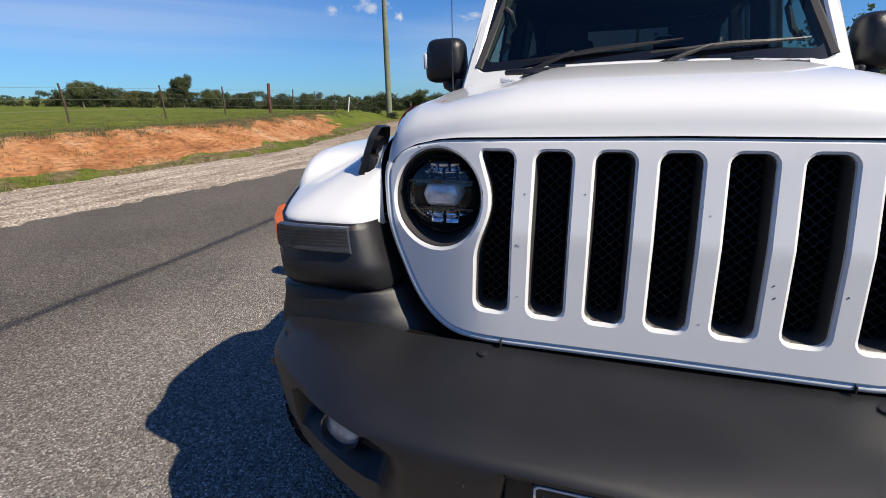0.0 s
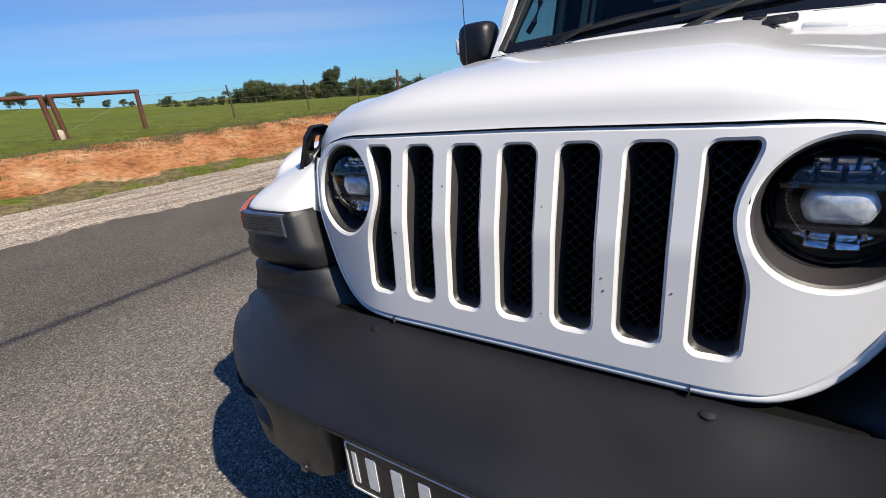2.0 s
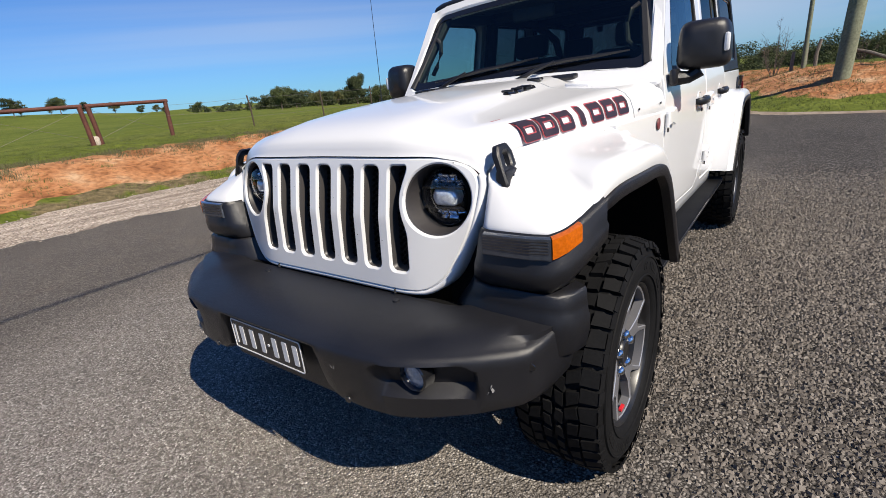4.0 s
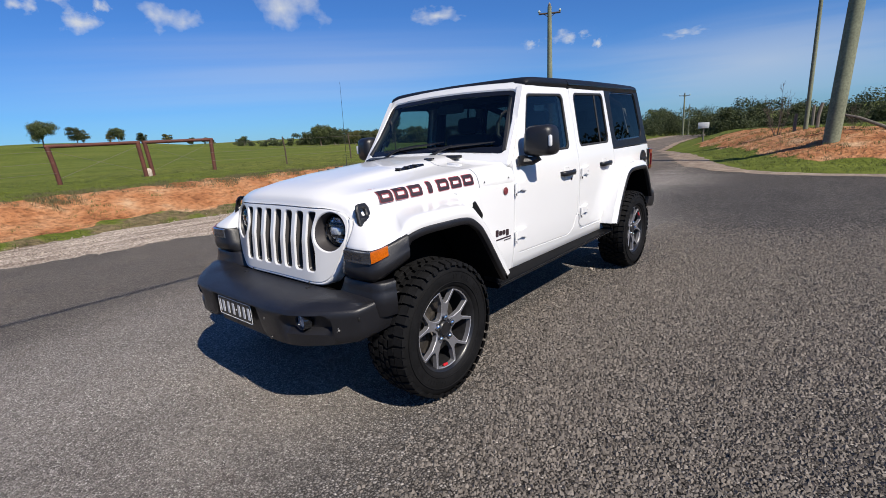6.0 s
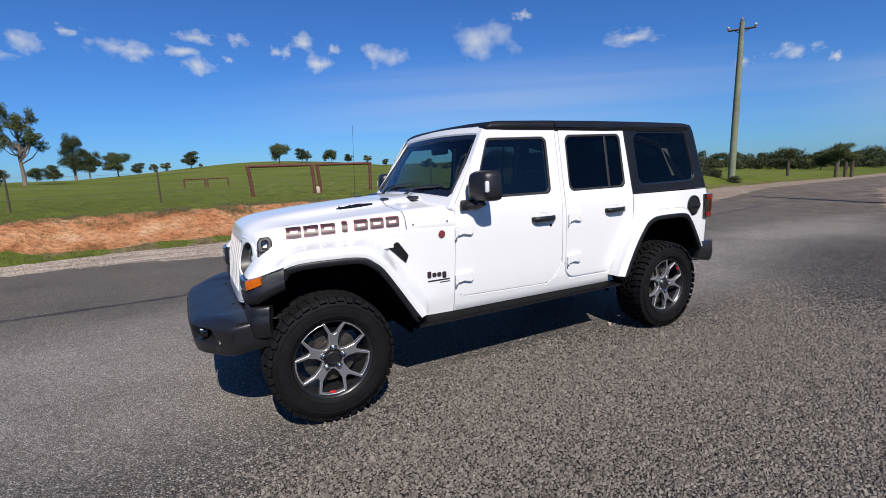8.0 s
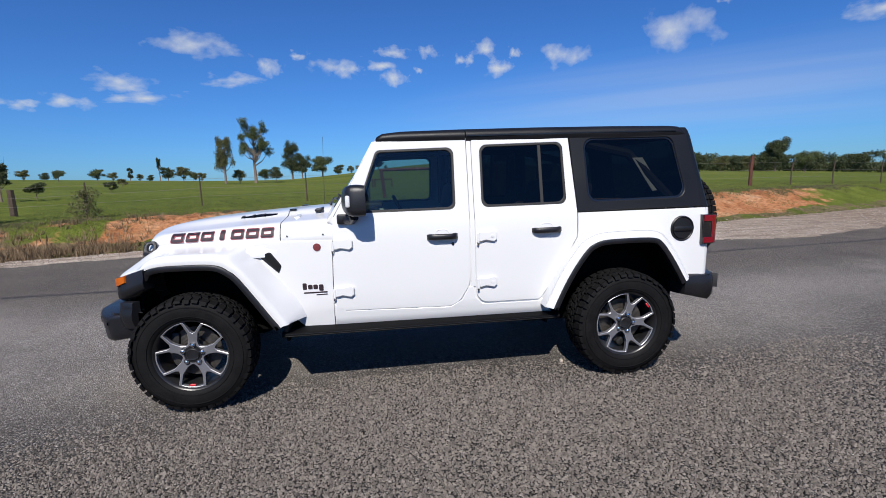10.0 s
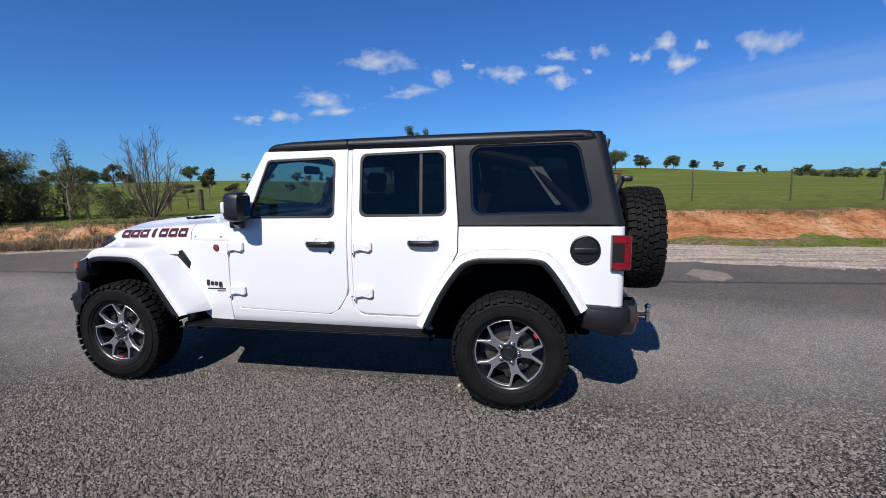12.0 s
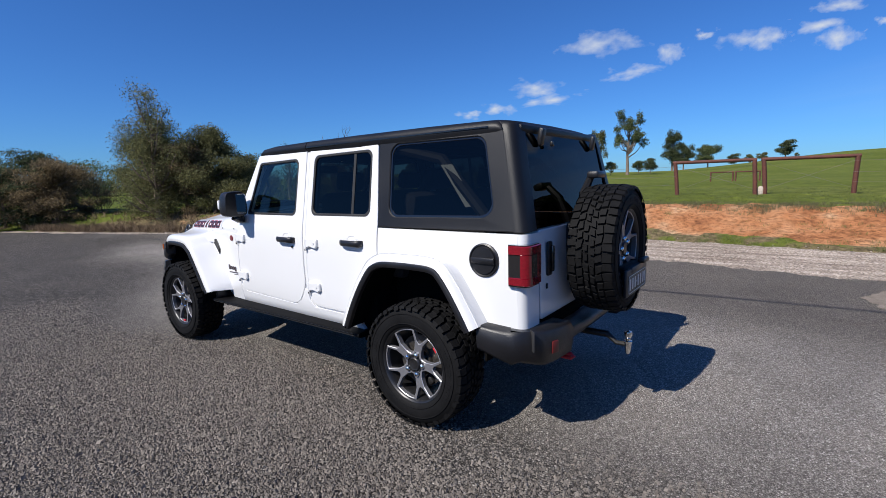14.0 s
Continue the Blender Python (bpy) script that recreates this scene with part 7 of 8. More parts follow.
def twigs(h, spread, seed, stems):
    """A leafless bush: thin stems fanning up from one foot, with side twigs."""
    rnd = random.Random(seed)
    bm = bmesh.new()
    for k in range(stems):
        a, u = k * 2.4 + rnd.uniform(-0.4, 0.4), rnd.uniform(0.15, 1.0)
        tip = Vector((math.cos(a) * spread * u, math.sin(a) * spread * u, h * rnd.uniform(0.66, 1.0) * (1.12 - 0.5 * u)))
        foot = Vector((math.cos(a), math.sin(a), -0.1)) * 0.04 * h * rnd.uniform(0.3, 1)
        mid = foot.lerp(tip, 0.45) + Vector((math.cos(a), math.sin(a), 0)) * spread * 0.12
        r = 0.006 * h * rnd.uniform(0.7, 1.2)
        tube([foot, mid, tip], [r, r * 0.7, r * 0.25], 5, bm)
        for j in range(15):
            t = rnd.uniform(0.22, 0.98)
            q = foot.lerp(mid, t / 0.5) if t < 0.5 else mid.lerp(tip, (t - 0.5) / 0.5)
            e = q + Vector((rnd.uniform(-1, 1) + math.cos(a) * 0.5, rnd.uniform(-1, 1) + math.sin(a) * 0.5, rnd.uniform(0.8, 2.0))) * spread * 0.20
            tube([q, q.lerp(e, 0.5) + Vector((rnd.uniform(-1, 1), rnd.uniform(-1, 1), 0)) * 0.02 * h, e], [r * 0.4, r * 0.3, r * 0.12], 4, bm)
            for g in range(3):
                w = q.lerp(e, rnd.uniform(0.3, 0.95))
                tube([w, w + Vector((rnd.uniform(-1, 1), rnd.uniform(-1, 1), rnd.uniform(0.4, 1.6))) * spread * 0.11], [r * 0.2, r * 0.09], 3, bm)
    return bm


def tree(name, h, spread, seed, leaf, n_leaf, size, label, m, clumps=9, low=0.35, group="", airy=1.0):
    t = thing(name, label, "tree", group, m)
    bm, tips = limbs(h, spread, seed, clumps, low=low)
    part("trunk", bm, BARK, t)
    rnd = random.Random(seed + 50)
    blobs = [((p.x, p.y, p.z), (spread * rnd.uniform(0.28, 0.5) * airy, spread * rnd.uniform(0.28, 0.5) * airy, h * rnd.uniform(0.07, 0.14) * airy)) for p in tips]
    blobs += [((0, 0, h * 0.88), (spread * 0.4 * airy, spread * 0.4 * airy, h * 0.11 * airy))]
    if name == "shrub":
        blobs = [(c, (r[0] * 0.85, r[1] * 0.85, r[2] * 0.95)) for c, r in blobs]
        for _ in range(48):
            k = rnd.uniform(0.06, 1.0)
            w = spread * 0.95 * (1.0 - 0.75 * k)
            a = rnd.uniform(0, 6.28)
            blobs.append(((w * math.cos(a) * rnd.uniform(0.3, 1), w * math.sin(a) * rnd.uniform(0.3, 1), h * k), (spread * rnd.uniform(0.14, 0.34), spread * rnd.uniform(0.14, 0.34), h * rnd.uniform(0.06, 0.15))))
    if name == "paddock_tree":
        blobs = [((c[0], c[1], c[2] * 0.86), r) for c, r in blobs]
        blobs += [((rnd.uniform(-0.5, 0.5) * spread, rnd.uniform(-0.5, 0.5) * spread, h * rnd.uniform(0.26, 0.84)), (spread * rnd.uniform(0.3, 0.52), spread * rnd.uniform(0.3, 0.5), h * rnd.uniform(0.1, 0.16))) for _ in range(10)]
        n_leaf, size = int(n_leaf * 4.4), size * 0.60
    v, f = leaf_cloud(blobs, n_leaf, size * (1.25 if name == "shrub" else 1.0), seed, 0.5 if name == "shrub" else 1.0)
    part("crown", from_data("crown", v, f, leaf), leaf, t)
    return t


def polar(az, dist, z=None, sink=0.0, eye=(2.5, 1.5)):
    a = radians(az + float(np.interp(az, (15, 60, 80, 95, 105, 120, 140, 165), (1.3, 1.4, 0.9, 0.6, 0.6, 1.2, 1.0, 0.5))))
    x, y = eye[0] - dist * math.sin(a), eye[1] + dist * math.cos(a)
    return Matrix.Translation((x, y, (float(height(x, y)) if z is None else z) - sink))


FAR_KINDS = [tree("paddock_tree", 9, 4.2, 11, LEAF, 1700, 0.34, "spreading green gum in the paddock", polar(80.0, 198), 10, group="paddock trees"),
             tree("paddock_tree", 7.2, 3.2, 12, LEAFDARK, 1500, 0.32, "round dark tree on the hill", polar(89.2, 210), 9, 0.3, group="paddock trees"),
             tree("paddock_tree", 6, 2.7, 13, LEAFOLIVE, 1200, 0.30, "small olive-green tree in the paddock", polar(110.3, 208), 8, 0.3, group="paddock trees")]
for k, (az, dist, sc, kind) in enumerate([(24.3, 180, 1.05, 1), (21.4, 180, 0.85, 1), (20.1, 178, 1.0, 0), (19.4, 182, 0.8, 1), (14.9, 150, 1.0, 0), (66, 230, 0.6, 2), (62, 240, 0.6, 0), (54, 160, 0.9, 0), (52, 165, 0.8, 1), (50, 170, 0.9, 2),
                                          (77.3, 222, 1.0, 1), (76.8, 224, 0.8, 2), (74.6, 226, 0.75, 2), (73.9, 226, 0.8, 0), (71.9, 228, 0.7, 1), (69.6, 228, 0.78, 2), (88.3, 205, 0.35, 2), (91.4, 300, 1.0, 2), (92.5, 300, 1.0, 2), (94.0, 300, 1.1, 1),
                                          (101.2, 150, 0.72, 1), (102.4, 150, 0.5, 0), (105.1, 125, 0.62, 2), (108.6, 196, 0.66, 2), (109.4, 200, 0.5, 0), (111.6, 300, 1.25, 1), (113.2, 211, 0.45, 1), (114.0, 300, 0.75, 2),
                                          (116.2, 300, 0.9, 2), (117.4, 300, 0.85, 0), (120.3, 300, 0.75, 0), (121.3, 300, 0.7, 1), (122.8, 300, 1.0, 2), (128.4, 300, 1.2, 0), (126.6, 280, 0.6, 1),
                                          (134, 120, 0.42, 1), (137, 110, 0.42, 0), (139, 100, 0.5, 1), (140.4, 95, 0.55, 2), (138, 130, 0.6, 0),
                                          (43, 170, 0.8, 0), (67.5, 210, 0.5, 1), (65.4, 210, 0.45, 2), (52.3, 180, 1.05, 1), (49, 190, 0.8, 1), (47.6, 180, 0.9, 2)]):
    m = polar(az, dist)
    copy_thing(FAR_KINDS[kind], m @ Matrix.Rotation(k * 1.7, 4, "Z") @ Matrix.Scale(sc * 0.92, 4))
tree("tall_gum", 15.4, 4.0, 31, LEAF, 8000, 0.19, "tall thin gum with an open crown", polar(103.4, 130), 30, 0.34, airy=0.66)
tree("tall_gum", 10.6, 1.9, 36, LEAFOLIVE, 6000, 0.18, "narrow dusky gum in the paddock", polar(106.5, 122), 26, 0.22, airy=1.0)
tree("tall_gum", 12.0, 1.2, 37, LEAFDARK, 2200, 0.26, "thin tall far gum", polar(112.3, 300), 9, 0.45, airy=0.9)
tree("tall_gum", 7.4, 1.2, 38, LEAFDARK, 2200, 0.26, "narrow far dark tree", polar(114.8, 300), 12, 0.1, airy=1.0)
tree("paddock_tree", 16.0, 3.4, 39, LEAFDARK, 3000, 0.34, "tall dark double-headed paddock tree", polar(99.3, 200), 14, 0.2, group="paddock trees")
tree("paddock_tree", 10.0, 3.6, 40, LEAFDARK, 2200, 0.34, "broad dark tree beside the tall one", polar(98.2, 198), 12, 0.2, group="paddock trees")
tree("paddock_tree", 9.4, 4.0, 29, LEAF, 2200, 0.34, "broad green paddock tree", polar(95.9, 200), 12, 0.2, group="paddock trees")
tree("roadside_tree", 2.15, 0.56, 33, LEAFDARK, 3200, 0.06, "small dark tree behind the fence", polar(126.0, 36), 12, 0.35)
tree("roadside_tree", 1.0, 0.50, 34, LEAFDARK, 2400, 0.05, "low round dark paddock tree", polar(123.5, 36), 12, 0.3)
tree("roadside_tree", 1.1, 0.62, 35, LEAFBROWN, 2400, 0.05, "low umbrella-shaped dusky tree", polar(128.5, 36), 12, 0.4)
tree("roadside_tree", 1.0, 0.45, 32, LEAFDARK, 1500, 0.06, "low round dark paddock tree", polar(117.4, 47), 10, 0.3)
tree("roadside_tree", 1.25, 0.6, 30, LEAFOLIVE, 1500, 0.07, "low olive paddock tree", polar(116.0, 75), 10, 0.3)
tree("roadside_tree", 3.2, 1.1, 28, LEAFDARK, 3000, 0.09, "dark spreading tree with a pale trunk", polar(135.2, 60), 12, 0.4)


def woods(name, spots, leaf, seed, label, n=60, size=0.5):
    """A far belt of trees too many to count: clumped crowns on hidden trunks."""
    rs = random.Random(seed)
    blobs = []
    for az, dist, h in spots:
        m = polar(az, dist)
        c = m.translation
        for k in range(5):
            blobs.append(((c.x + rs.uniform(-1, 1) * h * 0.5, c.y + rs.uniform(-1, 1) * h * 0.5, c.z + h * rs.uniform(0.25, 0.95)), (h * rs.uniform(0.22, 0.4), h * rs.uniform(0.22, 0.4), h * rs.uniform(0.14, 0.26))))
        blobs.append(((c.x, c.y, c.z + h * 0.25), (h * 0.5, h * 0.5, h * 0.28)))
    v, f = leaf_cloud(blobs, int(n * 1.7) * len(spots), size * 0.78, seed)
    return tagged(new(name, from_data(name, v, f, leaf)), label, "trees", kind="stuff")


rw = random.Random(77)
woods("far_woods", [(az + rw.uniform(-0.4, 0.4), rw.uniform(190, 250), rw.uniform(4.6, 6.6) * (0.5 if az > 56 else 1.0)) for az in np.arange(15, 63, 0.36)], LEAFDARK, 1, "belt of dark trees along the far paddock", 620, 0.40)
tree("paddock_tree", 11.5, 3.9, 71, LEAFDARK, 4200, 0.36, "tall rounded dark tree before the far belt", polar(45.4, 195), 14, 0.15)
woods("far_woods", [(az + rw.uniform(-0.3, 0.3), rw.uniform(72, 95), rw.uniform(3.0, 4.3)) for az in np.arange(-9, 10.5, 0.42)], LEAFDARK, 2, "dark roadside woods beyond the bank", 1300, 0.17)
woods("far_woods", [(az + rw.uniform(-0.3, 0.3), rw.uniform(105, 130), rw.uniform(3.0, 5.4)) for az in np.arange(11.0, 16.5, 0.5)], LEAFDARK, 5, "clump of dark trees beside the far road", 1300, 0.17)
woods("far_woods", [(az + rw.uniform(-0.4, 0.4), rw.uniform(70, 110), rw.uniform(3.2, 5.5)) for az in np.arange(146, 184, 0.9)], LEAF, 3, "belt of gums beyond the shrubs", 1100, 0.15)
# added out of view, so the side windows mirror dark instead of bright horizon
woods("far_woods", [(az + rw.uniform(-0.6, 0.6), rw.uniform(60, 90), rw.uniform(5.0, 8.0)) for az in np.arange(200, 342, 2.0)], LEAFDARK, 6, "unseen belt of trees across the road, added to darken window reflections", 420, 0.42)


# ---- roadside shrubs ----
def shrub(m, h, spread, seed, leaf, n, size, label, clumps=16, low=0.05):
    return tree("shrub", h, spread, seed, leaf, int(n * 3.3), size * 0.54, label, m, clumps + 8, low, "roadside shrubs", 1.0)


def ground_at(x, y):
    return Matrix.Translation((x, y, float(height(x, y)) - 0.05))


shrub(ground_at(-5.0, -14.9), 4.8, 1.15, 54, LEAFOLIVE, 3600, 0.075, "tall thin wattle with an open top", 13)
shrub(ground_at(-5.4, -15.6), 3.9, 1.5, 58, LEAFOLIVE, 7600, 0.075, "tall olive wattle shrub on the verge")
shrub(ground_at(-6.9, -14.3), 3.3, 1.6, 41, LEAFOLIVE, 15000, 0.075, "broad olive wattle shrub on the verge")
shrub(ground_at(-6.1, -15.0), 2.7, 1.4, 55, LEAFBROWN, 9000, 0.07, "browning wattle shrub on the verge")
shrub(ground_at(-7.6, -17.4), 3.0, 1.7, 42, LEAFOLIVE, 11000, 0.07, "olive wattle shrub behind the verge")
shrub(ground_at(-6.2, -17.6), 3.2, 1.7, 43, LEAFDARK, 9000, 0.08, "dense dark shrub behind the verge")
shrub(ground_at(-8.3, -14.2), 2.3, 1.3, 48, LEAFOLIVE, 7000, 0.075, "lower olive shrub at the end of the thicket")
shrub(ground_at(-10.6, -19.6), 1.8, 1.5, 57, LEAFOLIVE, 4000, 0.08, "low olive shrub by the fence")
shrub(ground_at(-3.2, -20.6), 2.4, 1.7, 45, LEAFBROWN, 9000, 0.085, "brownish dry shrub by the road")
shrub(ground_at(-1.7, -21.6), 2.4, 1.9, 46, LEAFDARK, 8000, 0.09, "dark dense shrub by the road")
shrub(ground_at(-3.4, -22.8), 2.7, 1.8, 44, LEAFDARK, 7000, 0.09, "dark shrub by the road")
shrub(ground_at(0.2, -23.4), 2.6, 2.0, 56, LEAFBROWN, 6000, 0.09, "dry shrub by the bend of the road")
for x, y, hh, sp, sd, leaf in ((-8.72, -13.13, 1.54, 0.46, 47, LEAFOLIVE), (-9.06, -12.23, 2.59, 0.55, 49, LEAF), (-10.07, -14.6, 1.32, 0.61, 52, LEAF), (-9.39, -11.89, 1.54, 0.5, 53, LEAFOLIVE), (-10.98, -12.79, 1.1, 0.55, 59, LEAF), (-9.28, -14.38, 1.76, 0.55, 60, LEAFOLIVE), (-10.19, -13.81, 1.49, 0.44, 67, LEAF), (-11.32, -11.89, 0.66, 0.44, 68, LEAF), (-10.64, -12.12, 0.99, 0.5, 69, LEAFOLIVE), (-11.09, -14.38, 1.43, 0.66, 70, LEAFOLIVE), (-9.51, -10.87, 0.66, 0.44, 73, LEAF)):
    shrub(ground_at(x, y), hh, sp, sd, leaf, 650, 0.060, "sparse young green sapling on the bank", 5, 0.2)
shrub(ground_at(-10.2, -6.8), 0.85, 0.45, 74, LEAFOLIVE, 700, 0.05, "low spiky weed bush on the crest", 5)
for x, y, hh, sp, sd in ((-14.7, 29.2, 0.5, 0.5, 81), (-13.4, 29.0, 0.42, 0.45, 82), (-15.6, 29.6, 0.6, 0.55, 83)):
    shrub(ground_at(x, y), hh, sp, sd, LEAFDARK, 900, 0.06, "low green weed bush round the pole's foot", 6)
dt = thing("dead_tree", "leafless grey-brown bush with many twigs", "tree", at=ground_at(-9.7, -9.6))
part("branch_crown", twigs(3.0, 1.2, 61, 27), DEADWOOD, dt)
dt = thing("dead_tree", "leafless low bush on the verge", "tree", at=ground_at(-4.6, -19.6))
part("branch_crown", twigs(1.9, 0.8, 62, 10), DEADWOOD, dt)
for x, y, hh, sd in ((0.3, 21.4, 2.0, 63), (2.6, 17.6, 0.9, 64), (-12.9, -11.9, 0.9, 65), (-9.9, -10.5, 0.7, 66)):
    dt = thing("dead_bush", "bare dry bush of thin grey twigs", "bush", "dead bushes", ground_at(x, y))
    part("branch_crown", twigs(hh, hh * 0.4, sd, 8), DEADWOOD, dt)


# ---- grass ----
def tufts(name, spots, leaf, seed, label, blades=7, tall=0.16):
    rs = np.random.RandomState(seed)
    n = len(spots) * blades
    base = np.repeat(np.array(spots), blades, 0) + np.c_[rs.normal(0, 0.05, (n, 2)), np.zeros(n)]
    h = tall * rs.uniform(0.5, 1.5, n)
    a = rs.uniform(0, 2 * np.pi, n)
    lean = rs.normal(0, 0.5, (n, 2)) * h[:, None]
    w = 0.0035 + 0.03 * h
    dx, dy = np.cos(a) * w, np.sin(a) * w
    v = np.stack([base + np.c_[dx, dy, np.zeros(n) - 0.02], base - np.c_[dx, dy, np.zeros(n) + 0.02], base + np.c_[lean, h]], 1).reshape(-1, 3)
    return tagged(new(name, from_data(name, v.tolist(), np.arange(3 * n).reshape(-1, 3).tolist(), leaf)), label, "grass", kind="stuff")


def scatter(n, x0, x1, y0, y1, seed, keep):
    rs = np.random.RandomState(seed)
    x, y = rs.uniform(x0, x1, n), rs.uniform(y0, y1, n)
    d = edge(GRAVEL_L, y) - x
    k = rs.uniform(0, 1, n) < keep(x, y, d)
    return np.c_[x, y, height(x, y)][k]


lump = lambda x, y: smooth(-0.1, 0.5, np.sin(1.7 * y + 0.6 * x) * np.sin(0.83 * y - 1.1 * x + 2) + 0.3 * np.sin(4.1 * y))
tufts("crest_grass", scatter(34000, -22, -9, -12, 26, 21, lambda x, y, d: smooth(2.2, 3.2, d + 0.3 * wob(x, y)) * (0.25 + 0.75 * smooth(8, 3, d))), GRASSBLADE, 1, "uncut green grass along the cutting's crest", 9, 0.038)
tufts("crest_weeds", scatter(24000, -13, -8, -12, 22, 22, lambda x, y, d: smooth(1.9, 2.3, d + 0.25 * np.sin(2.1 * y)) * smooth(3.7, 2.7, d) * (0.25 + 0.75 * lump(x + 1, 1.3 * y))), GRASSDULL, 2, "dull weeds along the edge of the cutting", 12, 0.062)
tufts("verge_grass", scatter(9000, -11, -7.2, -6, 22, 23, lambda x, y, d: smooth(0.1, 0.4, d) * smooth(1.1, 0.5, d) * (0.2 + 0.6 * lump(x, y)) + 0.42 * lump(x + 3, 1.6 * y) ** 2 * smooth(1.0, 1.3, d) * smooth(2.6, 1.6, d)), GRASSBLADE, 3, "short green grass at the foot of the cutting", 10, 0.045)
tufts("dry_grass", scatter(27000, -12, -2, -34, -4.5, 24, lambda x, y, d: smooth(0.0, 0.2, d) * (0.12 + 0.88 * smooth(1.2, 0.5, d)) * smooth(3.0, 2.2, d)), GRASSDRY, 4, "dry brown litter and grass on the verge", 12, 0.16)
tufts("verge_grass", scatter(11000, -3, 14, 12, 30, 25, lambda x, y, d: np.where(np.minimum((y - 12.6) * 0.8, x - edge(ROAD_R, y)) > 0.3, 0.5, 0)), GRASSBLADE, 5, "green grass on the far bank", 9, 0.06)


# ---- fence, gates, poles, sign ----
def post(x, y, h, r, material, label, lean=0.0, group="fence posts"):
    z = float(height(x, y))
    bm = tube([(0, 0, -0.2), (0, 0, h * 0.5), (lean, lean * 0.4, h)], [r * 1.05, r, r * 0.92], 7)
    p = part("fence_post", bm, material, None)
    p.location = (x, y, z)
    return tagged(p, label, "post", group)


FENCE = [(-13.9, -17.5), (-14.1, -12.8), (-14.2, -9.0), (-14.3, -5.2), (-14.4, -1.45), (-15.2, 1.45), (-15.6, 6.2), (-14.5, 8.6), (-14.2, 11.6), (-14.0, 14.2), (-13.8, 16.7), (-14.2, 19.0), (-14.6, 21.5), (-15.4, 25.0), (-16.6, 29.0), (-18.6, 34)]
for k, (x, y) in enumerate(FENCE):
    if y in (1.45, 6.2):
        continue
    rusty = y == 16.7
    post(x, y, 1.25 if rusty else 1.08, 0.07 if rusty else 0.028, RUST if rusty else FENCEPOST, "thick rusted steel strainer post" if rusty else "thin weathered fence post", 0.05 * math.sin(7 * k))
for x, y in ((-20.0, 49.2), (-16.8, 50.6), (-16.2, 50.8), (-15.8, 51.0)):
    post(x, y, 1.35, 0.13, FENCEPOST, "thick dark timber gate post by the far road", 0.0, "gate posts")
# post shape that stands in for the thick trunk of a small tree
post(-14.8, -11.8, 0.95, 0.11, FENCEPOST, "thick dark post standing in for a tree trunk by the fence")
for x, y, hh, ln in ((0.85, 21.5, 0.68, 0.02), (1.55, 21.5, 0.92, 0.08), (1.25, 24.5, 0.90, 0.0)):
    post(x, y, hh, 0.06, GREYPOST, "grey weathered timber post on the bank", ln, "bank posts")
lg = part("fallen_log", tube([(2.10, 17.7, float(height(2.1, 17.7)) + 0.55), (2.7, 17.4, float(height(2.7, 17.4)) + 0.32), (3.4, 17.1, float(height(3.4, 17.1)) + 0.02)], [0.03, 0.045, 0.05], 8), GREYPOST, None)
tagged(lg, "pale fallen branch propped on the bank", "log")
b = bmesh.new()
for hgt in (0.35, 0.65, 0.98):
    for (x0, y0), (x1, y1) in zip(FENCE, FENCE[1:]):
        if (y0, y1) == (1.45, 6.2):
            continue
        p0, p1 = Vector((x0, y0, float(height(x0, y0)) + hgt)), Vector((x1, y1, float(height(x1, y1)) + hgt))
        tube([p0, p0.lerp(p1, 0.5) - Vector((0, 0, 0.02)), p1], 0.0035, 4, b)
tagged(part("fence_wires", b, WIRE, None), "three thin fence wires between the posts", "fence", kind="stuff")


def hoop(p0, p1, h, r, label, lean0=0.0, lean1=0.0):
    """A goal-shaped strainer of rusted pipe: two posts and a rail."""
    (x0, y0), (x1, y1) = p0, p1
    z0, z1 = float(height(x0, y0)), float(height(x1, y1))
    g = thing("fence_strainer", label, "fence", "rusted strainers", Matrix.Translation((x0, y0, z0)))
    d = Vector((x1 - x0, y1 - y0, z1 - z0))
    u = d.normalized()
    a, c = u * lean0 + Vector((0, 0, h)), d + u * lean1 + Vector((0, 0, h))
    part("post", tube([(0, 0, -0.25), a * 0.5, a], r, 12), RUST, g)
    part("post", tube([d - Vector((0, 0, 0.25)), d.lerp(c, 0.5), c], r, 12), RUST, g)
    part("rail", tube([a - u * r, a.lerp(c, 0.5), c + u * r], r * 0.85, 12), RUST, g)
    part("brace_wire", tube([a * 0.9, d + (c - d) * 0.15], 0.004, 4), WIRE, g)
    part("brace_wire", tube([a * 0.15, d + (c - d) * 0.9], 0.004, 4), WIRE, g)


hoop((-15.35, 1.52), (-15.30, 3.82), 1.12, 0.066, "rusted red pipe strainer frame by the fence gap", -0.12, -0.08)
hoop((-15.42, 4.08), (-15.65, 6.24), 1.12, 0.066, "rusted red pipe strainer frame by the fence gap", -0.10, 0.04)
hoop((-42, -0.80), (-42, 0.78), 0.75, 0.06, "small far rusted pipe frame in the paddock")
hoop((-42, 0.98), (-42, 2.60), 0.75, 0.06, "small far rusted pipe frame in the paddock")
hoop((-15.7, -14.3), (-16.1, -13.6), 0.62, 0.04, "rusted pipe frame behind the shrubs")
st = part("field_stone", block(0, 0, 0, 0.22, 0.18, 0.3, 0.07), STONE, None)
st.location = (-15.45, 3.95, float(height(-15.45, 3.95)) + 0.12)
tagged(st, "pale stone leaning between the strainer posts", "stone")


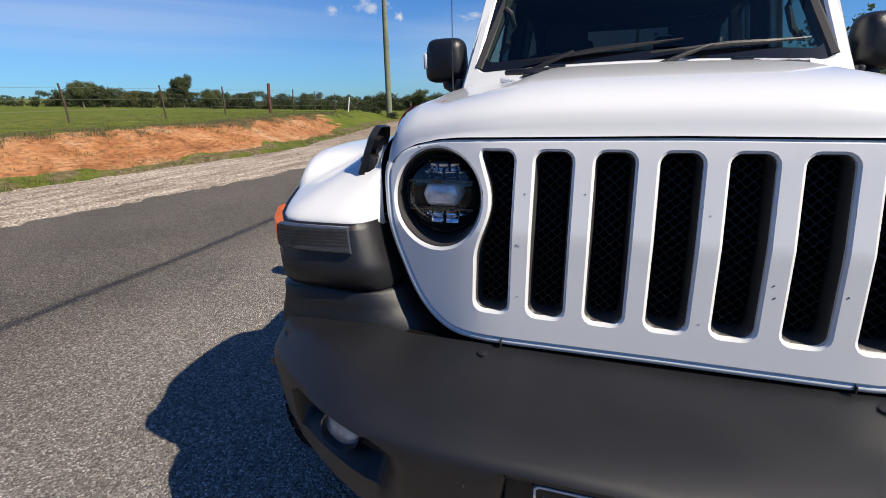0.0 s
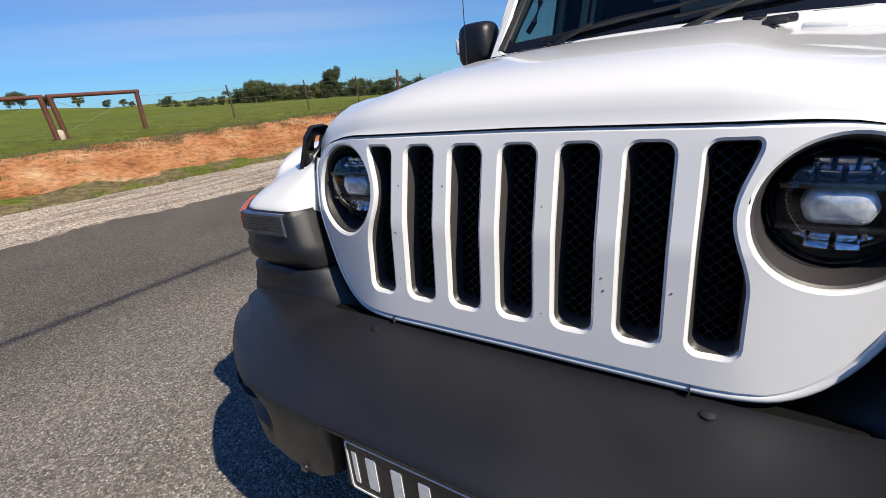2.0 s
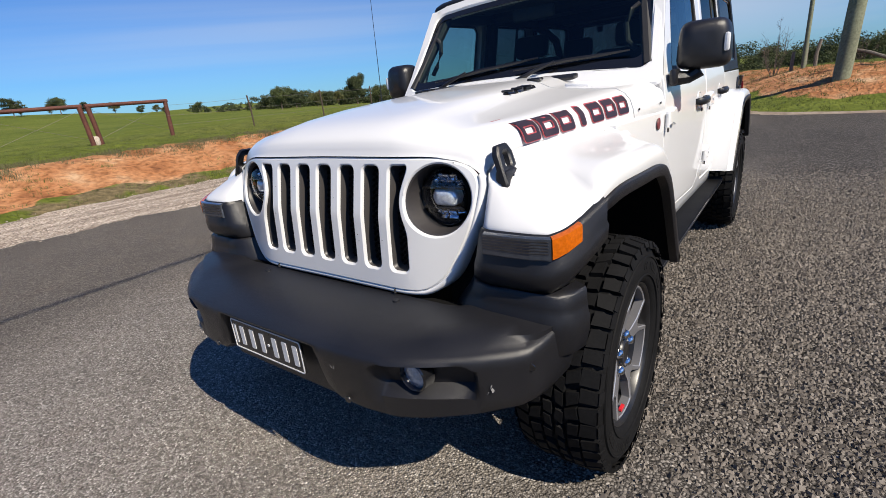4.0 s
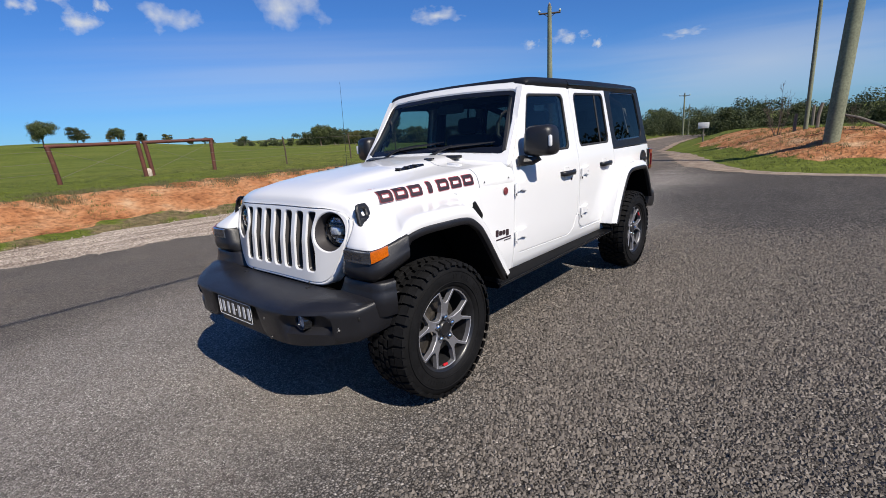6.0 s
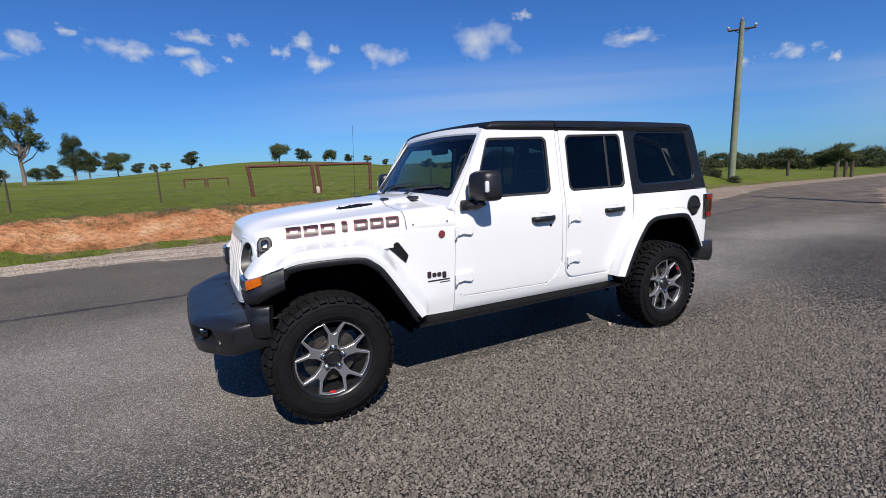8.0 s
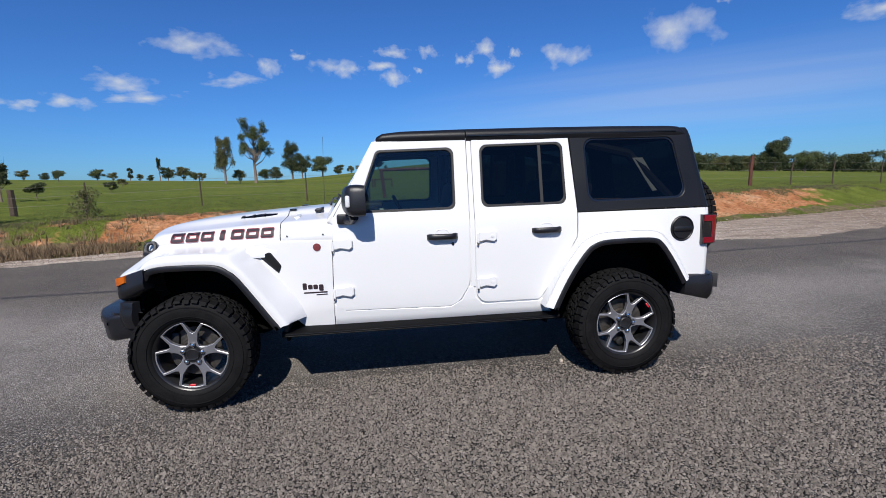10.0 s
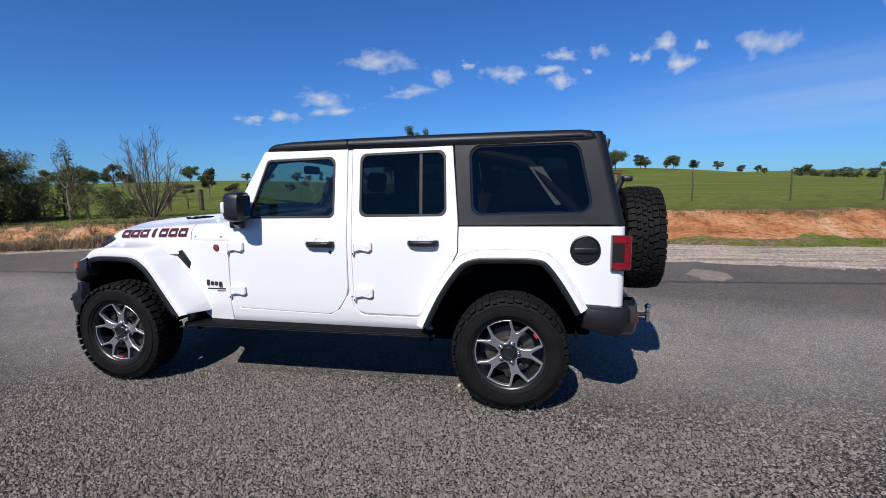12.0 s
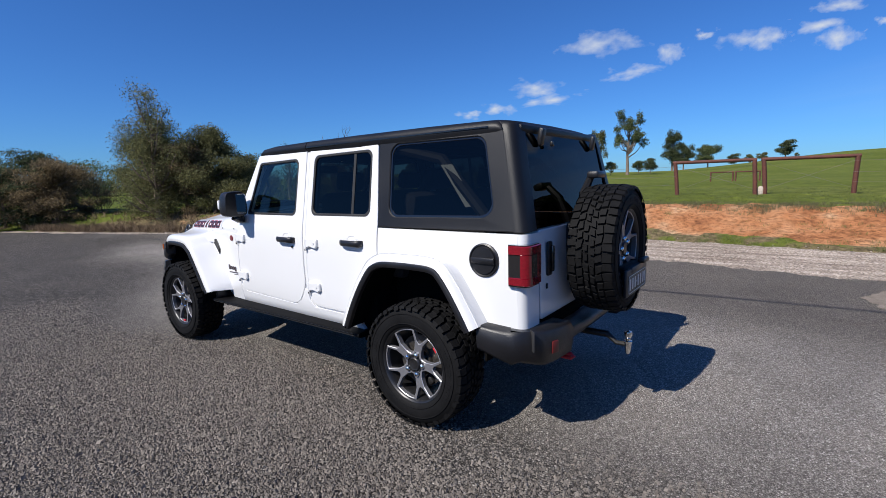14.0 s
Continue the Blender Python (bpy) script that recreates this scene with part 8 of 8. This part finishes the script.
def power_pole(x, y, z, h, r, arm, label, lean=(0, 0), turn=0.0):
    p = thing("power_pole", label, "pole", "power poles", Matrix.Translation((x, y, z)))
    top = Vector((lean[0], lean[1], h))
    part("mast", tube([(0, 0, -0.3), top * 0.5, top], [r * 1.1, r, r * 0.72], 14), WOODPOLE, p)
    if arm:
        u = Vector((math.cos(turn), math.sin(turn), 0))
        c = top * 0.955
        part("crossarm", tube([c - u * arm, c + u * arm], 0.06, 6), FENCEPOST, p)
        for k in (-0.95, 0.95):
            q = c + u * arm * k
            part("insulator", spun([(0.04, 0.03), (0.10, 0.075), (0.14, 0.095), (0.19, 0.07), (0.24, 0.03), (0.25, 0.0001)], 10, "z", q), INSULATOR, p, "pale porcelain insulator")
            part("arm_brace", tube([top * 0.925, c + u * arm * k * 0.62], 0.022, 6), FENCEPOST, p)
        part("cap", spun([(0, 0.08), (0.1, 0.1), (0.2, 0.05), (0.25, 0.0001)], 10, "z", top), GREYPOST, p)
    return p


power_pole(-13.8, 29.4, float(height(-13.8, 29.4)), 9.5 - float(height(-13.8, 29.4)), 0.185, 0.72, "timber power pole with a crossarm", (0.06, 0.0), 0.55)
power_pole(2.1, 16.4, float(height(2.1, 16.4)), 9.0, 0.19, 0, "thick timber power pole on the bank", (0.45, 0.2))
power_pole(1.2, 21.4, float(height(1.2, 21.4)), 6.6, 0.07, 0, "slim grey steel pole", (0.05, 0))
power_pole(-21.7, 98.3, float(height(-21.7, 98.3)), 7.7, 0.16, 0.9, "distant timber power pole with a crossarm", (0, 0), 0.3)
power_pole(-20.9, 99.0, float(height(-20.9, 99.0)), 5.7, 0.1, 0, "distant slim timber power pole")
# service cable overhead, between poles along the apron
cb = part("overhead_cable", tube([(4.2, -60, 7.3), (3.75, -30, 6.7), (3.05, 0, 6.5), (2.8, 9, 6.9), (2.5, 16.5, 7.6)], 0.022, 6), CABLE, None)
tagged(cb, "black twisted service cable overhead", "cable")

sg = thing("road_sign", "small white sign seen on a slim post", "sign", at=Matrix.Translation((-4.4, 31.5, float(height(-4.4, 31.5)))))
up = 0.95 - float(height(-4.4, 31.5))
part("sign_post", tube([(0, 0, -0.3), (0, 0, up)], 0.045, 8), GREYPOST, sg)
part("sign_panel", block(0, -0.05, up + 0.15, 0.62, 0.03, 0.36, 0.008), SIGNWHITE, sg)
# far white post and a pale trough seen up the road
wp = part("guide_post", tube([(0, 0, -0.1), (0.18, 0, 0.9)], 0.035, 8), SIGNWHITE, None)
wp.location = (-14.9, 25.6, float(height(-14.9, 25.6)))
tagged(wp, "thin leaning white guide post", "post")

rp = random.Random(12)
rag = [(-4.15 + 0.47 * (1 + rp.uniform(-0.16, 0.16)) * math.cos(a), 5.83 + 0.29 * (1 + rp.uniform(-0.18, 0.18)) * math.sin(a)) for a in [2 * math.pi * k / 26 for k in range(26)]]
tagged(part("road_patch", plate(spline(rag, 2), lambda u, v, d: (u, v, 0.007 - d), 0.006, 0.002), SANDY, None), "pale sandy patch worn into the road", "patch", kind="structure")

# pebble lying by the sill
pb = part("pebble", block(0, 0, 0.012, 0.035, 0.028, 0.024, 0.009), STONE, None)
pb.location = (0.60, 2.62, 0.0)
tagged(pb, "small pale pebble on the chip seal", "stone")


# ---- clouds: far soft backdrops ----
def cloud_material(name, lo, hi, dense, stretch):
    m, n, l = nodes_of(name)
    n.remove(n["Principled BSDF"])
    co = n.new("ShaderNodeTexCoord")
    oi = n.new("ShaderNodeObjectInfo")
    mp = n.new("ShaderNodeVectorMath")
    mp.operation = "MULTIPLY_ADD"
    l.new(co.outputs["Generated"], mp.inputs[0])
    mp.inputs[1].default_value = stretch
    l.new(oi.outputs["Location"], mp.inputs[2])
    no = tex(n, l, mp.outputs[0], "Noise", 1.0, 7)
    gr = n.new("ShaderNodeTexGradient")
    gr.gradient_type = "SPHERICAL"
    ce = n.new("ShaderNodeVectorMath")
    ce.operation = "MULTIPLY_ADD"
    l.new(co.outputs["Generated"], ce.inputs[0])
    ce.inputs[1].default_value, ce.inputs[2].default_value = (2, 2, 0), (-1, -1, 0)
    l.new(ce.outputs[0], gr.inputs[0])
    ad = n.new("ShaderNodeMath")
    ad.operation = "MULTIPLY_ADD"
    l.new(no, ad.inputs[0])
    ad.inputs[1].default_value = 2.0
    l.new(gr.outputs["Fac"], ad.inputs[2])
    r = n.new("ShaderNodeMapRange")
    r.inputs["From Min"].default_value, r.inputs["From Max"].default_value = lo, hi
    r.inputs["To Max"].default_value = dense
    l.new(ad.outputs[0], r.inputs["Value"])
    em, tr, mx = n.new("ShaderNodeEmission"), n.new("ShaderNodeBsdfTransparent"), n.new("ShaderNodeMixShader")
    # emission puts the sunlit white into the cloud card itself
    em.inputs[0].default_value = (0.80, 0.86, 0.95, 1)
    em.inputs[1].default_value = 0.66
    fade = n.new("ShaderNodeMath")
    fade.operation = "MULTIPLY"
    fade.use_clamp = True
    l.new(r.outputs[0], fade.inputs[0])
    if dense < 0.5:
        l.new(gr.outputs["Fac"], fade.inputs[1])
    else:
        fade.inputs[1].default_value = 1.0
    l.new(fade.outputs[0], mx.inputs[0]), l.new(tr.outputs[0], mx.inputs[1]), l.new(em.outputs[0], mx.inputs[2])
    l.new(mx.outputs[0], n["Material Output"].inputs[0])
    return m


CLOUD = cloud_material("cloud", 1.34, 2.25, 0.88, (4.4, 2.4, 1))
VEIL = cloud_material("thin_cirrus", 0.85, 1.85, 0.28, (1.6, 7.0, 1))
CIRRUS = cloud_material("cirrus", 0.75, 1.75, 0.46, (1.6, 7.0, 1))
for az, el, w, h in [(53, 8.0, 60, 12), (7, 5.2, 40, 11), (93.0, 12.5, 5.5, 2.8), (87.8, 14.3, 5.8, 2.0), (88.8, 12.9, 6.0, 2.0), (87.6, 11.6, 4.6, 2.8), (84.6, 12.3, 2.4, 1.2), (83.4, 14.3, 4.2, 2.2),
                     (76.6, 14.2, 6.0, 3.0), (79.2, 13.3, 3.4, 1.9), (75.3, 12.3, 4.8, 2.6), (73.3, 13.7, 2.6, 1.7), (67.9, 13.2, 8.0, 3.8), (56.3, 14.3, 11.0, 5.6), (51.8, 16.6, 3.4, 1.6), (40.1, 13.1, 8.5, 2.6),
                     (29.6, 9.4, 3.0, 1.5), (25.5, 9.8, 5.0, 1.9), (22.4, 8.8, 1.8, 1.4), (14.0, 8.7, 5.5, 1.2), (94.6, 12.7, 8.0, 3.2), (98.2, 13.7, 3.6, 1.5), (101.1, 12.6, 5.2, 3.0), (105.3, 11.1, 8.0, 2.2),
                     (108.6, 14.3, 11.0, 3.6), (115.8, 10.3, 9.0, 2.8), (113.6, 8.8, 9.0, 1.9), (119.7, 8.1, 6.5, 2.2), (123.4, 7.6, 5.2, 1.5)]:
    a, e, R = radians(az), radians(el), 2400
    c = Vector((2.5 - R * math.sin(a) * math.cos(e), 1.5 + R * math.cos(a) * math.cos(e), 1.5 + R * math.sin(e)))
    W, Hh = R * math.tan(radians(w)) / 2, R * math.tan(radians(h)) / 2
    me = from_data("cloud", [(-W, -Hh, 0), (W, -Hh, 0), (W, Hh, 0), (-W, Hh, 0)], [(0, 1, 2, 3)], VEIL if w > 50 else CIRRUS if w > 20 else CLOUD)
    ob = new("cloud", me)
    ob.matrix_basis = look(c, (2.5, 1.5, 1.5))
    ob.visible_shadow = False
    tagged(ob, "thin high veil of white cloud" if w > 20 else "small white fair-weather cloud", "cloud", "clouds", "structure")

for ob in bpy.data.objects:
    if ob.type == "MESH" and ob.data.materials and ob.data.materials[0] == GLASSD:
        ob.visible_shadow = False
